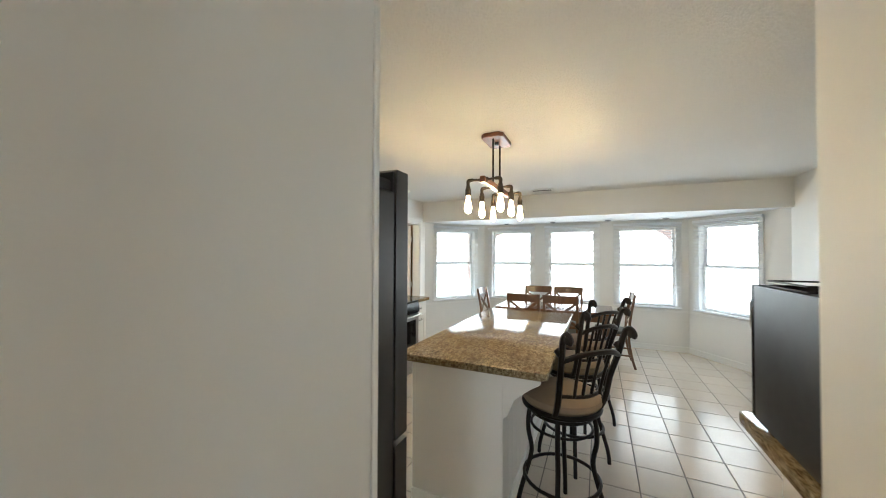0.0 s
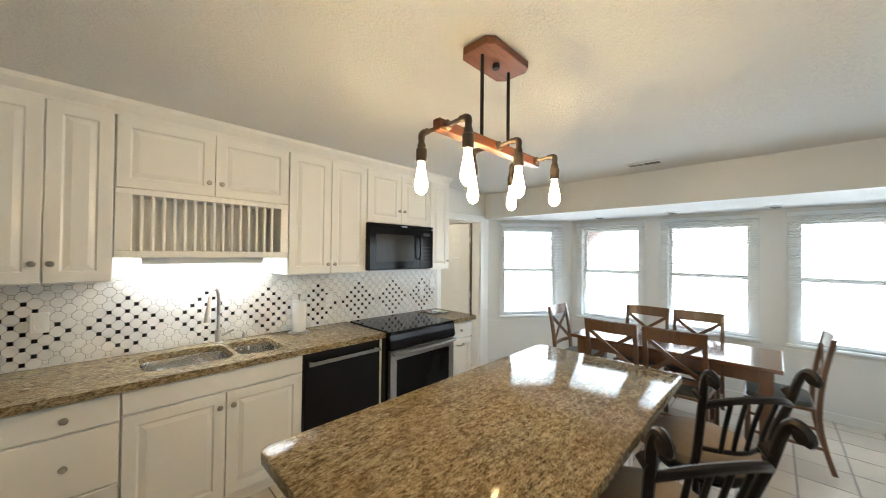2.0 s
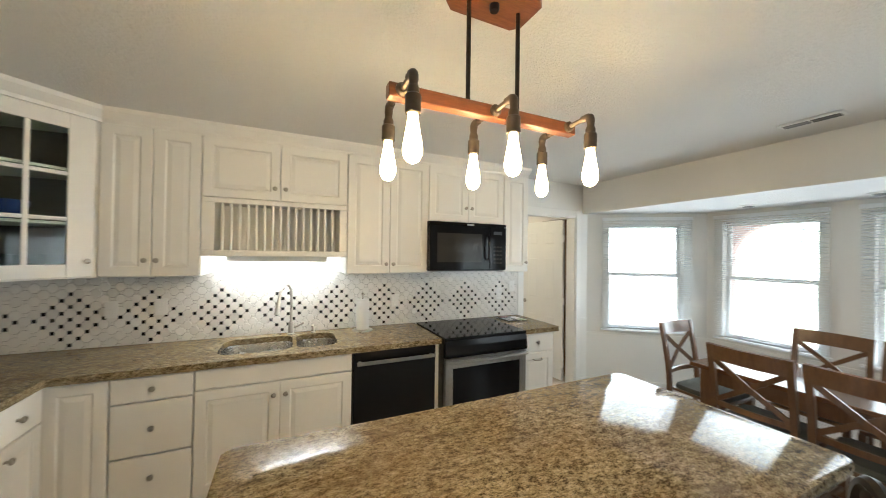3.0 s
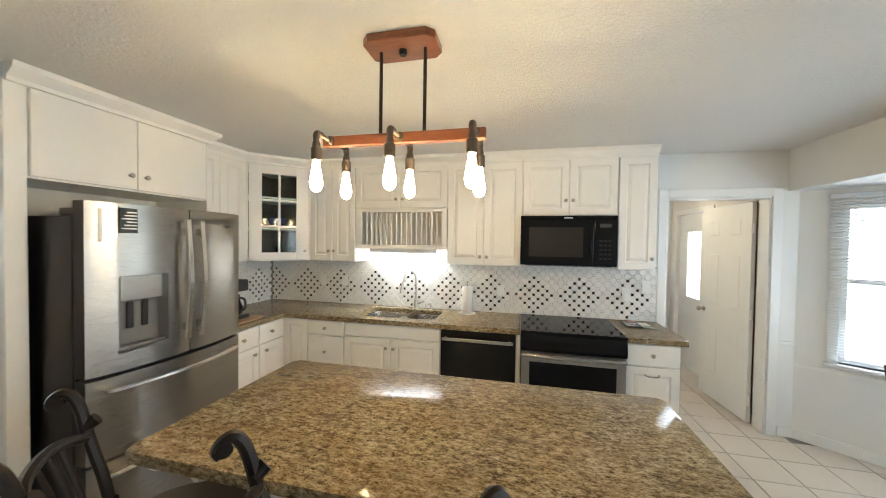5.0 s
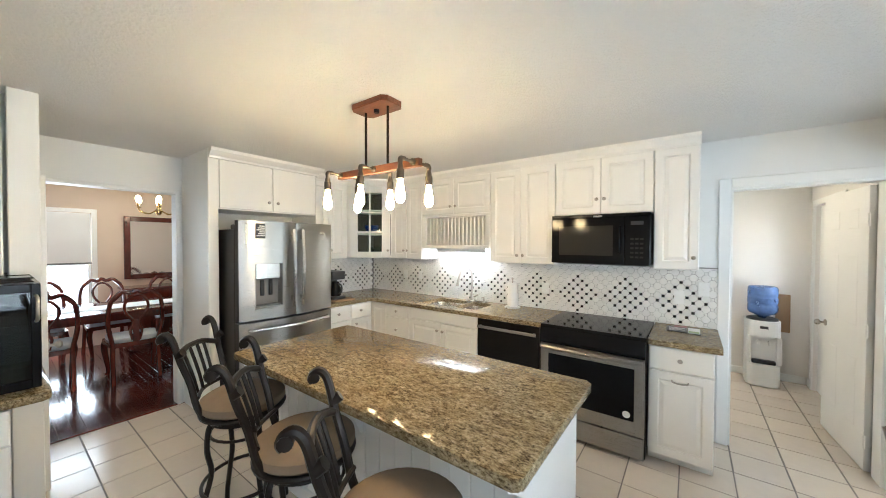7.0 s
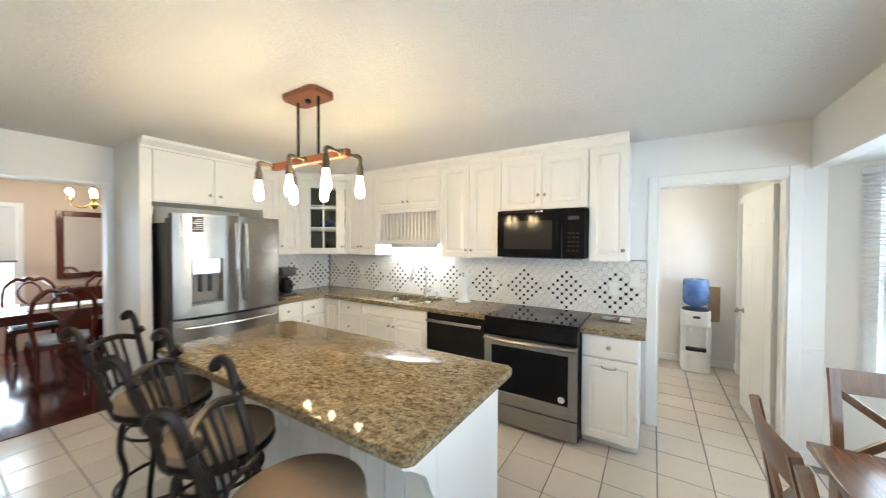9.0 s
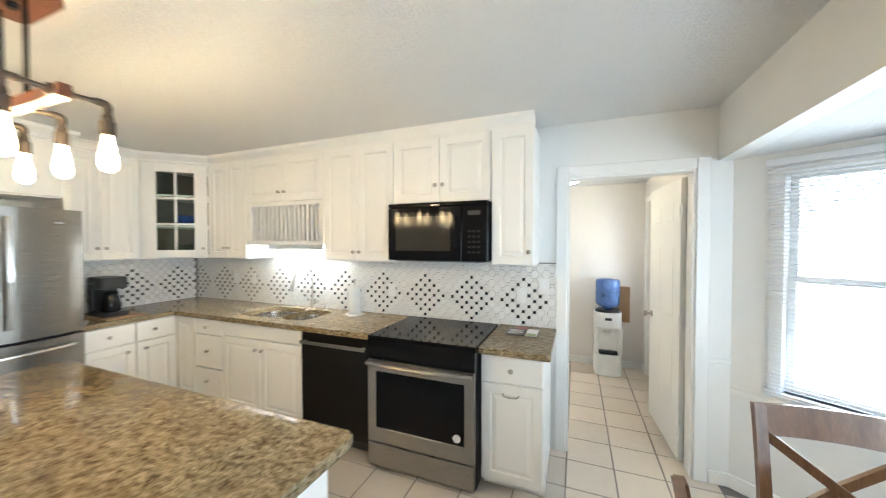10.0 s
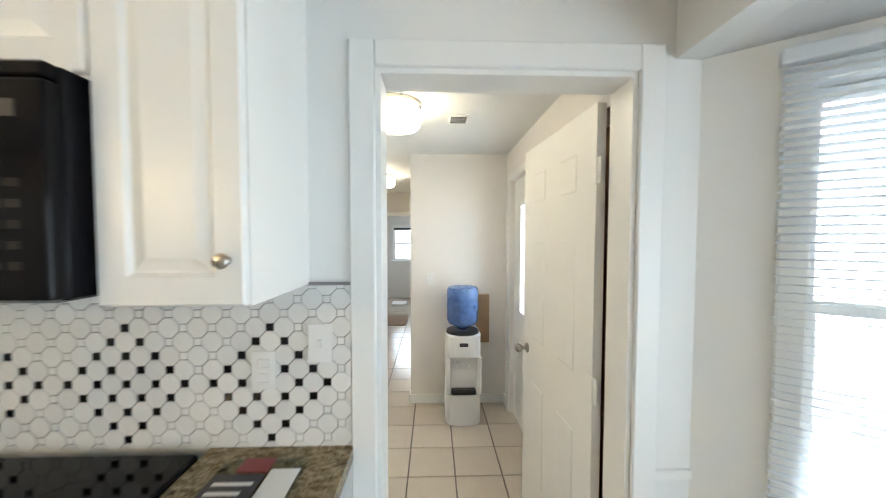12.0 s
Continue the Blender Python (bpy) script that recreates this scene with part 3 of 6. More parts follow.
# ---- structure: dining room ----
DY = -2.62
structure("floor_dining_base", boxed(-3.0, DY, -0.12, 2.9, 0.72, -0.012), M_GROUT, "dark base under the floorboards")
structure("wall_dining_south", wall_boxes(bmesh.new(), -3.0, 2.9, DY - 0.12, DY, 0, CEIL, [(0.42, 1.20, 0.45, 2.05)], "x"), M_BEIGE, "beige painted dining room wall")
structure("wall_dining_west", boxed(-3.1, DY, 0, -3.0, 0.72, CEIL), M_BEIGE, "beige painted dining room wall")
structure("wall_dining_east", boxed(2.9, DY, 0, 3.0, 1.7, CEIL), M_BEIGE, "beige painted dining room wall")
structure("wall_dining_lining", wall_boxes(bmesh.new(), -3.0, 2.9, 0.588, 0.597, 0, CEIL, [(0.23, 1.165, 0, 2.12)], "x"), M_BEIGE, "beige painted side of the dividing wall")
structure("ceiling_dining", boxed(-3.0, DY, CEIL, 2.9, 0.60, CEIL + 0.1), M_WALL, "white dining room ceiling")
m = pose(1.20, DY, 0, 0, 0, 180)
window(7, m, 0.0, 0.78, 0.45, 2.05, False, 32)
structure("threshold", boxed(0.262, 0.70, -0.004, 1.13, 0.735, 0.010, 0.004), M_MAHOG, "dark wooden threshold strip")

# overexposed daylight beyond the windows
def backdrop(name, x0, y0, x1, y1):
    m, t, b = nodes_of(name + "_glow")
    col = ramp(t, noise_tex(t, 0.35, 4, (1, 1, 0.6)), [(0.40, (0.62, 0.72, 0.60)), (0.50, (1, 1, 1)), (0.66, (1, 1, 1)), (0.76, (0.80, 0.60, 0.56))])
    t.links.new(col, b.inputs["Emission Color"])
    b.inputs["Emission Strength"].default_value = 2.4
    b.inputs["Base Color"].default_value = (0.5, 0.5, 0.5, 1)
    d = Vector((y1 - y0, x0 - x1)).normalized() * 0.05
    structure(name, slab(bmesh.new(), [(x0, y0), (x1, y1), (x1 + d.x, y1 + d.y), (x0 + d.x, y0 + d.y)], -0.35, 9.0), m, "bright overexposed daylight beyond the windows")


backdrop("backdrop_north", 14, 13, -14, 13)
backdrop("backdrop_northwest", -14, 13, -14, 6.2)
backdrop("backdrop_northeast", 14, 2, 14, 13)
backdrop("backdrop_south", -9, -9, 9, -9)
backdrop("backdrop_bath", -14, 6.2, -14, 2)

# porch outside the bay: two posts and a header with rounded corners
bm = boxed(-2.15, 8.22, -0.35, -1.66, 8.38, 2.02)
box(bm, 2.00, 8.22, -0.35, 2.45, 8.38, 2.02)
box(bm, -2.15, 8.22, 2.02, 2.45, 8.38, 2.70)
for side, x in ((1, -1.66), (-1, 2.00)):
    arc = [(x + side * 0.46 * (1 - math.cos(q)), 1.52 + 0.50 * math.sin(q)) for q in np.linspace(0, math.pi / 2, 9)]
    for (a, b), (c, d) in zip(arc, arc[1:]):
        f0 = [bm.verts.new((u, 8.23, v)) for u, v in ((a, b), (c, d), (c, 2.02), (a, 2.02))]
        f1 = [bm.verts.new((u, 8.37, v)) for u, v in ((a, b), (c, d), (c, 2.02), (a, 2.02))]
        bm.faces.new(f0)
        bm.faces.new(f1[::-1])
        bm.faces.new((f0[0], f1[0], f1[1], f0[1]))
structure("porch_arch", bm, M_PORCH, "pinkish painted porch arch outside the bay windows")

# unseen slabs added above the bay keep the bright backdrop out of granite reflections
bm = boxed(-5.2, 7.30, 2.72, 5.2, 8.75, 2.82)
box(bm, -5.2, 6.15, 2.72, -2.55, 7.30, 2.82)
box(bm, 3.10, 6.15, 2.72, 5.2, 7.30, 2.82)
structure("roof_eaves", bm, M_PORCH, "unseen slab added above the bay to block reflected sky")

# ground outside
structure("ground", boxed(-400, -400, -0.5, 400, 400, -0.35), M_PAVE, "pale sunlit paving round the house")


# ---- cabinets ----
def front(bm, y0, z0, y1, z1, kind):
    if kind == "flat":
        return rings_panel(bm, y0, z0, y1, z1, [(0, 0.001), (0, 0.016), (0.004, 0.020)])
    f = 0.058
    return rings_panel(bm, y0, z0, y1, z1, [(0, 0.001), (0, 0.016), (0.004, 0.020), (f, 0.020), (f + 0.008, 0.012), (f + 0.012, 0.012), (f + 0.036, 0.019), (f + 0.04, 0.019)])


def knob(at):
    return lathe(bmesh.new(), [(0.008, 0.0), (0.006, 0.004), (0.006, 0.013), (0.014, 0.018), (0.016, 0.023), (0.013, 0.029), (0.006, 0.031)], 14, at, "x")


def cabinet(name, label, m, w, z0, z1, depth, fronts, category="cabinet", toe=False, group="kitchen cabinets", hollow=False):
    """A cabinet that faces local +x, its front frame at x = 0 and its width along y from 0. Fronts: (name, kind, y0, z0, y1, z1, knob)."""
    t = new(name)
    tagged(t, label, category, group)
    t.matrix_basis = m

    def add(nm, bm, mat, parent, lab="", smooth=False):
        bmesh.ops.transform(bm, matrix=m, verts=bm.verts)
        return part(nm, bm, mat, parent, lab, smooth)
    if hollow:
        bm = boxed(-depth, 0.0005, z0 + 0.10, 0, 0.018, z1)
        box(bm, -depth, w - 0.018, z0 + 0.10, 0, w - 0.0005, z1)
        box(bm, -depth, 0.018, z0 + 0.10, -0.018, w - 0.018, z0 + 0.118)
        box(bm, -0.018, 0.018, z0 + 0.10, 0, w - 0.018, z1)
    else:
        bm = boxed(-depth, 0.0005, z0 + (0.10 if toe else 0), 0, w - 0.0005, z1)
    if toe:
        box(bm, -depth, 0.0005, z0, -0.06, w - 0.0005, z0 + 0.10)
    add("body", bm, M_CAB, t)
    for nm, kind, a, lo, b, hi, k in fronts:
        d = add(nm, front(bmesh.new(), a, lo, b, hi, kind), M_CAB, t)
        if k and k[0] == "pull":
            pts = [(0.020, k[1] - 0.048, k[2]), (0.042, k[1] - 0.040, k[2] - 0.004), (0.046, k[1], k[2] - 0.008), (0.042, k[1] + 0.040, k[2] - 0.004), (0.020, k[1] + 0.048, k[2])]
            add("handle", tube(bmesh.new(), spline(pts), 0.0055, 8), M_NICKEL, d, "brushed nickel bow handle", True)
        elif k:
            add("knob", knob((0.020, k[0], k[1])), M_NICKEL, d, "brushed nickel knob", True)
    return t


BX, UX = -1.55, -1.822   # front frames of base and wall cabinets on the sink wall
BZ = 0.875
UB, UT = 1.41, 2.355


def west(y, x=BX):
    return pose(x, y, 0)


G = 0.004
cabinet("base_cabinet", "white base cabinet with a plain corner panel", west(1.53), 0.27, 0, BZ, 0.58, [("door", "raised", G, 0.115, 0.265, 0.865, None)], "cabinet", True)
w = 0.38
cabinet("drawer_cabinet", "white three-drawer base cabinet with nickel knobs", west(1.80), w, 0, BZ, 0.58,
        [("drawer", "flat", G, 0.115, w - G, 0.415, (w / 2, 0.30)), ("drawer", "flat", G, 0.425, w - G, 0.72, (w / 2, 0.575)), ("drawer", "flat", G, 0.73, w - G, 0.865, (w / 2, 0.797))], "cabinet", True)
w = 0.92
cabinet("sink_cabinet", "white sink base cabinet with two panelled doors", west(2.18), w, 0, BZ, 0.58,
        [("false_front", "flat", G, 0.75, w - G, 0.865, None), ("door", "raised", G, 0.115, w / 2 - 0.002, 0.74, (w / 2 - 0.035, 0.66)), ("door", "raised", w / 2 + 0.002, 0.115, w - G, 0.74, (w / 2 + 0.035, 0.66))], "cabinet", True, "kitchen cabinets", True)
w = 0.385
cabinet("end_cabinet", "white base cabinet with a drawer over one door", west(4.56), w, 0, BZ, 0.58,
        [("drawer", "flat", G, 0.70, w - G, 0.865, (w / 2, 0.785)), ("door", "raised", G, 0.075, w - G, 0.69, ("pull", w / 2, 0.635))], "cabinet", True)
cabinet("filler_strip", "white filler strip beside the range", west(3.742), 0.034, 0, BZ, 0.58, [], "filler", True)

# south leg beside the refrigerator: local y runs along -x
SOUTH = pose(-0.84, 1.53, 0, 0, 0, 90)
w = 0.695
cabinet("corner_base_cabinet", "white base cabinet with a drawer over a door", SOUTH, w, 0, BZ, 0.60,
        [("drawer", "flat", G, 0.70, 0.36, 0.865, (0.18, 0.785)), ("drawer", "flat", 0.37, 0.70, w - 0.02, 0.865, (0.50, 0.785)), ("door", "raised", G, 0.115, 0.36, 0.69, (0.30, 0.63)), ("door", "raised", 0.37, 0.115, w - 0.02, 0.69, (0.43, 0.63))], "cabinet", True)

# wall cabinets on the sink wall
UD = -WX + UX
w = 0.513
cabinet("wall_cabinet", "white wall cabinet with two panelled doors", west(1.63, UX), w, UB, UT, UD,
        [("door", "raised", G, UB + G, w / 2 - 0.002, UT - G, (w / 2 - 0.03, UB + 0.105)), ("door", "raised", w / 2 + 0.002, UB + G, w - G, UT - G, (w / 2 + 0.03, UB + 0.105))])
w = 0.945
rack_y = 2.143
t = cabinet("plate_rack_cabinet", "white cabinet over an open plate rack", west(rack_y, UX), w, 1.925, UT, UD,
            [("door", "raised", G, 1.945, w / 2 - 0.002, UT - G, (w / 2 - 0.035, 2.03)), ("door", "raised", w / 2 + 0.002, 1.945, w - G, UT - G, (w / 2 + 0.035, 2.03))])
bm = bmesh.new()
x0, y0, y1 = UX, rack_y, rack_y + w
box(bm, WX, y0 + 0.001, 1.555, x0, y0 + 0.07, 1.924)
box(bm, WX, y1 - 0.05, 1.555, x0, y1 - 0.001, 1.924)
box(bm, WX, y0 + 0.07, 1.555, x0, y1 - 0.05, 1.575)
box(bm, WX, y0 + 0.07, 1.575, WX + 0.012, y1 - 0.05, 1.924)
box(bm, x0, y0 + 0.001, 1.545, x0 + 0.018, y1 - 0.001, 1.585, 0.003)
box(bm, x0, y0 + 0.001, 1.908, x0 + 0.018, y1 - 0.001, 1.940, 0.003)
box(bm, x0, y0 + 0.001, 1.585, x0 + 0.018, y0 + 0.075, 1.908, 0.003)
box(bm, x0, y1 - 0.055, 1.585, x0 + 0.018, y1 - 0.001, 1.908, 0.003)
part("rack_frame", bm, M_CAB, t)
for k in range(15):
    y = y0 + 0.115 + k * 0.0515
    part("dowel", tube(bmesh.new(), [(x0 - 0.013, y, 1.575), (x0 - 0.013, y, 1.924)], 0.0105, 10), M_CAB, t, "", True)
u = thing("under_cabinet_light", "lit white tube light under the plate rack", "light", (-1.98, 2.60, 1.52))
part("housing", boxed(-2.07, 2.28, 1.543, -1.94, 2.95, 1.555, 0.003), M_WHITEPL, u)
# strip added in front of the tube to block its reflection on the island
part("shield", boxed(-1.952, 2.27, 1.500, -1.945, 2.96, 1.543, 0.002), M_WHITEPL, u, "white strip added to keep the tube out of reflections")
part("tube", tube(bmesh.new(), [(-2.02, 2.30, 1.530), (-2.02, 2.93, 1.530)], 0.012, 10), M_TUBE, u, "glowing white tube", True)
w = 0.687
cabinet("wall_cabinet", "white wall cabinet with two panelled doors", west(3.089, UX), w, UB, UT, UD,
        [("door", "raised", G, UB + G, w / 2 - 0.002, UT - G, (w / 2 - 0.03, UB + 0.08)), ("door", "raised", w / 2 + 0.002, UB + G, w - G, UT - G, (w / 2 + 0.03, UB + 0.08))])
w = 0.782
cabinet("microwave_cabinet", "white wall cabinet with two short doors", west(3.777, UX), w, 1.862, UT, UD,
        [("door", "raised", G, 1.87, w / 2 - 0.002, UT - G, (w / 2 - 0.03, 1.995)), ("door", "raised", w / 2 + 0.002, 1.87, w - G, UT - G, (w / 2 + 0.03, 1.995))])
w = 0.295
cabinet("wall_cabinet", "narrow white wall cabinet with one panelled door", west(4.56, UX), w, UB, UT, UD,
        [("door", "raised", G, UB + G, w - G, UT - G, (w - 0.036, UB + 0.095))])

# wall cabinet on the south leg and over the refrigerator
w = 0.57
cabinet("wall_cabinet", "white wall cabinet with two panelled doors", pose(-0.84, 1.195, 0, 0, 0, 90), w, UB, UT, 0.294,
        [("door", "raised", G, UB + G, w / 2 - 0.002, UT - G, (w / 2 - 0.03, UB + 0.105)), ("door", "raised", w / 2 + 0.002, UB + G, w - G, UT - G, (w / 2 + 0.03, UB + 0.105))])
w = 0.96
cabinet("refrigerator_cabinet", "white two-door cabinet over the refrigerator", pose(0.127, 1.385, 0, 0, 0, 90), w, 1.91, UT, 0.475,
        [("door", "flat", G, 1.92, w / 2 - 0.002, UT - G, (w / 2 - 0.045, 2.005)), ("door", "flat", w / 2 + 0.002, 1.92, w - G, UT - G, (w / 2 + 0.045, 2.005))])
structure("trim_fridge_panel", boxed(-0.84, SY, 0, -0.834, 1.40, UT), M_CAB, "white panel beside the refrigerator")
structure("trim_fridge_stile", boxed(0.129, 1.374, 0, 0.209, 1.395, UT + 0.01, 0.003), M_CAB, "white panel edge beside the refrigerator")


def crown(name, pts, parent_label):
    """A crown moulding under the ceiling along points whose left side is the room."""
    prof = [(0.0, 2.35), (0.016, 2.352), (0.020, 2.372), (0.045, 2.395), (0.062, 2.412), (0.066, 2.438), (0.0, 2.438)]
    bm = bmesh.new()
    rows = []
    for i, p in enumerate(pts):
        p = Vector(p)
        a = (p - Vector(pts[i - 1])).normalized() if i else None
        b = (Vector(pts[i + 1]) - p).normalized() if i + 1 < len(pts) else None
        na = Vector((a.y, -a.x)) if a else None
        nb = Vector((b.y, -b.x)) if b else None
        n = (na or nb) if not (na and nb) else (na + nb) / (1 + na.dot(nb))
        rows.append([bm.verts.new((p.x + n.x * o, p.y + n.y * o, z)) for o, z in prof])
    for r, s in zip(rows, rows[1:]):
        for k in range(len(prof)):
            q = (k + 1) % len(prof)
            bm.faces.new((r[k], r[q], s[q], s[k]))
    bm.faces.new(rows[0][::-1])
    bm.faces.new(rows[-1])
    return structure(name, bm, M_CAB, parent_label)


crown("trim_crown", [(0.209, 1.406), (-0.84, 1.406), (-0.84, 1.197), (-1.41, 1.197), (UX, 1.63), (UX, 4.857)], "white crown moulding over the wall cabinets")

# diagonal corner cabinet with a six-pane glass door
t = new("corner_glass_cabinet")
tagged(t, "white diagonal corner cabinet with a six-pane glass door", "cabinet", "kitchen cabinets")
foot = [(WX, SY), (-1.41, SY), (-1.41, 1.195), (UX, 1.63), (WX, 1.63)]
bm = slab(bmesh.new(), foot, UB, UB + 0.018)
slab(bm, foot, UT - 0.018, UT)
box(bm, -1.428, SY, UB + 0.018, -1.41, 1.195, UT - 0.018)
box(bm, WX, 1.612, UB + 0.018, UX, 1.63, UT - 0.018)
part("body", bm, M_CAB, t)
# thin dark sheets added over the inside faces so the panes look dark
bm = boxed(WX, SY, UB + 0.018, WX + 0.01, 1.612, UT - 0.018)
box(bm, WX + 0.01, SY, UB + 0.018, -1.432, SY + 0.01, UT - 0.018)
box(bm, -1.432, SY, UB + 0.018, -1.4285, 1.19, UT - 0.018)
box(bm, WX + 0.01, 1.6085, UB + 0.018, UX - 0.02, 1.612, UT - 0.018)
part("lining", bm, M_LINING, t, "dark taupe sheets added over the inside faces")
for z in (1.72, 2.03):
    part("shelf", slab(bmesh.new(), [(WX + 0.01, SY + 0.01), (-1.43, SY + 0.01), (-1.43, 1.18), (UX - 0.02, 1.60), (WX + 0.01, 1.60)], z, z + 0.016), M_CAB, t)
dv = Vector((UX + 1.41, 1.63 - 1.195))
DM = pose(-1.41, 1.195, 0, 0, 0, math.degrees(math.atan2(dv.y, dv.x)) - 90)
dw = dv.length
for a, b in ((0.002, 0.03), (dw - 0.03, dw - 0.002)):
    bm = boxed(-0.018, a, UB, 0, b, UT)
    bmesh.ops.transform(bm, matrix=DM, verts=bm.verts)
    part("stile", bm, M_CAB, t)
bm = bmesh.new()
a0, a1, l0, l1 = 0.035, dw - 0.035, UB + 0.008, UT - 0.008
i0, i1, j0, j1 = a0 + 0.11, a1 - 0.11, l0 + 0.075, l1 - 0.085
box(bm, 0.001, a0, l0, 0.020, i0, l1, 0.003)
box(bm, 0.001, i1, l0, 0.020, a1, l1, 0.003)
box(bm, 0.001, i0, l0, 0.020, i1, j0, 0.003)
box(bm, 0.001, i0, j1, 0.020, i1, l1, 0.003)
mid = (i0 + i1) / 2
box(bm, 0.003, mid - 0.011, j0, 0.018, mid + 0.011, j1, 0.003)
for f in (1, 2):
    z = j0 + (j1 - j0) * f / 3
    box(bm, 0.004, i0, z - 0.011, 0.017, mid - 0.011, z + 0.011, 0.003)
    box(bm, 0.004, mid + 0.011, z - 0.011, 0.017, i1, z + 0.011, 0.003)
bmesh.ops.transform(bm, matrix=DM, verts=bm.verts)
gd = part("door", bm, M_CAB, t)
for f in range(3):
    for a, b in ((i0, mid - 0.011), (mid + 0.011, i1)):
        bm = boxed(0.008, a, j0 + (j1 - j0) * f / 3 + 0.011 * (f > 0), 0.011, b, j0 + (j1 - j0) * (f + 1) / 3 - 0.011 * (f < 2))
        bmesh.ops.transform(bm, matrix=DM, verts=bm.verts)
        part("pane", bm, M_CABGLASS, gd)
bm = knob((0.020, a1 - 0.03, UB + 0.10))
bmesh.ops.transform(bm, matrix=DM, verts=bm.verts)
part("knob", bm, M_NICKEL, gd, "brushed nickel knob", True)
bowl = tagged(part("blue_bowl", lathe(bmesh.new(), [(0.03, 0), (0.035, 0.004), (0.07, 0.03), (0.095, 0.075), (0.10, 0.11), (0.09, 0.108), (0.06, 0.03), (0.02, 0.012)], 20, (-1.80, 1.24, 1.738)), M_BLUE, None, "", True), "cobalt blue ceramic bowl on a cabinet shelf", "bowl")
for x, y in ((-1.74, 1.30), (-1.85, 1.22), (-1.80, 1.38)):
    tagged(part("drinking_glass", lathe(bmesh.new(), [(0.028, 0), (0.03, 0.004), (0.036, 0.12), (0.034, 0.12), (0.027, 0.012), (0.01, 0.01)], 14, (x, y, UB + 0.019)), M_CABGLASS, None, "", True), "clear drinking glass on the cabinet floor", "glass", "drinking glasses")

# ---- worktops ----
CT0, CT1 = 0.877, 0.917


def rounded(pts, r, n=4):
    """The outline with its corners cut round; r is one radius or one for each corner."""
    out = []
    k = len(pts)
    for i, p in enumerate(pts):
        rr = r[i] if isinstance(r, (list, tuple)) else r
        p, a, b = Vector(p), Vector(pts[i - 1]), Vector(pts[(i + 1) % k])
        if rr <= 0:
            out.append(tuple(p))
            continue
        u, v = (a - p).normalized(), (b - p).normalized()
        for s in range(n + 1):
            t = s / n
            out.append(tuple((1 - t) ** 2 * (p + u * rr) + 2 * t * (1 - t) * p + t * t * (p + v * rr)))
    return out


CF = -1.495
# the sink cut-outs stay open: the worktop is laid in strips round them
SINKS = [(2.265, 2.715, 0.39), (2.74, 3.02, 0.33)]
worktop = thing("worktop", "polished brown granite worktop on the sink wall", "worktop", (-1.85, 2.6, CT0))
bm = bmesh.new()
slab(bm, rounded([(WX, SY), (-0.84, SY), (-0.84, 1.565), (CF, 1.565), (CF, 2.20), (WX, 2.20)], [0, 0, 0, 0.02, 0, 0]), CT0, CT1)
part("slab", bm, M_GRAN, worktop)
part("slab", slab(bmesh.new(), [(WX, 3.08), (CF, 3.08), (CF, 3.776), (WX, 3.776)], CT0, CT1), M_GRAN, worktop)
part("slab", slab(bmesh.new(), rounded([(WX, 4.558), (CF, 4.558), (CF, 4.985), (WX, 4.985)], [0, 0, 0.02, 0]), CT0, CT1), M_GRAN, worktop)


def sink_hole(ya, yb, depth):
    return rounded([(-2.03, ya), (-1.625, ya), (-1.625, yb), (-2.03, yb)], 0.10, 6)


def strip_with_holes(x0, y0, x1, y1, holes):
    """A plate with rounded holes, by filling between the outline and the holes."""
    bm = bmesh.new()
    edges = []
    for loop in [[(x0, y0), (x1, y0), (x1, y1), (x0, y1)]] + holes:
        vs = [bm.verts.new((x, y, CT1)) for x, y in loop]
        edges += [bm.edges.new((vs[i], vs[(i + 1) % len(vs)])) for i in range(len(vs))]
    bmesh.ops.triangle_fill(bm, use_beauty=True, edges=edges)
    got = bmesh.ops.extrude_face_region(bm, geom=list(bm.faces))
    for v in got["geom"]:
        if isinstance(v, bmesh.types.BMVert):
            v.co.z = CT0
    return bm


part("sink_surround", strip_with_holes(WX, 2.20, CF, 3.08, [sink_hole(a, b, d) for a, b, d in SINKS]), M_GRAN, worktop)


sink = thing("kitchen_sink", "stainless steel double-bowl sink in the granite", "sink", (-1.83, 2.64, 0.70))
for a, b, d in SINKS:
    loop = sink_hole(a - 0.004, b + 0.004, d)
    cx, cy = sum(p[0] for p in loop) / len(loop), sum(p[1] for p in loop) / len(loop)
    bm = bmesh.new()
    rings = []
    for f, z in ((1.02, CT0 - 0.001), (0.995, CT0 - 0.001), (0.985, CT0 - 0.012), (0.95, 0.76), (0.92, 0.735), (0.84, 0.718), (0.25, 0.705)):
        rings.append([bm.verts.new((cx + (x - cx) * f, cy + (y - cy) * f, z)) for x, y in loop])
    for r, s in zip(rings, rings[1:]):
        for k in range(len(loop)):
            bm.faces.new((r[k], r[(k + 1) % len(loop)], s[(k + 1) % len(loop)], s[k]))
    bm.faces.new(rings[-1])
    part("bowl", bm, M_SINK, sink, "", True)
    part("drain", lathe(bmesh.new(), [(0.045, 0.706), (0.043, 0.710), (0.03, 0.708), (0.01, 0.700)], 16, (cx, cy, 0)), M_CHROME, sink, "chrome drain", True)
fa = thing("kitchen_faucet", "brushed nickel pull-down faucet with a high arc", "faucet", (-2.075, 2.705, CT1))
part("base", lathe(bmesh.new(), [(0.028, 0), (0.028, 0.006), (0.021, 0.012), (0.021, 0.09), (0.018, 0.10)], 16, (-2.075, 2.705, CT1)), M_NICKEL, fa, "", True)
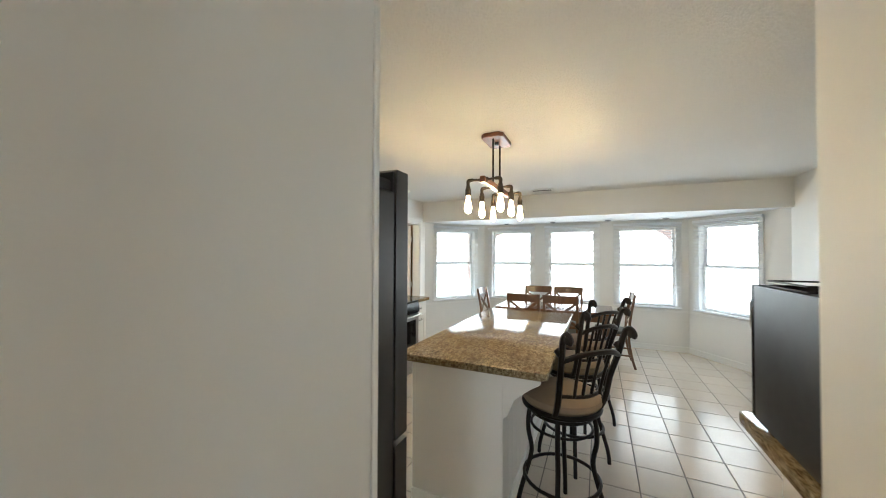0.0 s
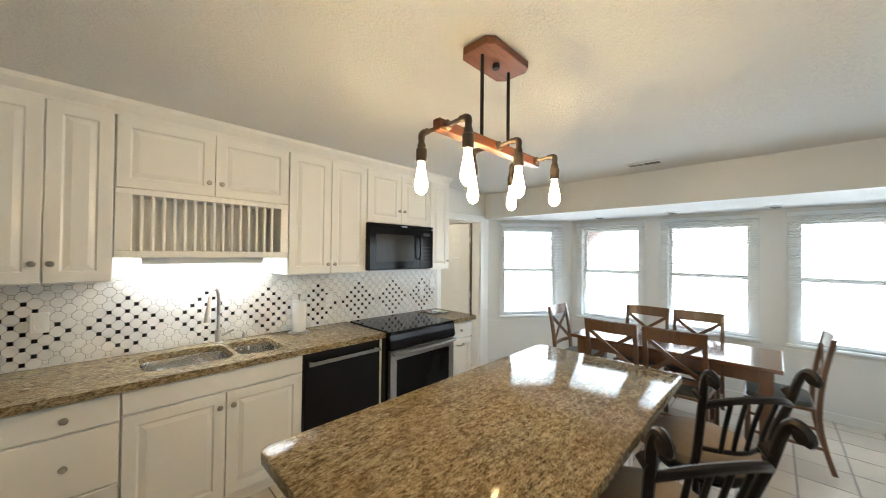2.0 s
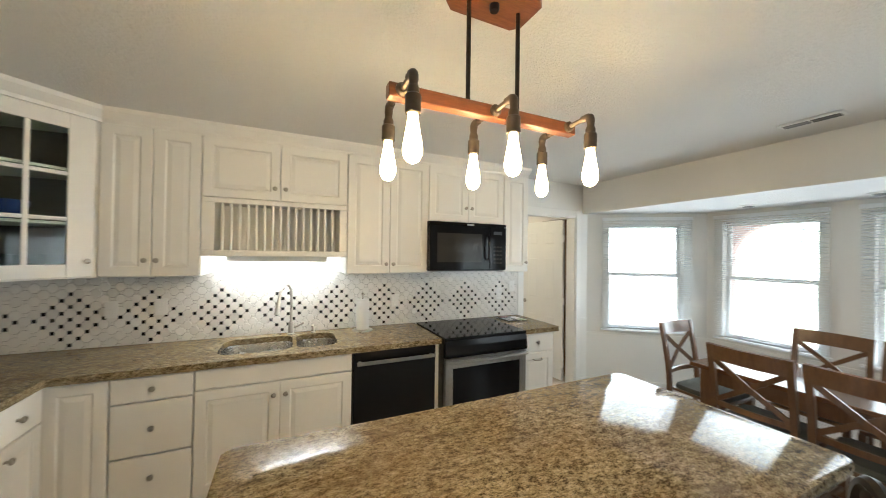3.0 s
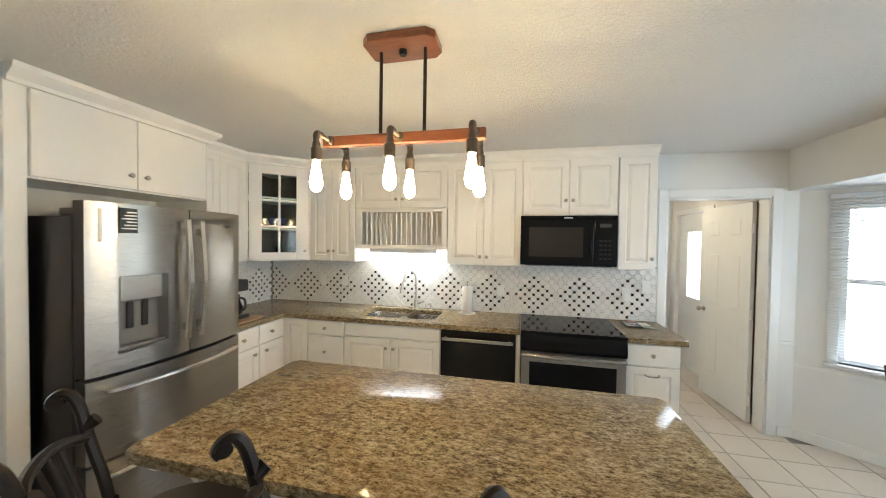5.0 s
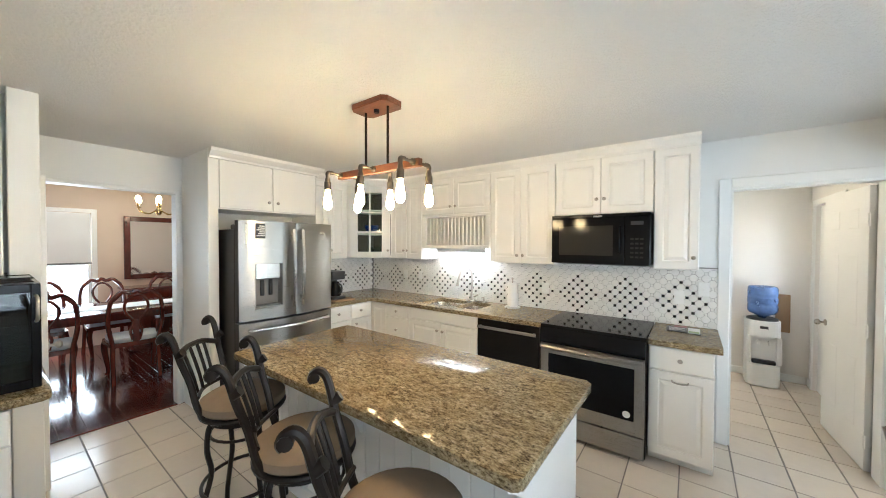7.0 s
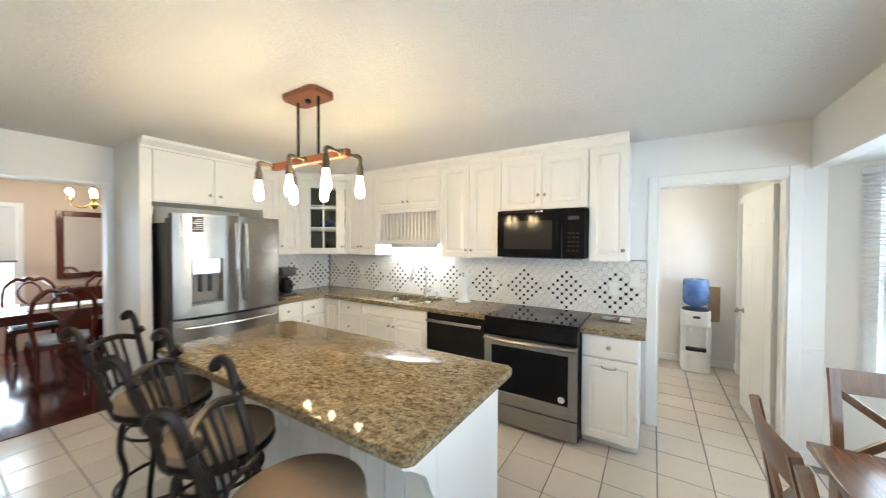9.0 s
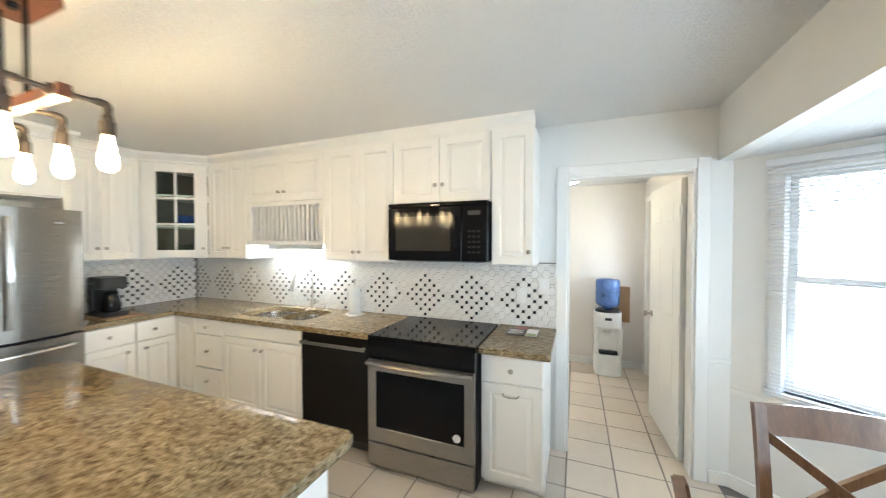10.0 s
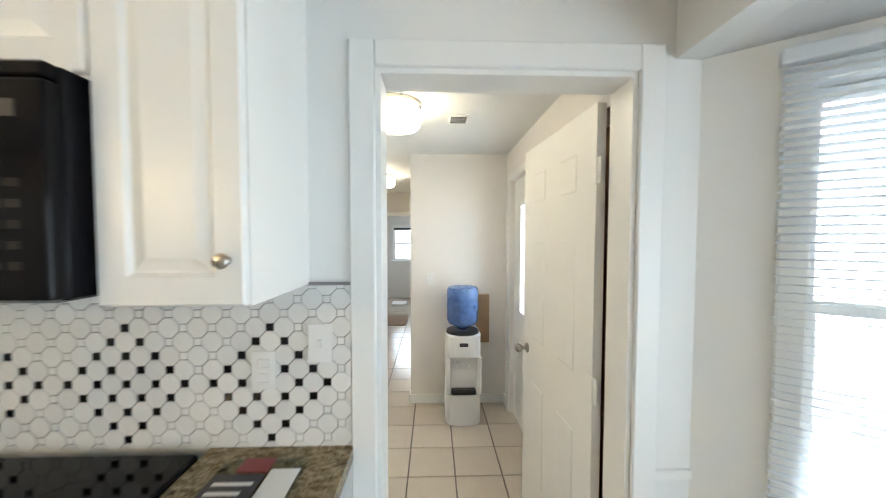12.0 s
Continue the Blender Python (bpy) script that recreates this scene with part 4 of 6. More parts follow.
pts = spline([(-2.075, 2.705, 1.01), (-2.075, 2.705, 1.20), (-2.055, 2.695, 1.285), (-2.005, 2.665, 1.322), (-1.95, 2.63, 1.285), (-1.925, 2.615, 1.20)])
part("spout", tube(bmesh.new(), pts, 0.0115, 10), M_NICKEL, fa, "", True)
part("spray_head", tube(bmesh.new(), [(-1.926, 2.616, 1.21), (-1.917, 2.61, 1.165), (-1.906, 2.603, 1.105)], [0.013, 0.016, 0.019], 12), M_NICKEL, fa, "", True)
part("lever", tube(bmesh.new(), spline([(-2.075, 2.724, 0.975), (-2.072, 2.75, 0.98), (-2.05, 2.80, 1.005)]), [0.011] * 7 + [0.008] * 6, 8), M_NICKEL, fa, "", True)
sd = thing("soap_dispenser", "brushed nickel soap pump beside the faucet", "soap dispenser", (-2.07, 2.87, CT1))
bm = lathe(bmesh.new(), [(0.018, 0), (0.018, 0.005), (0.011, 0.01), (0.011, 0.04), (0.007, 0.045), (0.007, 0.06)], 12, (-2.07, 2.87, CT1))
part("pump", bm, M_NICKEL, sd, "", True)
part("nozzle", tube(bmesh.new(), [(-2.075, 2.87, CT1 + 0.062), (-2.03, 2.86, CT1 + 0.058)], 0.006, 8), M_NICKEL, sd, "", True)
pt = thing("paper_towel_holder", "white paper towel roll on a steel stand", "paper towel", (-2.0, 3.26, CT1))
part("base_plate", lathe(bmesh.new(), [(0.085, 0), (0.085, 0.006), (0.075, 0.012), (0.01, 0.013)], 24, (-2.0, 3.26, CT1)), M_NICKEL, pt, "", True)
part("roll", lathe(bmesh.new(), [(0.052, 0.014), (0.054, 0.018), (0.054, 0.262), (0.052, 0.266), (0.018, 0.266)], 24, (-2.0, 3.26, CT1)), M_PAPER, pt, "white paper roll", True)
part("post", lathe(bmesh.new(), [(0.006, 0.26), (0.006, 0.30), (0.012, 0.305), (0.012, 0.318), (0.004, 0.323)], 12, (-2.0, 3.26, CT1)), M_NICKEL, pt, "", True)


# ---- appliances ----
dwr = thing("dishwasher", "black stainless dishwasher with a steel bar handle", "dishwasher", (-1.83, 3.42, 0))
part("body", boxed(-2.10, 3.106, 0.02, -1.56, 3.738, 0.872), M_BPLASTIC, dwr)
part("door", boxed(-1.558, 3.108, 0.10, -1.522, 3.736, 0.868, 0.004, 2), M_SLATE, dwr)
part("toe_plate", boxed(-1.60, 3.11, 0.005, -1.585, 3.734, 0.098), M_BPLASTIC, dwr)
bm = boxed(-1.488, 3.125, 0.785, -1.476, 3.719, 0.812, 0.004, 2)
for y in (3.15, 3.694):
    box(bm, -1.524, y - 0.012, 0.790, -1.484, y + 0.012, 0.807, 0.003)
part("handle", bm, M_STEEL, dwr, "stainless steel bar handle")

rg = thing("range", "stainless steel slide-in range with a black glass cooktop", "range", (-1.8, 4.16, 0))
R0, R1 = 3.780, 4.552
part("body", boxed(-2.12, R0, 0.03, -1.49, R1, 0.905), M_BLACK, rg)
part("cooktop", boxed(-2.105, R0 - 0.002, 0.906, -1.455, R1 + 0.003, 0.930, 0.006, 3), M_BGLASS, rg, "black ceramic glass cooktop")
bm = bmesh.new()
pr = [(-1.49, 0.775), (-1.448, 0.775), (-1.440, 0.80), (-1.447, 0.86), (-1.458, 0.905), (-1.49, 0.905)]
ends = [[bm.verts.new((x, y, z)) for x, z in pr] for y in (R0, R1)]
for k in range(len(pr)):
    q = (k + 1) % len(pr)
    bm.faces.new((ends[0][k], ends[0][q], ends[1][q], ends[1][k]))
bm.faces.new(ends[0][::-1])
bm.faces.new(ends[1])
part("control_panel", bm, M_BLACK, rg, "glossy black control panel")
D0, D1 = R0 + 0.004, R1 - 0.004
bm = bmesh.new()
loops = []
for x, e in ((-1.488, 0.0), (-1.455, 0.0), (-1.452, 0.003)):
    loops.append(([bm.verts.new((x, y, z)) for y, z in ((D0 + e, 0.20 + e), (D1 - e, 0.20 + e), (D1 - e, 0.768 - e), (D0 + e, 0.768 - e))],
                  [bm.verts.new((x, y, z)) for y, z in ((D0 + 0.065 - e, 0.302 - e), (D1 - 0.065 + e, 0.302 - e), (D1 - 0.065 + e, 0.69 + e), (D0 + 0.065 - e, 0.69 + e))]))
for k in range(4):
    q = (k + 1) % 4
    for (o0, i0), (o1, i1) in zip(loops, loops[1:]):
        bm.faces.new((o0[k], o0[q], o1[q], o1[k]))
        bm.faces.new((i0[q], i0[k], i1[k], i1[q]))
    bm.faces.new((loops[0][0][q], loops[0][0][k], loops[0][1][k], loops[0][1][q]))
    bm.faces.new((loops[-1][0][k], loops[-1][0][q], loops[-1][1][q], loops[-1][1][k]))
door = part("oven_door", bm, M_STEEL, rg)
part("window", boxed(-1.484, D0 + 0.065, 0.302, -1.455, D1 - 0.065, 0.69), M_BGLASS, door, "black glass oven window")
part("badge", lathe(bmesh.new(), [(0.026, 0), (0.026, 0.001), (0.020, 0.0015)], 20, (-1.4548, D1 - 0.115, 0.345), "x"), M_WHITEPL, door, "round white sticker")
bm = tube(bmesh.new(), spline([(-1.424, D0 + 0.008, 0.75), (-1.404, D0 + 0.16, 0.75), (-1.395, (D0 + D1) / 2, 0.75), (-1.404, D1 - 0.16, 0.75), (-1.424, D1 - 0.008, 0.75)], 6), 0.0145, 10)
for y in (D0 + 0.05, D1 - 0.05):
    box(bm, -1.454, y - 0.014, 0.739, -1.414, y + 0.014, 0.761, 0.004)
part("handle", bm, M_STEEL, door, "bowed stainless steel bar handle")
part("drawer", boxed(-1.488, D0, 0.035, -1.454, D1, 0.190, 0.004, 2), M_STEEL, rg, "stainless steel storage drawer")
for cx, cy, r in ((-1.93, 3.97, 0.075), (-1.93, 4.36, 0.075), (-1.63, 3.98, 0.10), (-1.63, 4.36, 0.085)):
    bm = tube(bmesh.new(), [(cx + r * math.cos(q), cy + r * math.sin(q), 0.9299) for q in np.linspace(0, 2 * math.pi, 32, endpoint=False)], 0.0006, 4, True)
    part("burner_ring", bm, M_MESH, rg)

rg.matrix_basis = Matrix.Translation((-1.78, 4.16, 0))

mw = thing("microwave", "black over-the-range microwave under the wall cabinet", "microwave", (-1.95, 4.16, 1.43))
Y0, Y1, Z0, Z1, MX = 3.764, 4.548, 1.432, 1.862, -1.738
part("body", boxed(WX + 0.01, Y0, Z0, MX - 0.03, Y1, Z1, 0.004), M_BLACK, mw)
part("underside", boxed(WX + 0.03, Y0 + 0.04, Z0 - 0.008, MX - 0.05, Y1 - 0.04, Z0 + 0.002), M_GREYPL, mw)
part("door", boxed(MX - 0.03, Y0 + 0.002, Z0 + 0.004, MX, Y1 - 0.185, Z1 - 0.032, 0.006, 2), M_BGLASS, mw, "black glass microwave door")
part("window", boxed(MX, Y0 + 0.07, Z0 + 0.075, MX + 0.0012, Y1 - 0.27, Z1 - 0.10), M_MESH, mw, "dark grey mesh window")
part("control_panel", boxed(MX - 0.03, Y1 - 0.181, Z0 + 0.004, MX - 0.002, Y1 - 0.002, Z1 - 0.032, 0.005, 2), M_BGLASS, mw)
part("vent_grille", boxed(MX - 0.03, Y0 + 0.002, Z1 - 0.028, MX - 0.003, Y1 - 0.002, Z1 - 0.001, 0.004), M_BLACK, mw)
part("nameplate", boxed(MX - 0.0025, Y0 + 0.36, Z1 - 0.026, MX - 0.0015, Y0 + 0.43, Z1 - 0.013), M_CHROME, mw, "small silver nameplate")
bm = tube(bmesh.new(), spline([(MX, Y1 - 0.215, Z0 + 0.10), (MX + 0.034, Y1 - 0.215, Z0 + 0.115), (MX + 0.042, Y1 - 0.215, Z0 + 0.21), (MX + 0.034, Y1 - 0.215, Z0 + 0.305), (MX, Y1 - 0.215, Z0 + 0.32)]), 0.010, 8)
part("handle", bm, M_BLACK, mw, "", True)
part("display", boxed(MX - 0.002, Y1 - 0.14, Z1 - 0.10, MX - 0.001, Y1 - 0.05, Z1 - 0.07), M_INK, mw)
for r in range(5):
    for c in range(3):
        bm = boxed(MX - 0.002, Y1 - 0.142 + c * 0.034, Z0 + 0.06 + r * 0.037, MX - 0.0012, Y1 - 0.117 + c * 0.034, Z0 + 0.075 + r * 0.037)
        part("key", bm, M_MESH, mw)

fr = thing("refrigerator", "stainless steel french-door refrigerator with water dispenser", "refrigerator", (-0.31, 1.3, 0))
FX0, FX1 = -0.770, 0.140
FB, FD = 1.63, 1.715
part("body", boxed(FX0, 0.93, 0.03, FX1, FB, 1.725, 0.004), M_DKSTEEL, fr, "dark grey steel casing")
for x in (FX0 + 0.09, FX1 - 0.09):
    part("hinge_cover", boxed(x - 0.075, FB - 0.12, 1.725, x + 0.075, FB + 0.04, 1.768, 0.012, 2), M_BPLASTIC, fr)


def bowed(x0, x1, z0, z1, hole=None):
    """A door front with a slight bow towards +y across the refrigerator."""
    bm = bmesh.new()
    c, hw = (FX0 + FX1) / 2, (FX1 - FX0) / 2
    xs = list(np.linspace(x0, x1, 9))
    fy = lambda x: FD + 0.055 * (1 - ((x - c) / hw) ** 2) + 0.006
    if hole:
        xs = sorted(set(xs + [hole[0], hole[1]]))
    zs = [z0, z1] if not hole else [z0, hole[2], hole[3], z1]
    grid = [[bm.verts.new((x, fy(x) - (0.008 if k in (0, len(xs) - 1) else 0), z)) for z in zs] for k, x in enumerate(xs)]
    back = [[bm.verts.new((x, FB + 0.012, z)) for z in (z0, z1)] for x in xs]
    for i in range(len(xs) - 1):
        for j in range(len(zs) - 1):
            if hole and j == 1 and hole[0] <= xs[i] + 1e-6 and xs[i + 1] <= hole[1] + 1e-6:
                continue
            bm.faces.new((grid[i][j], grid[i + 1][j], grid[i + 1][j + 1], grid[i][j + 1]))
        bm.faces.new((back[i][0], back[i][1], back[i + 1][1], back[i + 1][0]))
        bm.faces.new((grid[i][0], back[i][0], back[i + 1][0], grid[i + 1][0]))
        bm.faces.new((grid[i][-1], grid[i + 1][-1], back[i + 1][1], back[i][1]))
    bm.faces.new([*grid[0], back[0][1], back[0][0]])
    bm.faces.new([*grid[-1][::-1], back[-1][0], back[-1][1]])
    return bm, fy


FC = -0.345
DX0, DX1, DZ0, DZ1 = -0.215, 0.020, 1.035, 1.42
bm, fy = bowed(FC + 0.003, FX1, 0.925, 1.800, (DX0, DX1, DZ0, DZ1))
left = part("door", bm, M_STEEL, fr, "stainless steel door with a dispenser", True)
bm, fy = bowed(FX0, FC - 0.003, 0.925, 1.800)
right = part("door", bm, M_STEEL, fr, "", True)
bm, fy = bowed(FX0, FX1, 0.49, 0.905)
dr1 = part("drawer", bm, M_STEEL, fr, "", True)
bm, fy = bowed(FX0, FX1, 0.06, 0.475)
dr2 = part("drawer", bm, M_STEEL, fr, "", True)
for ob in (left, right, dr1, dr2):
    ob.data.materials.append(M_DKSTEEL)
    for p in (ob.data.polygons[-1], ob.data.polygons[-2]):
        p.material_index = 1
part("gasket", boxed(FX0 + 0.006, FB, 0.05, FX1 - 0.006, FB + 0.011, 1.79), M_BPLASTIC, fr)
yb = 1.688
bm = boxed(DX0, yb, DZ0, DX1, yb + 0.006, DZ1)
for a, b in ((DX0, DX0 + 0.006), (DX1 - 0.006, DX1)):
    box(bm, a, yb + 0.006, DZ0, b, fy((a + b) / 2) + 0.002, DZ1)
box(bm, DX0 + 0.006, yb + 0.006, DZ0, DX1 - 0.006, fy(DX1) + 0.004, DZ0 + 0.012)
part("dispenser_recess", bm, M_GREYPL, left, "dark grey dispenser recess")
part("dispenser_panel", boxed(DX0 + 0.006, yb + 0.006, 1.285, DX1 - 0.006, fy(DX1) + 0.004, DZ1, 0.003), M_HANDLE, left, "silver dispenser control panel")
for x in (-0.135, -0.06):
    part("paddle", boxed(x - 0.018, yb + 0.008, 1.13, x + 0.018, yb + 0.022, 1.275, 0.005), M_BPLASTIC, left)
part("drip_tray", boxed(DX0 - 0.004, fy(DX1) - 0.01, DZ0 - 0.016, DX1 + 0.004, fy(DX1) + 0.022, DZ0 - 0.001, 0.004), M_STEEL, left)
part("energy_label", boxed(0.035, fy(0.09) - 0.004, 1.60, 0.095, fy(0.09) + 0.002, 1.765), M_PAPER, left, "pale paper label")
part("notice", boxed(-0.065, fy(-0.04) - 0.004, 1.645, 0.020, fy(-0.04) + 0.003, 1.775), M_INK, left, "black printed notice")
bm = bmesh.new()
for k in range(6):
    box(bm, -0.058, fy(-0.04) + 0.003, 1.665 + k * 0.017, 0.012 - 0.012 * (k % 3), fy(-0.04) + 0.0042, 1.672 + k * 0.017)
part("notice_print", bm, M_PAPER, left, "white print lines")
part("logo_plate", boxed(-0.66, fy(-0.62) - 0.004, 1.70, -0.60, fy(-0.62) + 0.001, 1.712), M_CHROME, right)
for x, host in ((FC + 0.045, left), (FC - 0.045, right)):
    f0 = fy(x)
    bm = bmesh.new()
    rings = []
    for dy, z in ((0.036, 1.735), (0.052, 1.55), (0.062, 1.40), (0.063, 1.36), (0.062, 1.32), (0.050, 1.17), (0.034, 1.015)):
        rings.append([bm.verts.new((x + u, f0 + dy + v, z)) for u, v in ((-0.017, -0.004), (-0.013, 0.006), (0.013, 0.006), (0.017, -0.004), (0.012, -0.008), (-0.012, -0.008))])
    for r, q in zip(rings, rings[1:]):
        for k in range(6):
            bm.faces.new((r[k], q[k], q[(k + 1) % 6], r[(k + 1) % 6]))
    bm.faces.new(rings[0])
    bm.faces.new(rings[-1][::-1])
    for z in (1.66, 1.09):
        box(bm, x - 0.009, f0 - 0.006, z - 0.02, x + 0.009, f0 + 0.038, z + 0.02, 0.003)
    bmesh.ops.recalc_face_normals(bm, faces=bm.faces)
    part("handle", bm, M_HANDLE, host, "flat stainless handle with a slight bend")
for z, host in ((0.845, dr1), (0.415, dr2)):
    pts = spline([(FX0 + 0.08, fy(FX0 + 0.08) - 0.005, z), (FX0 + 0.10, fy(FX0 + 0.1) + 0.04, z), (FC, fy(FC) + 0.058, z), (FX1 - 0.10, fy(FX1 - 0.1) + 0.04, z), (FX1 - 0.08, fy(FX1 - 0.08) - 0.005, z)], 6)
    part("handle", tube(bmesh.new(), pts, 0.013, 8), M_HANDLE, host, "bowed stainless handle", True)

fr.matrix_basis = Matrix.Translation((-0.353, 1.3, 0))

cm = thing("coffee_maker", "black drip coffee maker with a glass carafe", "coffee maker", (-1.12, 1.20, CT1))
bm = boxed(-1.20, 1.05, CT1, -1.02, 1.30, CT1 + 0.035, 0.01, 2)
box(bm, -1.20, 1.05, CT1 + 0.035, -1.02, 1.13, CT1 + 0.28, 0.01, 2)
box(bm, -1.20, 1.13, CT1 + 0.235, -1.02, 1.29, CT1 + 0.335, 0.012, 2)
box(bm, -1.20, 1.05, CT1 + 0.28, -1.02, 1.13, CT1 + 0.335, 0.01, 2)
part("body", bm, M_BPLASTIC, cm)
ca = part("carafe", lathe(bmesh.new(), [(0.055, 0.037), (0.065, 0.045), (0.070, 0.10), (0.050, 0.165), (0.045, 0.185), (0.050, 0.205), (0.02, 0.21)], 20, (-1.11, 1.215, CT1)), M_BGLASS, cm, "dark glass carafe", True)
part("handle", tube(bmesh.new(), spline([(-1.11, 1.27, CT1 + 0.185), (-1.11, 1.33, CT1 + 0.17), (-1.11, 1.335, CT1 + 0.10), (-1.11, 1.29, CT1 + 0.07)]), 0.010, 8), M_BPLASTIC, ca, "", True)
tagged(part("cutting_board", boxed(-1.295, 1.17, CT1, -1.015, 1.52, CT1 + 0.016, 0.004, 2), M_CARD), "small wooden board under the coffee maker", "cutting board")
cm.matrix_basis = Matrix.Translation((-1.135, 1.34, CT1 + 0.0165))

# ---- island ----
il = thing("kitchen_island", "white panelled kitchen island base", "island", (0, 3.45, 0))
IX0, IX1, IY0, IY1 = -0.36, 0.205, 2.545, 4.36
part("body", boxed(IX0 + 0.012, IY0 + 0.012, 0, IX1 - 0.012, IY1 - 0.012, 0.876), M_ISL, il)
bm = boxed(IX0, IY0, 0.0, IX1, IY0 + 0.012, 0.876, 0.002)
part("end_panel", bm, M_ISL, il)
part("end_panel", boxed(IX0, IY1 - 0.012, 0.0, IX1, IY1, 0.876, 0.002), M_ISL, il)
for k in range(16):
    y = IY0 + 0.05 + k * (IY1 - IY0 - 0.1) / 16
    part("bead_board", boxed(IX1 - 0.012, y + 0.002, 0.09, IX1 - 0.002, y + (IY1 - IY0 - 0.1) / 16 - 0.002, 0.876, 0.003), M_ISL, il)
for y in (IY0 + 0.0005, IY1 - 0.0505):
    part("corner_post", boxed(IX1 - 0.012, y, 0.09, IX1 + 0.008, y + 0.05, 0.876, 0.004), M_ISL, il)
part("plinth", boxed(IX1 - 0.012, IY0, 0, IX1 + 0.012, IY1, 0.09, 0.004), M_ISL, il)
part("plinth", boxed(IX0 - 0.002, IY0 - 0.012, 0, IX1 + 0.012, IY0, 0.09, 0.004), M_ISL, il)
for k in range(3):
    w3 = (IY1 - IY0) / 3
    bm = front(bmesh.new(), IY0 + k * w3 + 0.01, 0.11, IY0 + (k + 1) * w3 - 0.01, 0.85, "raised")
    for v in bm.verts:
        v.co = Vector((IX0 + 0.012 - v.co.x, v.co.y, v.co.z))
    part("door", bm, M_ISL, il)
for y in (IY0 + 0.002, 3.42, IY1 - 0.032):
    bm = bmesh.new()
    pr = [(IX1 + 0.008, 0.874), (IX1 + 0.205, 0.874), (IX1 + 0.205, 0.835), (IX1 + 0.15, 0.80), (IX1 + 0.07, 0.735), (IX1 + 0.03, 0.64), (IX1 + 0.008, 0.62)]
    ends = [[bm.verts.new((x, yy, z)) for x, z in pr] for yy in (y, y + 0.03)]
    for k in range(len(pr)):
        q = (k + 1) % len(pr)
        bm.faces.new((ends[0][k], ends[0][q], ends[1][q], ends[1][k]))
    bm.faces.new(ends[0][::-1])
    bm.faces.new(ends[1])
    part("bracket", bm, M_ISL, il)
top = slab(bmesh.new(), rounded([(-0.435, 2.488), (0.452, 2.488), (0.452, 4.415), (-0.435, 4.415)], 0.028, 4), 0.877, 0.917, 0.010, 3)
tagged(part("island_worktop", top, M_GRAN, None, "", True), "polished brown granite island top", "worktop")

# ---- bar stools ----
def bar_stool(name="bar_stool"):
    t = thing(name, "dark iron bar stool with a round tan suede seat", "bar stool", (0, 0, 0), "stools at the island")
    part("seat", lathe(bmesh.new(), [(0.10, 0.685), (0.195, 0.69), (0.215, 0.712), (0.212, 0.742), (0.18, 0.762), (0.10, 0.772), (0.02, 0.774)], 32), M_SUEDE, t, "round tan suede cushion", True)
    ring = lambda r, z, n=32: [(r * math.cos(q), r * math.sin(q), z) for q in np.linspace(0, 2 * math.pi, n, endpoint=False)]
    part("seat_ring", tube(bmesh.new(), ring(0.205, 0.682), 0.014, 8, True), M_IRON, t, "", True)
    part("swivel", lathe(bmesh.new(), [(0.12, 0.655), (0.12, 0.675), (0.05, 0.68)], 20), M_IRON, t, "", True)
    part("top_ring", tube(bmesh.new(), ring(0.165, 0.64), 0.011, 8, True), M_IRON, t, "", True)
    part("foot_ring", tube(bmesh.new(), ring(0.205, 0.27), 0.010, 8, True), M_IRON, t, "", True)
    part("lower_ring", tube(bmesh.new(), ring(0.165, 0.56), 0.008, 8, True), M_IRON, t, "", True)
    for k in range(4):
        q = math.pi / 4 + k * math.pi / 2
        pts = [(r * math.cos(q), r * math.sin(q), z) for r, z in ((0.14, 0.655), (0.175, 0.62), (0.185, 0.50), (0.165, 0.38), (0.195, 0.25), (0.235, 0.10), (0.245, 0.012))]
        part("leg", tube(bmesh.new(), spline(pts, 4), 0.0135, 8), M_IRON, t, "", True)
    for s in (-1, 1):
        pts = spline([(s * 0.150, -0.135, 0.69), (s * 0.158, -0.165, 0.76), (s * 0.165, -0.19, 0.88), (s * 0.183, -0.225, 1.00), (s * 0.193, -0.245, 1.088), (s * 0.197, -0.262, 1.130), (s * 0.199, -0.283, 1.145), (s * 0.200, -0.304, 1.134), (s * 0.201, -0.310, 1.117), (s * 0.201, -0.303, 1.105)], 4)
        n = len(pts)
        rs = [0.016 if i < n * 0.62 else 0.016 - 0.003 * (i - n * 0.62) / (n * 0.2) if i < n * 0.82 else 0.0145 for i in range(n)]
        p = part("back_post", tube(bmesh.new(), pts, rs, 8), M_IRON, t, "", True)
        part("scroll", lathe(bmesh.new(), [(0.006, -0.016), (0.019, -0.014), (0.020, 0.0), (0.019, 0.014), (0.006, 0.016)], 12, (s * 0.201, -0.297, 1.121), "x"), M_IRON, p, "", True)
        part("collar", tube(bmesh.new(), [(s * 0.189, -0.235, 1.032), (s * 0.192, -0.207, 1.052)], 0.020, 10), M_IRON, p, "", True)
    part("top_rail", tube(bmesh.new(), spline([(-0.183, -0.226, 1.00), (-0.10, -0.262, 1.03), (0, -0.272, 1.038), (0.10, -0.262, 1.03), (0.183, -0.226, 1.00)], 5), 0.015, 8), M_IRON, t, "", True)
    part("lower_rail", tube(bmesh.new(), spline([(-0.160, -0.158, 0.80), (0, -0.205, 0.795), (0.160, -0.158, 0.80)], 5), 0.010, 8), M_IRON, t, "", True)
    for f in (-0.096, -0.033, 0.033, 0.096):
        part("spindle", tube(bmesh.new(), spline([(f * 0.85, -0.198, 0.797), (f * 0.9, -0.222, 0.90), (f, -0.262, 1.032)], 4), 0.0085, 8), M_IRON, t, "", True)
    return t


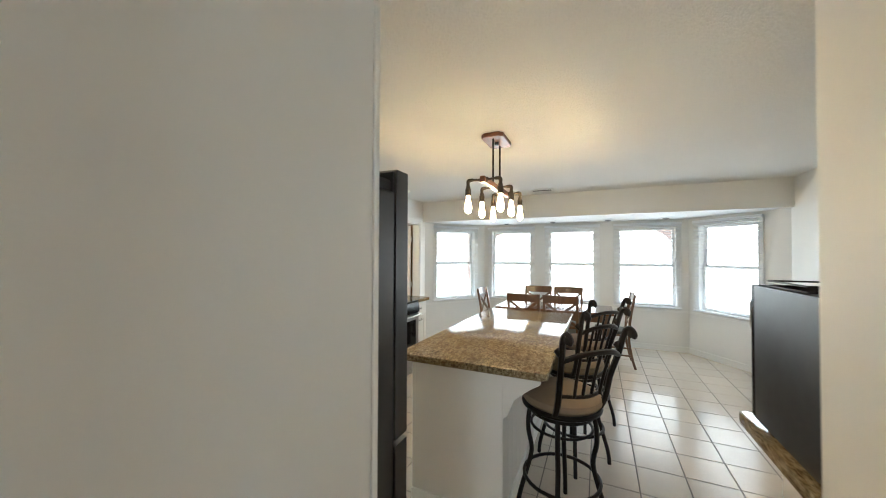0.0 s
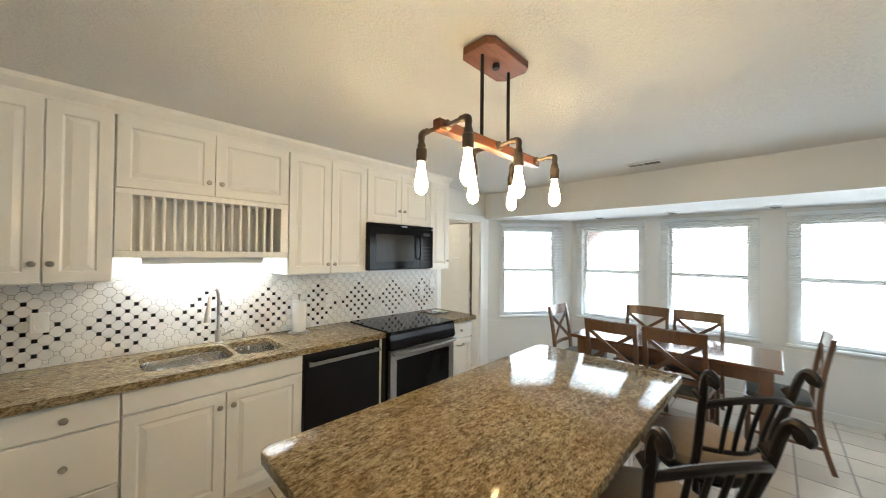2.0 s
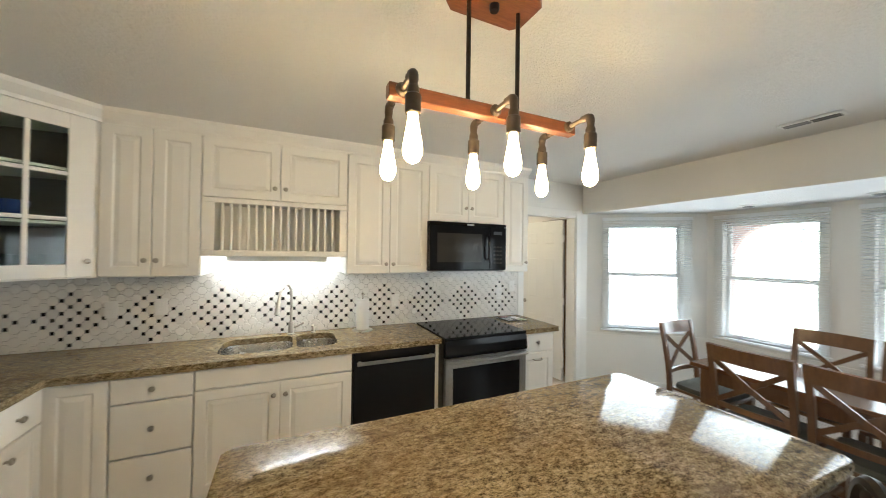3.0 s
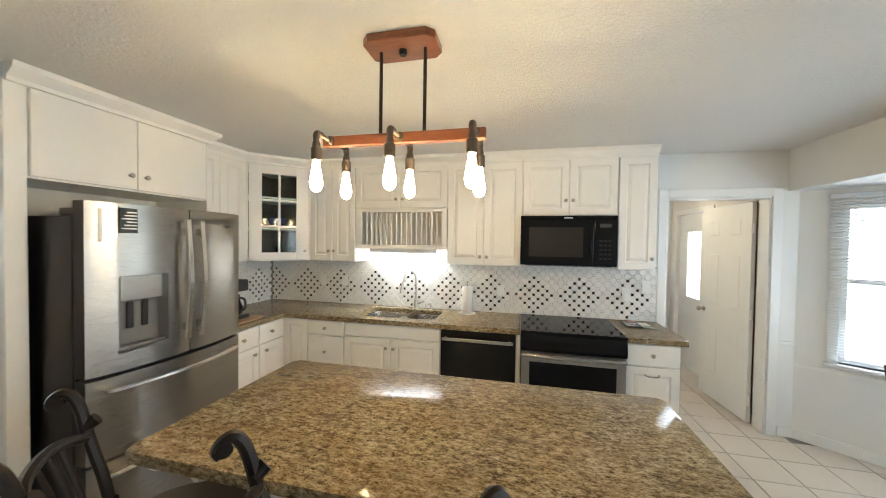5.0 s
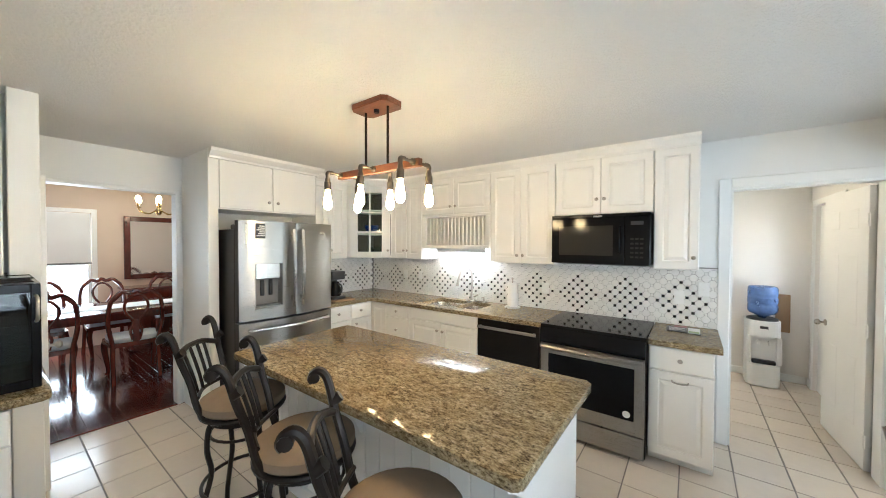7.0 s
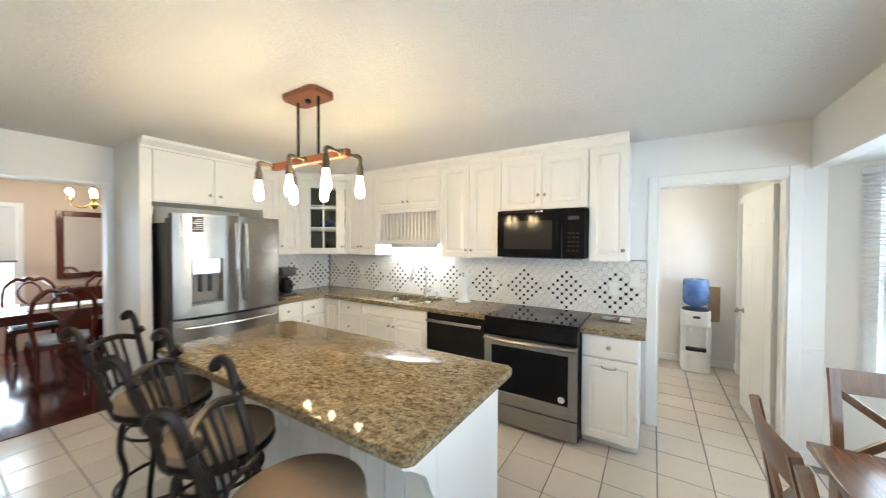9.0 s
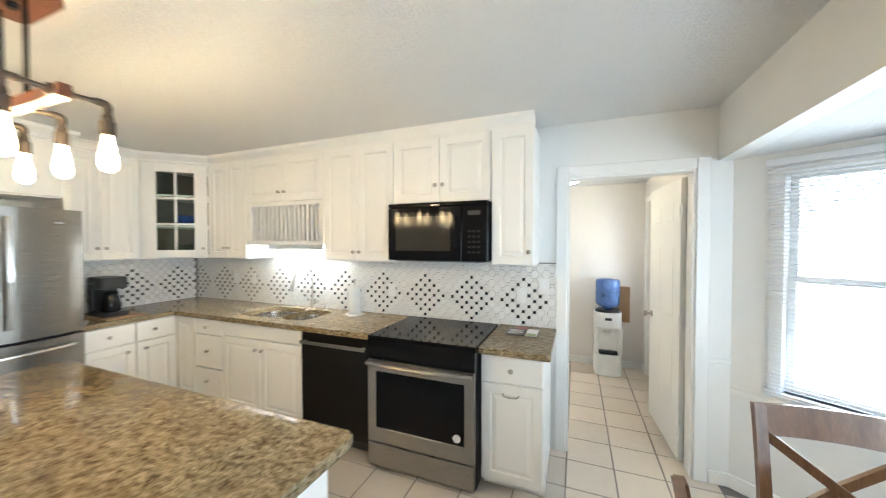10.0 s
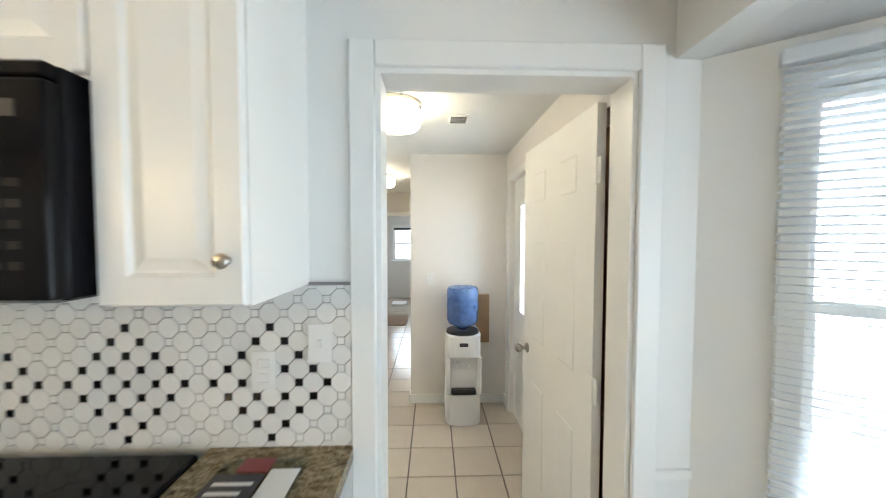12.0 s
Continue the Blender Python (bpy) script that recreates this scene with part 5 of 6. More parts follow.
STOOLS = [(0.495, 2.755, 45), (0.515, 3.42, 52), (0.57, 4.06, 48)]
s = bar_stool()
for x, y, a in STOOLS[1:]:
    copy_thing(s, pose(x, y, 0, 0, 0, a))
s.matrix_basis = pose(STOOLS[0][0], STOOLS[0][1], 0, 0, 0, STOOLS[0][2])

# ---- breakfast table and chairs ----
TX0, TX1, TY0, TY1 = -0.70, 0.87, 5.56, 6.30
tb = thing("dining_table", "cherry-stained rectangular wooden table", "table", (0.08, 5.93, 0))
part("tabletop", boxed(TX0, TY0, 0.732, TX1, TY1, 0.762, 0.006, 2), M_CHERRYX, tb)
for a in (TX0 + 0.05, TX1 - 0.135):
    for b in (TY0 + 0.05, TY1 - 0.135):
        part("leg", boxed(a, b, 0, a + 0.085, b + 0.085, 0.732, 0.005), M_CHERRY, tb)
for x0, y0, x1, y1 in ((TX0 + 0.135, TY0 + 0.065, TX1 - 0.135, TY0 + 0.087), (TX0 + 0.135, TY1 - 0.087, TX1 - 0.135, TY1 - 0.065), (TX0 + 0.065, TY0 + 0.135, TX0 + 0.087, TY1 - 0.135), (TX1 - 0.087, TY0 + 0.135, TX1 - 0.065, TY1 - 0.135)):
    part("apron", boxed(x0, y0, 0.625, x1, y1, 0.732, 0.002), M_CHERRY, tb)


def sweep_rect(bm, pts, w, d, wide=(1, 0, 0)):
    """A rectangular bar along points; w is measured along wide."""
    wide = Vector(wide)
    pts = [Vector(p) for p in pts]
    rows = []
    for i, p in enumerate(pts):
        way = (pts[min(i + 1, len(pts) - 1)] - pts[max(i - 1, 0)]).normalized()
        o = (wide - way * wide.dot(way)).normalized()
        u = way.cross(o)
        rows.append([bm.verts.new(p + o * a * w / 2 + u * b * d / 2) for a, b in ((-1, -1), (1, -1), (1, 1), (-1, 1))])
    for r, s in zip(rows, rows[1:]):
        for k in range(4):
            bm.faces.new((r[k], r[(k + 1) % 4], s[(k + 1) % 4], s[k]))
    bm.faces.new(rows[0][::-1])
    bm.faces.new(rows[-1])
    return bm


def cross_chair():
    t = thing("dining_chair", "cherry-stained wooden chair with a crossed back", "chair", (0, 0, 0), "chairs round the breakfast table")
    bm = slab(bmesh.new(), rounded([(-0.20, -0.19), (0.20, -0.19), (0.225, 0.22), (-0.225, 0.22)], 0.03, 3), 0.425, 0.447, 0.004)
    part("seat_frame", bm, M_CHERRY, t)
    bm = slab(bmesh.new(), rounded([(-0.19, -0.17), (0.19, -0.17), (0.21, 0.205), (-0.21, 0.205)], 0.04, 4), 0.447, 0.485, 0.016, 3)
    part("cushion", bm, M_CUSHION, t, "dark grey-green padded seat", True)
    back = [(-0.275, 0.0), (-0.235, 0.15), (-0.205, 0.32), (-0.20, 0.45), (-0.21, 0.60), (-0.235, 0.78), (-0.275, 0.985)]
    yz = lambda z: float(np.interp(z, [b[1] for b in back], [b[0] for b in back]))
    for s in (-1, 1):
        part("back_post", sweep_rect(bmesh.new(), spline([(s * 0.205, y, z) for y, z in back], 3), 0.034, 0.030), M_CHERRY, t)
        part("leg", sweep_rect(bmesh.new(), [(s * 0.20, 0.195, 0.0), (s * 0.205, 0.195, 0.425)], 0.036, 0.036), M_CHERRY, t)
        part("stretcher", sweep_rect(bmesh.new(), [(s * 0.203, yz(0.17), 0.17), (s * 0.203, 0.178, 0.17)], 0.018, 0.022), M_CHERRY, t)
        part("cross_bar", sweep_rect(bmesh.new(), [(s * 0.19, yz(0.60) - 0.001 * s, 0.595), (0, yz(0.74) - 0.014 - 0.006 * s, 0.74), (-s * 0.19, yz(0.885) - 0.001 * s, 0.885)], 0.032, 0.015, (0, 0, 1)), M_CHERRY, t)
    part("stretcher", sweep_rect(bmesh.new(), [(-0.194, 0.02, 0.17), (0.194, 0.02, 0.17)], 0.022, 0.018, (0, 0, 1)), M_CHERRY, t)
    bm = sweep_rect(bmesh.new(), spline([(-0.222, yz(0.935) + 0.002, 0.935), (-0.11, yz(0.935) - 0.018, 0.935), (0, yz(0.935) - 0.026, 0.935), (0.11, yz(0.935) - 0.018, 0.935), (0.222, yz(0.935) + 0.002, 0.935)], 4), 0.105, 0.022, (0, -0.19, 1))
    part("top_rail", bm, M_CHERRY, t)
    bm = sweep_rect(bmesh.new(), spline([(-0.19, yz(0.58), 0.575), (0, yz(0.58) - 0.02, 0.575), (0.19, yz(0.58), 0.575)], 4), 0.035, 0.018, (0, 0, 1))
    part("lower_rail", bm, M_CHERRY, t)
    return t


c = cross_chair()
for x, y, a in ((0.235, 5.63, 0), (-0.245, 6.36, 180), (0.235, 6.36, 180), (-0.755, 5.94, -90), (0.85, 6.06, 92)):
    copy_thing(c, pose(x, y, 0, 0, 0, a))
c.matrix_basis = pose(-0.25, 5.63, 0)

# ---- pendant light over the island ----
lp = thing("pendant_light", "rustic pipe and wood pendant with six lit filament bulbs", "pendant light", (-0.035, 3.28, 2.06))
LX = -0.034
oct_ = rounded([(LX - 0.085, 3.13), (LX + 0.085, 3.13), (LX + 0.085, 3.43), (LX - 0.085, 3.43)], 0.03, 1)
part("canopy", slab(bmesh.new(), oct_, 2.405, 2.438, 0.003, 1), M_LAMPWOOD, lp, "dark cherry wooden ceiling plate")
part("canopy_nut", lathe(bmesh.new(), [(0.014, 2.385), (0.017, 2.39), (0.017, 2.405)], 10, (LX, 3.28, 0)), M_IRON, lp, "", True)
for y in (3.185, 3.375):
    part("rod", tube(bmesh.new(), [(LX, y, 2.06), (LX, y, 2.406)], 0.0075, 8), M_IRON, lp, "", True)
part("beam", boxed(LX - 0.018, 2.925, 2.025, LX + 0.018, 3.625, 2.068, 0.003), M_LAMPWOOD, lp, "cherry wooden beam")
for y in (2.962, 3.275, 3.588):
    for s in (-1, 1):
        yy = y
        ex = LX + s * 0.118
        arm = part("arm", tube(bmesh.new(), [(LX + s * 0.018, yy, 2.048), (ex - s * 0.02, yy, 2.052)], 0.0085, 8), M_PIPE, lp, "", True)
        part("flange", lathe(bmesh.new(), [(0.019, 0), (0.019, s * 0.008), (0.012, s * 0.014)], 12, (LX + s * 0.018, yy, 2.048), "x"), M_PIPE, arm, "", True)
        part("elbow", tube(bmesh.new(), spline([(ex - s * 0.035, yy, 2.052), (ex - s * 0.008, yy, 2.050), (ex, yy, 2.040), (ex, yy, 2.012)], 4), [0.012] * 3 + [0.0135] * 7 + [0.012] * 3, 10), M_PIPE, arm, "", True)
        part("socket", lathe(bmesh.new(), [(0.011, 2.02), (0.016, 2.008), (0.016, 1.995), (0.021, 1.99), (0.021, 1.945), (0.018, 1.942)], 14, (ex, yy, 0)), M_PIPE, arm, "", True)
        part("bulb", lathe(bmesh.new(), [(0.012, 1.943), (0.013, 1.93), (0.017, 1.905), (0.0225, 1.875), (0.0255, 1.855), (0.024, 1.837), (0.016, 1.822), (0.005, 1.816)], 16, (ex, yy, 0)), M_BULB, arm, "glowing teardrop filament bulb", True)

# ---- ceiling fittings ----
v = thing("ceiling_vent", "white slotted air vent in the ceiling", "vent", (-0.03, 5.585, 2.43))
part("frame", boxed(-0.175, 5.535, 2.428, 0.115, 5.635, 2.4395, 0.003), M_TRIM, v)
for k in range(2):
    part("slot", boxed(-0.155 + k * 0.13, 5.555, 2.425, -0.035 + k * 0.13, 5.615, 2.4285), M_GREYPL if k == 0 else M_BPLASTIC, v, "dark slots")
for x in (-0.83, -0.02, 0.83, 1.62):
    f = thing("ceiling_spot", "small white recessed spot in the bay ceiling", "spotlight", (x, 6.74, BAY), "bay ceiling spots")
    part("trim_ring", lathe(bmesh.new(), [(0.075, -0.001), (0.075, -0.006), (0.055, -0.012), (0.052, -0.004)], 20, (x, 6.74, BAY)), M_TRIM, f, "", True)
    part("lens", lathe(bmesh.new(), [(0.05, -0.003), (0.04, -0.018), (0.015, -0.024)], 16, (x, 6.74, BAY)), M_GREYPL, f, "grey lens", True)


# ---- hutch with wine cooler ----
HX0, HFY = 1.305, 2.375
for k in range(3):
    w = (2.75 - HX0) / 3
    cabinet("hutch_drawer_cabinet", "white three-drawer hutch base with nickel knobs", pose(2.75 - k * w, HFY, 0, 0, 0, 90), w, 0, BZ, 0.69,
            [("drawer", "flat", G, 0.115, w - G, 0.41, (w / 2, 0.29)), ("drawer", "flat", G, 0.42, w - G, 0.70, (w / 2, 0.57)), ("drawer", "flat", G, 0.71, w - G, 0.865, (w / 2, 0.79))], "cabinet", True, "hutch cabinets")
tagged(part("hutch_worktop", slab(bmesh.new(), rounded([(1.296, 1.682), (2.755, 1.682), (2.755, 2.42), (1.185, 2.42), (1.185, 1.854), (1.296, 1.854)], [0, 0, 0, 0.03, 0.01, 0], 4), 0.877, 0.917, 0.008, 2), M_GRAN, None, "", True), "polished brown granite hutch top", "worktop")
for k in range(3):
    w = (2.75 - 1.31) / 3
    m = pose(2.75 - k * w, 1.985, 0, 0, 0, 90)
    t = new("hutch_glass_cabinet")
    tagged(t, "white wall cabinet with a frosted glass door and shelves", "cabinet", "hutch cabinets")
    t.matrix_basis = m

    def add(nm, bm, mat, parent=t, lab=""):
        bmesh.ops.transform(bm, matrix=m, verts=bm.verts)
        return part(nm, bm, mat, parent, lab)
    bm = boxed(-0.302, 0.0005, 1.435, 0, 0.018, UT)
    box(bm, -0.302, w - 0.018, 1.435, 0, w - 0.0005, UT)
    box(bm, -0.302, 0.018, 1.435, 0, w - 0.018, 1.453)
    box(bm, -0.302, 0.018, UT - 0.018, 0, w - 0.018, UT)
    box(bm, -0.302, 0.018, 1.453, -0.292, w - 0.018, UT - 0.018)
    add("body", bm, M_CAB)
    for z in (1.75, 2.06):
        add("shelf", boxed(-0.292, 0.018, z, -0.03, w - 0.018, z + 0.016), M_CAB)
    bm = bmesh.new()
    e = 0.085
    for a, b, lo, hi in ((G, e, 1.44, UT - G), (w - e, w - G, 1.44, UT - G), (e, w - e, 1.44, 1.44 + e), (e, w - e, UT - e - 0.01, UT - G)):
        box(bm, 0.001, a, lo, 0.020, b, hi, 0.003)
    d = add("door", bm, M_CAB)
    add("pane", boxed(0.008, e, 1.44 + e, 0.011, w - e, UT - e - 0.01), M_CABGLASS, d, "large clear cabinet pane")
    bm = knob((0.020, 0.04 if k % 2 else w - 0.04, 1.53))
    add("knob", bm, M_NICKEL, d)
crown("trim_crown_hutch", [(2.755, 2.007), (1.31, 2.007)], "white crown moulding over the hutch")

wc = thing("wine_cooler", "small black wine cooler with a glass door", "wine cooler", (1.33, 2.10, 0.917))
C0, C1, CY0, CY1, CZ0, CZ1 = 1.212, 1.455, 1.88, 2.33, 0.93, 1.415
for nm, b in (("side_panel", (C0, CY0, CZ0, C0 + 0.02, CY1, CZ1)), ("side_panel", (C1 - 0.02, CY0, CZ0, C1, CY1, CZ1)),
              ("bottom_panel", (C0 + 0.02, CY0, CZ0, C1 - 0.02, CY1, CZ0 + 0.03)), ("top_panel", (C0 + 0.02, CY0, CZ1 - 0.03, C1 - 0.02, CY1, CZ1)),
              ("back_panel", (C0 + 0.02, CY0, CZ0 + 0.03, C1 - 0.02, CY0 + 0.02, CZ1 - 0.03))):
    part(nm, boxed(*b), M_BPLASTIC, wc)
for x in (C0 + 0.03, C1 - 0.03):
    for y in (CY0 + 0.04, CY1 - 0.04):
        part("foot", lathe(bmesh.new(), [(0.012, 0.917), (0.012, 0.931)], 10, (x, y, 0)), M_BPLASTIC, wc)
bm = bmesh.new()
for a, b, lo, hi in ((C0, C0 + 0.03, CZ0, CZ1), (C1 - 0.03, C1, CZ0, CZ1), (C0 + 0.03, C1 - 0.03, CZ0, CZ0 + 0.04), (C0 + 0.03, C1 - 0.03, CZ1 - 0.04, CZ1)):
    box(bm, a, CY1 + 0.003, lo, b, CY1 + 0.028, hi, 0.003)
d = part("door", bm, M_BLACK, wc)
part("pane", boxed(C0 + 0.03, CY1 + 0.012, CZ0 + 0.04, C1 - 0.03, CY1 + 0.016, CZ1 - 0.04), glass("dark_pane", (0.35, 0.40, 0.42), 0.2), d, "dark tinted glass")
part("handle", tube(bmesh.new(), spline([(C0 + 0.015, CY1 + 0.028, 1.36), (C0 + 0.012, CY1 + 0.055, 1.345), (C0 + 0.012, CY1 + 0.06, 1.30), (C0 + 0.012, CY1 + 0.055, 1.255), (C0 + 0.015, CY1 + 0.028, 1.24)], 4), 0.007, 8), M_NICKEL, d, "curved metal handle", True)
for z in (1.02, 1.12, 1.22, 1.32):
    bm = bmesh.new()
    for k in range(4):
        x = C0 + 0.04 + k * 0.058
        tube(bm, spline([(x - 0.018, CY1 - 0.03, z + 0.012), (x, CY1 - 0.03, z), (x + 0.018, CY1 - 0.03, z + 0.012)], 3), 0.0025, 6)
    tube(bm, [(C0 + 0.02, CY1 - 0.03, z), (C1 - 0.02, CY1 - 0.03, z)], 0.003, 6)
    tube(bm, [(C0 + 0.02, CY0 + 0.06, z), (C1 - 0.02, CY0 + 0.06, z)], 0.003, 6)
    part("rack", bm, M_CHROME, wc, "chrome wire bottle rack", True)
tr = thing("wire_tray", "small black wire tray on the wine cooler", "tray", (1.335, 2.145, 1.416))
bm = bmesh.new()
for z in (1.419, 1.436):
    tube(bm, [(1.23, 2.02, z), (1.44, 2.02, z), (1.44, 2.27, z), (1.23, 2.27, z)], 0.003, 6, True)
part("rim", bm, M_IRON, tr)
bm = bmesh.new()
for k in range(7):
    tube(bm, [(1.23, 2.02 + k * 0.0417, 1.419), (1.44, 2.02 + k * 0.0417, 1.419)], 0.002, 6)
part("wires", bm, M_IRON, tr)
jug = thing("stoneware_jug", "pale glazed stoneware jug on the hutch", "jug", (1.60, 1.95, 0.917))
part("body", lathe(bmesh.new(), [(0.055, 0), (0.07, 0.01), (0.075, 0.10), (0.065, 0.19), (0.068, 0.20), (0.062, 0.20), (0.058, 0.19), (0.03, 0.02)], 22, (1.60, 1.95, 0.917)), M_CERAM, jug, "", True)
part("handle", tube(bmesh.new(), spline([(1.672, 1.95, 1.09), (1.72, 1.95, 1.08), (1.72, 1.95, 1.0), (1.675, 1.95, 0.97)], 4), 0.010, 8), M_CERAM, jug, "", True)


# ---- wall plates ----
def wall_plate(name, label, m, kind):
    t = new(name)
    tagged(t, label, "switch" if kind == "switch" else "outlet", "wall plates")
    t.matrix_basis = m
    bm = boxed(0, -0.036, -0.058, 0.006, 0.036, 0.058, 0.003, 2)
    bmesh.ops.transform(bm, matrix=m, verts=bm.verts)
    part("plate", bm, M_WHITEPL, t)
    for z in ((0,) if kind == "switch" else (-0.022, 0.022)):
        bm = boxed(0.006, -0.006, z - 0.012, 0.013, 0.006, z + 0.012, 0.002) if kind == "switch" else boxed(0.006, -0.016, z - 0.014, 0.008, 0.016, z + 0.014, 0.003)
        bmesh.ops.transform(bm, matrix=m, verts=bm.verts)
        part("toggle" if kind == "switch" else "socket", bm, M_WHITEPL, t)
    return t


TF = WX + 0.020
for y, z, kind in ((1.59, 1.17, "outlet"), (1.86, 1.175, "outlet"), (3.58, 1.14, "outlet"), (4.727, 1.157, "outlet"), (4.892, 1.237, "switch")):
    wall_plate("light_switch" if kind == "switch" else "wall_outlet", "white plastic plate on the tiled wall", pose(TF, y, z), kind)
wall_plate("light_switch", "white plastic switch on the hall wall", pose(-4.20, 5.20, 1.155), "switch")

mg = thing("magazine_stack", "printed leaflets in a clear tray on the worktop", "leaflets", (-1.95, 4.76, CT1))
part("tray", boxed(-2.07, 4.645, CT1, -1.825, 4.875, CT1 + 0.005, 0.002), M_CABGLASS, mg)
lf = part("leaflet", boxed(-2.00, 4.655, CT1 + 0.006, -1.835, 4.785, CT1 + 0.010), M_INK, mg, "dark printed leaflet")
bm = bmesh.new()
for k, w in enumerate((0.10, 0.085, 0.10, 0.06)):
    box(bm, -1.97 + k * 0.032, 4.67, CT1 + 0.0104, -1.958 + k * 0.032, 4.67 + w, CT1 + 0.011)
part("print", bm, M_PAPER, lf, "pale lines of print")
lf = part("leaflet", boxed(-2.02, 4.792, CT1 + 0.006, -1.835, 4.868, CT1 + 0.009), M_PAPER, mg, "pale printed leaflet")
part("print", boxed(-1.90, 4.797, CT1 + 0.0094, -1.838, 4.863, CT1 + 0.010), M_GREEN, lf, "green printed block")
part("leaflet", boxed(-2.066, 4.70, CT1 + 0.006, -2.01, 4.785, CT1 + 0.0085), M_RED, mg, "dark red printed leaflet")

# ---- hall things ----
wcx, wcy = -3.94, 5.475
wk = thing("water_cooler", "white floor-standing water cooler with a blue bottle", "water cooler", (wcx, wcy, 0))
fp = rounded([(wcx - 0.15, wcy - 0.145), (wcx + 0.15, wcy - 0.145), (wcx + 0.15, wcy + 0.145), (wcx - 0.15, wcy + 0.145)], [0.02, 0.09, 0.09, 0.02], 5)
bm = slab(bmesh.new(), fp, 0.01, 0.26, 0.006)
slab(bm, rounded([(wcx - 0.15, wcy - 0.145), (wcx + 0.09, wcy - 0.145), (wcx + 0.09, wcy + 0.145), (wcx - 0.15, wcy + 0.145)], [0.02, 0.03, 0.03, 0.02], 3), 0.26, 0.57)
box(bm, wcx + 0.088, wcy - 0.145, 0.26, wcx + 0.135, wcy - 0.105, 0.57, 0.006)
box(bm, wcx + 0.088, wcy + 0.105, 0.26, wcx + 0.135, wcy + 0.145, 0.57, 0.006)
slab(bm, fp, 0.57, 0.745)
part("body", bm, M_WHITEPL, wk)
part("top_collar", lathe(bmesh.new(), [(0.14, 0.745), (0.135, 0.762), (0.11, 0.772), (0.05, 0.765)], 24, (wcx, wcy, 0)), M_BPLASTIC, wk, "black bottle collar", True)
part("drip_tray", boxed(wcx + 0.09, wcy - 0.10, 0.262, wcx + 0.150, wcy + 0.10, 0.305, 0.01, 2), M_BPLASTIC, wk, "black drip tray")
for y in (-0.045, 0.045):
    part("tap", tube(bmesh.new(), [(wcx + 0.09, wcy + y, 0.51), (wcx + 0.125, wcy + y, 0.51), (wcx + 0.13, wcy + y, 0.475)], 0.011, 8), M_WHITEPL, wk, "", True)
part("indicator", boxed(wcx + 0.149, wcy - 0.035, 0.66, wcx + 0.152, wcy + 0.035, 0.69), M_INK, wk, "black indicator panel")
bt = part("bottle", lathe(bmesh.new(), [(0.03, 0.765), (0.05, 0.79), (0.115, 0.82), (0.132, 0.85), (0.132, 0.91), (0.127, 0.925), (0.132, 0.94), (0.132, 1.0), (0.127, 1.015), (0.132, 1.03), (0.132, 1.10), (0.12, 1.125), (0.06, 1.132)], 28, (wcx, wcy, 0)), M_WATER, wk, "translucent blue water bottle", True)
part("label", lathe(bmesh.new(), [(0.1335, 0.945), (0.1335, 0.995)], 28, (wcx, wcy, 0)), M_WATER, bt)
tagged(part("wall_board", boxed(-4.198, 5.62, 0.58, -4.15, 5.74, 1.02, 0.004), M_CARD), "brown wooden board hung beside the water cooler", "board")
for x, y in ((-3.05, 5.02), (-5.3, 4.62)):
    h = thing("hall_ceiling_light", "lit white drum ceiling light with a metal rim", "ceiling light", (x, y, HC), "hall lights")
    part("rim", lathe(bmesh.new(), [(0.14, HC - 0.001), (0.14, HC - 0.022), (0.125, HC - 0.03), (0.05, HC - 0.03)], 28, (x, y, 0)), M_NICKEL, h, "brushed metal rim", True)
    part("shade", lathe(bmesh.new(), [(0.125, HC - 0.03), (0.135, HC - 0.045), (0.135, HC - 0.12), (0.115, HC - 0.14), (0.03, HC - 0.145)], 28, (x, y, 0)), M_DRUM, h, "glowing white glass drum", True)
hv = thing("hall_vent", "white slotted vent in the hall ceiling", "vent", (-3.27, 5.38, HC))
part("frame", boxed(-3.34, 5.32, HC - 0.012, -3.20, 5.45, HC - 0.0005, 0.003), M_TRIM, hv)
for k in range(5):
    part("slat", boxed(-3.325 + k * 0.024, 5.335, HC - 0.016, -3.313 + k * 0.024, 5.435, HC - 0.0125), M_GREYPL, hv)
tw = thing("towel", "brown towel hanging on a bathroom rail", "towel", (-8.0, 4.24, 0.9))
bm = bmesh.new()
rows = []
for k in range(13):
    f = k / 12
    x = -8.2 + f * 0.4
    rows.append([bm.verts.new((x, 4.20 + 0.025 * math.sin(f * 21) * (1 - z / 2.2) + o, z)) for o in (0, 0.02) for z in (0.62, 0.95, 1.28)])
for r, s in zip(rows, rows[1:]):
    for k in (0, 1, 3, 4):
        bm.faces.new((r[k], r[k + 1], s[k + 1], s[k]))
    bm.faces.new((r[2], r[5], s[5], s[2]))
    bm.faces.new((r[0], s[0], s[3], r[3]))
for r in (rows[0], rows[-1]):
    bm.faces.new((r[0], r[1], r[2], r[5], r[4], r[3]))
part("cloth", bm, M_TOWEL, tw, "", True)
part("rail", tube(bmesh.new(), [(-8.3, 3.60, 1.27), (-8.3, 4.21, 1.27), (-7.7, 4.21, 1.27), (-7.7, 3.60, 1.27)], 0.009, 8), M_NICKEL, tw, "", True)
tagged(part("bath_mat", slab(bmesh.new(), rounded([(-7.6, 4.3), (-6.9, 4.3), (-6.9, 4.75), (-7.6, 4.75)], 0.05, 3), 0.001, 0.014, 0.004), M_RUG), "tan bath mat on the tiled floor", "mat")
tagged(part("bathroom_scale", boxed(-8.9, 4.30, 0.001, -8.55, 4.62, 0.045, 0.01, 2), M_WHITEPL), "flat white bathroom scale on the floor", "scale")
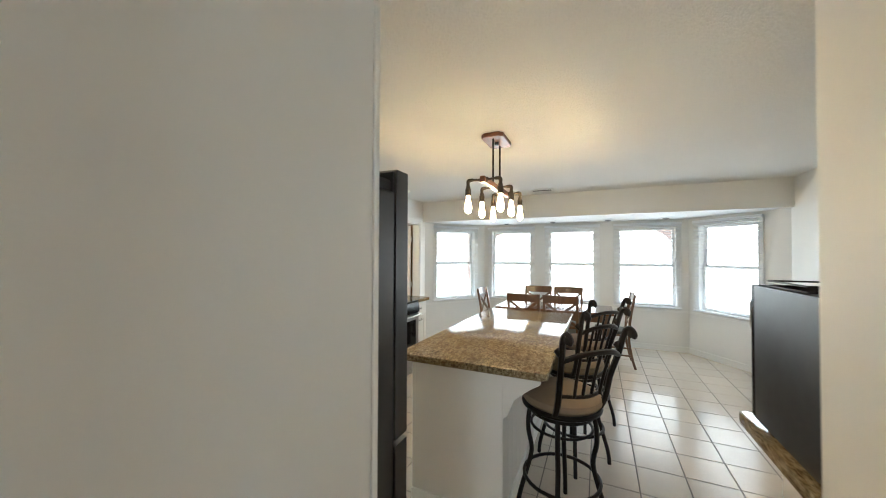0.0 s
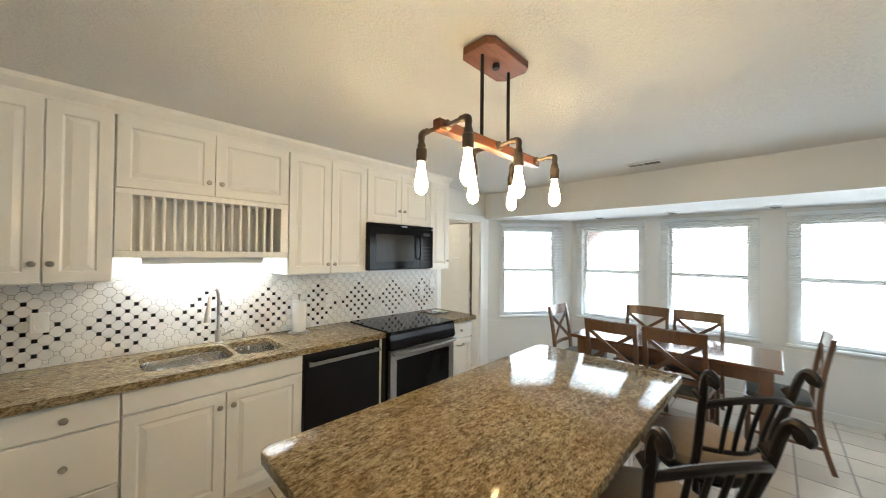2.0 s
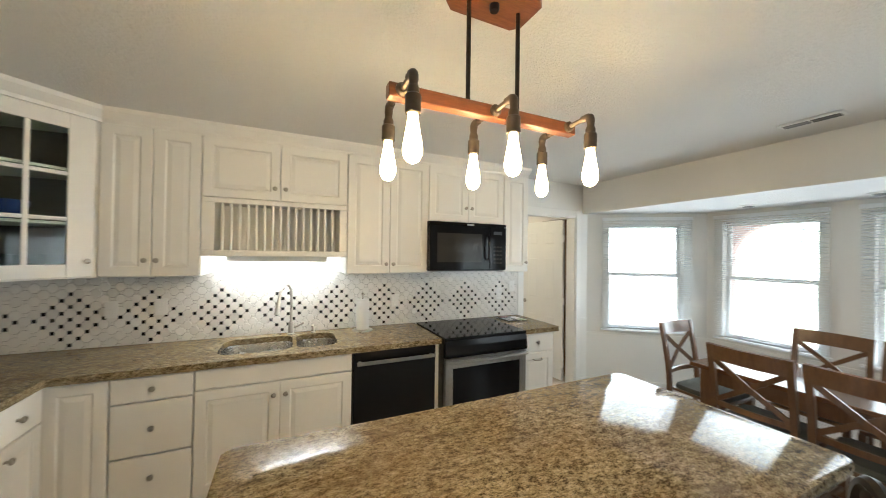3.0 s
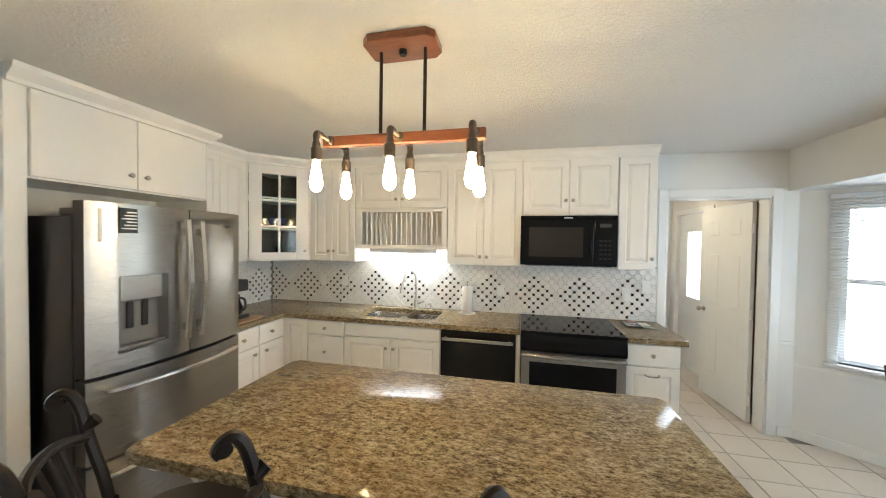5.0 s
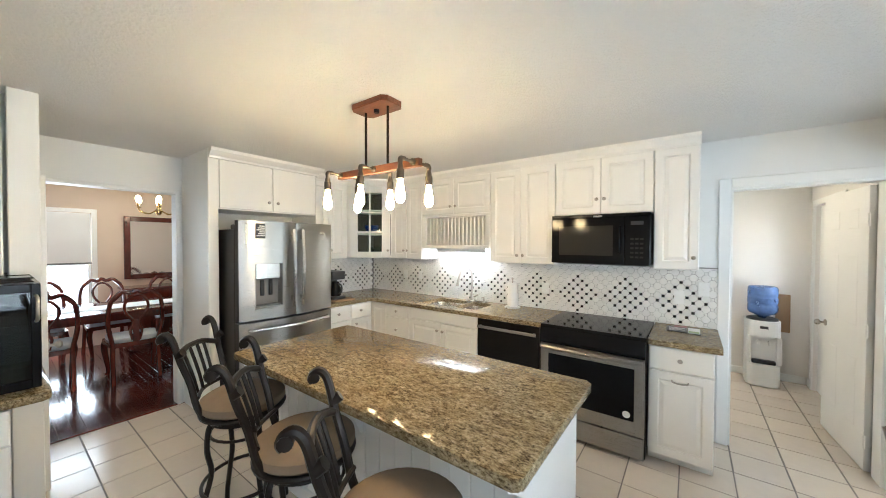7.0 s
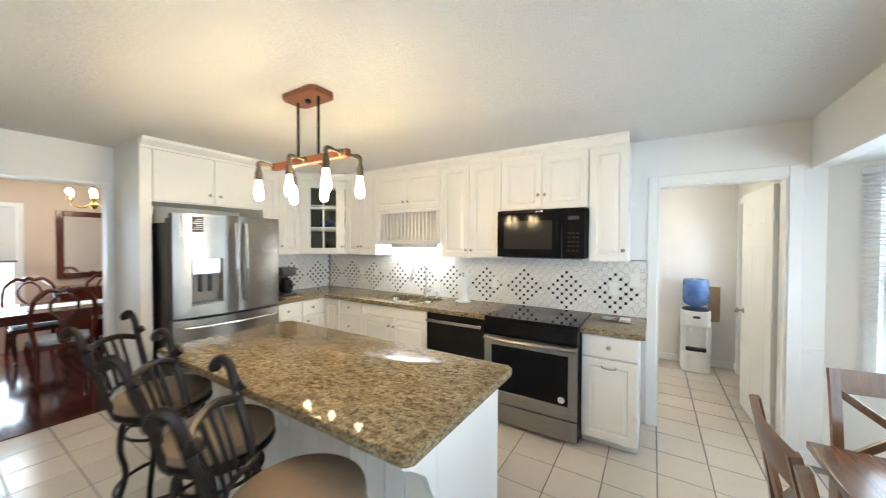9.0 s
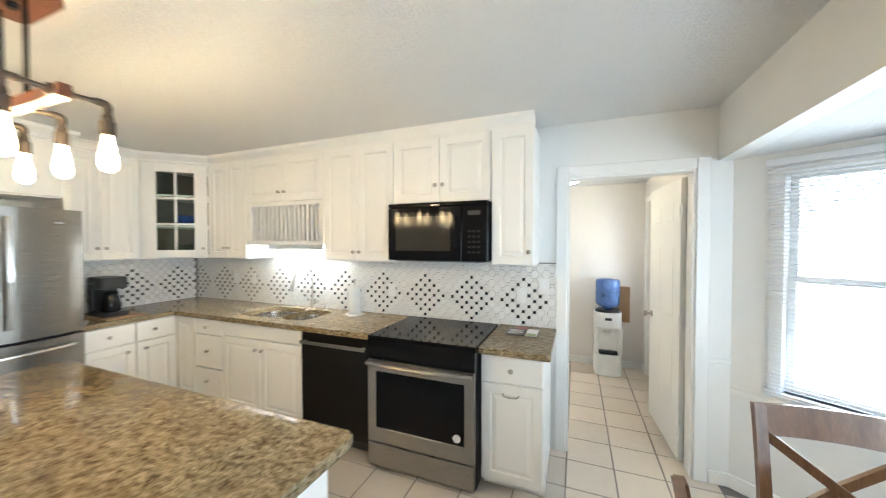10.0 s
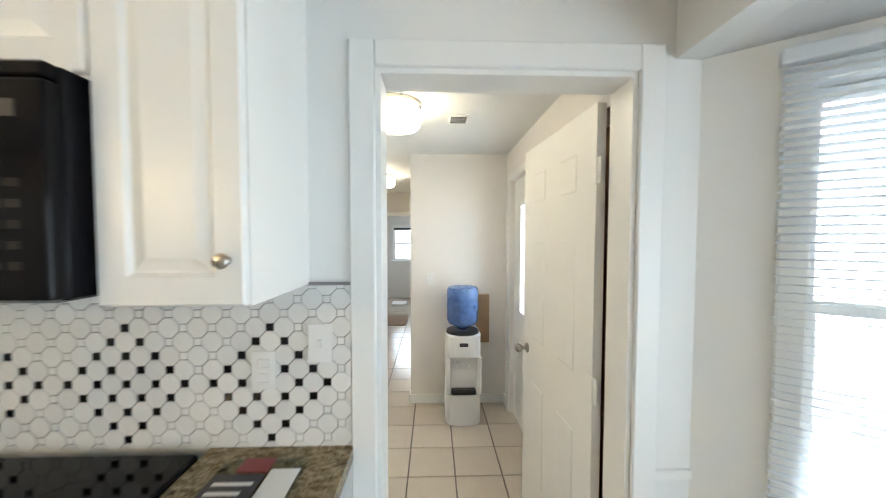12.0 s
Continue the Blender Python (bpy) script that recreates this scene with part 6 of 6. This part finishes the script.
bb = thing("roller_blind", "dark raised roller blind at the bathroom window", "blind", (-9.46, 4.53, 1.72))
part("roll", boxed(-9.49, 4.26, 1.70, -9.455, 4.81, 1.75, 0.006), M_INK, bb)

# ---- dining room things ----
dt = thing("formal_dining_table", "long dark mahogany dining table", "table", (0.0, -1.25, 0))
part("tabletop", slab(bmesh.new(), rounded([(-1.3, -1.75), (1.45, -1.75), (1.45, -0.75), (-1.3, -0.75)], 0.12, 5), 0.735, 0.765, 0.008), M_MAHOG, dt, "", True)
part("apron", boxed(-1.15, -1.62, 0.64, 1.30, -0.88, 0.735), M_MAHOG, dt)
for x in (-1.08, 1.23):
    for y in (-1.55, -0.95):
        part("leg", lathe(bmesh.new(), [(0.03, 0), (0.045, 0.02), (0.028, 0.08), (0.035, 0.3), (0.055, 0.5), (0.04, 0.58), (0.05, 0.64)], 14, (x, y, 0)), M_MAHOG, dt, "", True)
tagged(part("table_runner", boxed(-1.0, -1.45, 0.766, 1.2, -1.05, 0.770), M_LINEN), "white cloth runner on the dining table", "table runner")


def splat_chair():
    t = thing("formal_chair", "carved dark mahogany chair with a pale seat", "chair", (0, 0, 0), "chairs round the formal table")
    part("seat_frame", slab(bmesh.new(), rounded([(-0.21, -0.21), (0.21, -0.21), (0.26, 0.24), (-0.26, 0.24)], 0.05, 4), 0.40, 0.45, 0.006), M_MAHOG, t)
    part("cushion", slab(bmesh.new(), rounded([(-0.19, -0.19), (0.19, -0.19), (0.235, 0.22), (-0.235, 0.22)], 0.05, 4), 0.45, 0.50, 0.02, 3), M_PALEFAB, t, "pale blue-grey padded seat", True)
    for s in (-1, 1):
        pts = spline([(s * 0.20, -0.29, 0), (s * 0.20, -0.22, 0.25), (s * 0.20, -0.205, 0.45), (s * 0.235, -0.225, 0.68), (s * 0.215, -0.27, 0.93), (s * 0.13, -0.29, 1.04)], 4)
        part("back_post", tube(bmesh.new(), pts, 0.021, 8), M_MAHOG, t, "", True)
        pts = spline([(s * 0.22, 0.20, 0.42), (s * 0.235, 0.225, 0.33), (s * 0.215, 0.20, 0.16), (s * 0.205, 0.19, 0.06), (s * 0.21, 0.215, 0.015)], 4)
        part("leg", tube(bmesh.new(), pts, [0.036 - 0.018 * min(1, k / 11) for k in range(len(pts))][:-1] + [0.026], 8), M_MAHOG, t, "", True)
        part("splat_scroll", tube(bmesh.new(), spline([(s * 0.03, -0.215, 0.47), (s * 0.05, -0.22, 0.58), (s * 0.025, -0.225, 0.68), (s * 0.09, -0.245, 0.80), (s * 0.10, -0.262, 0.90), (s * 0.05, -0.282, 0.98), (s * 0.0, -0.285, 1.0)], 4), 0.014, 8), M_MAHOG, t, "", True)
    part("crest_rail", tube(bmesh.new(), spline([(-0.20, -0.275, 0.96), (-0.12, -0.292, 1.045), (-0.05, -0.297, 1.03), (0, -0.30, 1.06), (0.05, -0.297, 1.03), (0.12, -0.292, 1.045), (0.20, -0.275, 0.96)], 4), 0.025, 8), M_MAHOG, t, "", True)
    part("splat", boxed(-0.03, -0.235, 0.455, 0.03, -0.215, 0.72, 0.004), M_MAHOG, t)
    return t


c = splat_chair()
for x, y, a in ((1.02, -0.80, 178), (-0.35, -0.70, 182), (0.35, -1.95, 4), (-0.40, -1.95, 0), (1.0, -1.95, -3)):
    copy_thing(c, pose(x, y, 0, 0, 0, a))
c.matrix_basis = pose(0.33, -0.62, 0, 0, 0, 176)

mi = thing("wall_mirror", "large mirror in a dark mahogany frame", "mirror", (-0.30, DY, 1.55))
bm = bmesh.new()
X0, X1, A0, A1 = -0.98, 0.06, 1.0, 2.03
for a, b, lo, hi in ((X0, X0 + 0.08, A0, A1), (X1 - 0.08, X1, A0, A1), (X0 + 0.08, X1 - 0.08, A0, A0 + 0.08), (X0 + 0.08, X1 - 0.08, A1 - 0.08, A1)):
    box(bm, a, DY + 0.001, lo, b, DY + 0.045, hi, 0.008, 2)
part("frame", bm, M_MAHOG, mi)
part("mirror_glass", boxed(X0 + 0.08, DY + 0.004, A0 + 0.08, X1 - 0.08, DY + 0.018, A1 - 0.08), M_MIRROR, mi, "silvered glass")
sb = thing("sideboard", "dark mahogany sideboard against the dining room wall", "sideboard", (-0.6, DY + 0.25, 0))
part("body", boxed(-1.30, DY + 0.02, 0.12, 0.10, DY + 0.46, 0.86, 0.004), M_MAHOG, sb)
part("top", boxed(-1.34, DY + 0.01, 0.86, 0.14, DY + 0.50, 0.89, 0.006), M_MAHOG, sb)
for x in (-1.26, 0.02):
    part("leg", boxed(x, DY + 0.38, 0, x + 0.05, DY + 0.43, 0.12), M_MAHOG, sb)
    part("leg", boxed(x, DY + 0.05, 0, x + 0.05, DY + 0.10, 0.12), M_MAHOG, sb)
ch = thing("chandelier", "brass chandelier with lit candle bulbs", "chandelier", (-0.05, -1.15, 2.1))
cx, cy = -0.05, -1.15
part("stem", lathe(bmesh.new(), [(0.01, 1.98), (0.03, 2.0), (0.045, 2.04), (0.02, 2.08), (0.03, 2.12), (0.012, 2.16), (0.008, 2.439)], 14, (cx, cy, 0)), M_BRASS, ch, "", True)
for k in range(6):
    q = k * math.pi / 3 + 0.3
    u, w = math.cos(q), math.sin(q)
    arm = part("arm", tube(bmesh.new(), spline([(cx + 0.03 * u, cy + 0.03 * w, 2.05), (cx + 0.12 * u, cy + 0.12 * w, 2.0), (cx + 0.22 * u, cy + 0.22 * w, 2.03), (cx + 0.24 * u, cy + 0.24 * w, 2.085)], 5), 0.007, 8), M_BRASS, ch, "", True)
    part("cup", lathe(bmesh.new(), [(0.012, 2.08), (0.03, 2.09), (0.012, 2.095), (0.010, 2.14)], 12, (cx + 0.24 * u, cy + 0.24 * w, 0)), M_BRASS, arm, "", True)
    part("bulb", lathe(bmesh.new(), [(0.012, 2.14), (0.026, 2.165), (0.030, 2.185), (0.022, 2.21), (0.005, 2.225)], 12, (cx + 0.24 * u, cy + 0.24 * w, 0)), M_CANDLE, arm, "glowing bulb", True)
ws = thing("roller_blind", "white roller blind over the upper dining window", "blind", (0.81, DY + 0.03, 1.7))
part("shade_rail", boxed(0.42, DY + 0.006, 1.27, 1.20, DY + 0.022, 1.295, 0.004), M_GREYPL, ws)
part("cloth", boxed(0.43, DY + 0.012, 1.295, 1.19, DY + 0.014, 2.04), paint("shade_cloth", (0.8, 0.8, 0.8), 0.9, 0.02), ws)

# ---- backsplash mosaic ----
ST = 0.042
BH = 0.0114
splash = structure("wall_tile_backing", boxed(WX, SY, CT1, WX + 0.006, 4.985, UB - 0.002), M_TGROUT, "grey grout behind the backsplash mosaic")
structure("wall_tile_backing_south", boxed(WX + 0.006, SY, CT1, -0.84, SY + 0.006, UB - 0.002), M_TGROUT, "grey grout behind the backsplash mosaic")
structure("wall_tile_backing_hutch", boxed(1.294, 1.68, CT1, 2.755, 1.686, 1.434), M_TGROUT, "grey grout behind the hutch mosaic")
structure("trim_tile_edge", boxed(WX, 4.985, CT1, WX + 0.013, 4.993, UB), M_BPLASTIC, "thin dark tile edge strip")
structure("trim_tile_top", boxed(WX, 4.857, UB - 0.002, WX + 0.013, 4.993, UB + 0.006), M_TGROUT, "thin grey tile edge strip")
GAP = 0.0011


def octagon(thick):
    a, b = ST - BH - GAP, BH - GAP * 0.4
    pts = [(a, -b), (a, b), (b, a), (-b, a), (-a, b), (-a, -b), (-b, -a), (b, -a)]
    bm = bmesh.new()
    r0 = [bm.verts.new((0, y, z)) for y, z in pts]
    r1 = [bm.verts.new((thick - 0.0012, y, z)) for y, z in pts]
    r2 = [bm.verts.new((thick, y * 0.95, z * 0.95)) for y, z in pts]
    for r, s in ((r0, r1), (r1, r2)):
        for k in range(8):
            bm.faces.new((r[k], r[(k + 1) % 8], s[(k + 1) % 8], s[k]))
    bm.faces.new(r2)
    return bm


def dot(thick):
    h = BH - GAP
    bm = bmesh.new()
    pts = [(-h, -h), (h, -h), (h, h), (-h, h)]
    r0 = [bm.verts.new((0, y, z)) for y, z in pts]
    r1 = [bm.verts.new((thick - 0.001, y, z)) for y, z in pts]
    r2 = [bm.verts.new((thick, y * 0.9, z * 0.9)) for y, z in pts]
    for r, s in ((r0, r1), (r1, r2)):
        for k in range(4):
            bm.faces.new((r[k], r[(k + 1) % 4], s[(k + 1) % 4], s[k]))
    bm.faces.new(r2)
    return bm


oct_me, wdot_me, bdot_me = mesh_of("tile", octagon(0.007), M_WTILE), mesh_of("small_tile", dot(0.0066), M_WTILE), mesh_of("black_tile", dot(0.0066), M_BTILE)
ZC, YC = 1.114, 4.740


def gather(store, me, at, flip):
    base = len(store[0])
    for v in me.vertices:
        x, y, z = v.co
        store[0].append((at[0] + x, at[1] + y, at[2] + z) if not flip else (at[0] - y, at[1] + x, at[2] + z))
    for p in me.polygons:
        store[1].append([base + i for i in p.vertices])


OCT = [(ST - BH - GAP, -BH + GAP * 0.4), (ST - BH - GAP, BH - GAP * 0.4), (BH - GAP * 0.4, ST - BH - GAP), (-BH + GAP * 0.4, ST - BH - GAP), (-ST + BH + GAP, BH - GAP * 0.4), (-ST + BH + GAP, -BH + GAP * 0.4), (-BH + GAP * 0.4, -ST + BH + GAP), (BH - GAP * 0.4, -ST + BH + GAP)]
DOT = [(GAP - BH, GAP - BH), (BH - GAP, GAP - BH), (BH - GAP, BH - GAP), (GAP - BH, BH - GAP)]


def clipped(pts, lo, hi):
    """The polygon cut to the rectangle from lo to hi."""
    for axis, edge, sign in ((0, lo[0], 1), (0, hi[0], -1), (1, lo[1], 1), (1, hi[1], -1)):
        out = []
        for k, p in enumerate(pts):
            q = pts[(k + 1) % len(pts)]
            dp, dq = sign * (p[axis] - edge), sign * (q[axis] - edge)
            if dp >= 0:
                out.append(p)
            if (dp >= 0) != (dq >= 0):
                f = dp / (dp - dq)
                out.append((p[0] + (q[0] - p[0]) * f, p[1] + (q[1] - p[1]) * f))
        pts = out
        if len(pts) < 3:
            return []
    return pts


def mosaic(store, columns, origin, shift, lo, hi, face, flip, near):
    """Lays the mosaic on one wall; tiles cut by its border are trimmed to it."""
    for i in range(*columns):
        for j in range(-6, 9):
            a, z = origin + i * ST, ZC + j * ST
            site = (i + j) % 2 == 0
            black = site and abs((i + shift) % 10 - 5) + abs(j) <= 4
            shape = [(a + p, z + q) for p, q in (DOT if site else OCT)]
            cut = clipped(shape, lo, hi)
            if not cut:
                continue
            me = oct_me if not site else bdot_me if black else wdot_me
            key = "b" if black else "w"
            if len(cut) == len(shape) and all(abs(c[0] - d[0]) + abs(c[1] - d[1]) < 1e-9 for c, d in zip(cut, shape)):
                if not flip and a > near:
                    piece(me.name, me, splash, (face, a, z))
                else:
                    gather(store[key], me, (a, face, z) if flip else (face, a, z), flip)
                continue
            base, n, t = len(store[key][0]), len(cut), 0.0065
            for d in (0.0, t):
                store[key][0].extend([(p, face + d, q) if flip else (face + d, p, q) for p, q in cut])
            store[key][1].append([base + n + k for k in range(n)])
            store[key][1].extend([[base + k, base + (k + 1) % n, base + n + (k + 1) % n, base + n + k] for k in range(n)])


rest = {"w": ([], []), "b": ([], [])}
mosaic(rest, (-100, 8), YC, 5, (SY + 0.014, CT1 + 0.002), (4.984, UB - 0.003), WX + 0.006, False, 3.30)
mosaic(rest, (0, 34), WX + 0.06, 1, (WX + 0.014, CT1 + 0.002), (-0.843, UB - 0.003), SY + 0.006, True, 9)
mosaic(rest, (0, 36), 1.33, 3, (1.296, CT1 + 0.002), (2.752, 1.433), 1.686, True, 9)
for key, mat in (("w", M_WTILE), ("b", M_BTILE)):
    me = bpy.data.meshes.new("mosaic_tiles")
    me.from_pydata(rest[key][0], [], rest[key][1])
    me.materials.append(mat)
    ob = new("mosaic_tiles", me)
    ob.parent = splash
    tagged(ob, "white mosaic tiles further along the wall" if key == "w" else "black mosaic dots further along the wall", "", "", "stuff")

# ---- floors ----
floor = structure("floor", boxed(-2.14, 0.72, -0.12, 2.9, 7.3, -0.003), M_GROUT, "grey grout bed under the floor tiles")
PX, PY, OX, OY = 0.2975, 0.307, 0.93, 4.45
g = 0.0034


def floor_tile_mesh(w, h):
    bm = boxed(g, g, -0.008, w - g, h - g, 0.0)
    up = [e for e in bm.edges if e.verts[0].co.z > -0.001 and e.verts[1].co.z > -0.001]
    bmesh.ops.bevel(bm, geom=up, offset=0.002, segments=1, affect="EDGES")
    return mesh_of("floor_tile", bm, M_FTILE)


tile_me = floor_tile_mesh(PX, PY)
far = ([], [])
for i in range(-40, 8):
    for j in range(-14, 10):
        x, y = OX + i * PX, OY + j * PY
        inside = -2.3 < x < 2.75 and 0.45 < y < 7.1
        hall = -9.5 < x <= -2.3 and 3.5 < y < 5.9
        if not (inside or hall) or (y < 0.73 and x < 1.2 and inside and y + PY < 0.74):
            continue
        x0, y0, x1, y1 = x, y, x + PX, y + PY
        if y0 < 0.735 and inside:
            y0 = 0.735
        turned = random.uniform(-0.0004, 0.0004)
        if inside and y0 == y and -2.15 < x < 1.85 and 1.2 < y < 6.2 and not (-0.33 < x and x1 < 0.2 and 2.56 < y and y1 < 4.34) and x > -1.95:
            piece("floor_tile", tile_me, floor, (x, y, turned))
        else:
            base = len(far[0])
            far[0].extend([(x0 + g, y0 + g, -0.008), (x1 - g, y0 + g, -0.008), (x1 - g, y1 - g, -0.008), (x0 + g, y1 - g, -0.008),
                           (x0 + g + 0.002, y0 + g + 0.002, 0), (x1 - g - 0.002, y0 + g + 0.002, 0), (x1 - g - 0.002, y1 - g - 0.002, 0), (x0 + g + 0.002, y1 - g - 0.002, 0)])
            far[1].extend([[base + k for k in q] for q in ((4, 5, 6, 7), (0, 1, 5, 4), (1, 2, 6, 5), (2, 3, 7, 6), (3, 0, 4, 7))])
me = bpy.data.meshes.new("floor_tiles")
me.from_pydata(far[0], [], far[1])
me.materials.append(M_FTILE)
ob = new("floor_tiles", me)
ob.parent = floor
tagged(ob, "beige ceramic tiles along the edges and in the hall", "", "", "stuff")

dfloor = bpy.data.objects["floor_dining_base"]
bm = boxed(0.001, 0, -0.010, 0.081, 1.6, 0.0, 0.0015)
board_me = mesh_of("floorboard", bm, M_DFLOOR)
rest_boards = []
cut = {1.6: board_me}
for i in range(72):
    x, y = -2.98 + i * 0.082, DY - (i * 0.53) % 1.2
    while y < 0.69:
        long = round(min(1.6, 0.70 - y), 2)
        if long not in cut:
            cut[long] = mesh_of("floorboard", boxed(0.001, 0, -0.010, 0.081, long, 0.0, 0.0015), M_DFLOOR)
        if -0.6 < x < 1.6:
            piece("floorboard", cut[long], dfloor, (x, y, random.uniform(-0.0006, 0.0)))
        else:
            rest_boards.append(((x, y, 0), cut[long]))
        y += long + 0.002
store = ([], [])
for at, me in rest_boards:
    gather(store, me, at, False)
me = bpy.data.meshes.new("floorboards")
me.from_pydata(store[0], [], store[1])
me.materials.append(M_DFLOOR)
ob = new("floorboards", me)
ob.parent = dfloor
tagged(ob, "dark mahogany floorboards further off", "", "", "stuff")
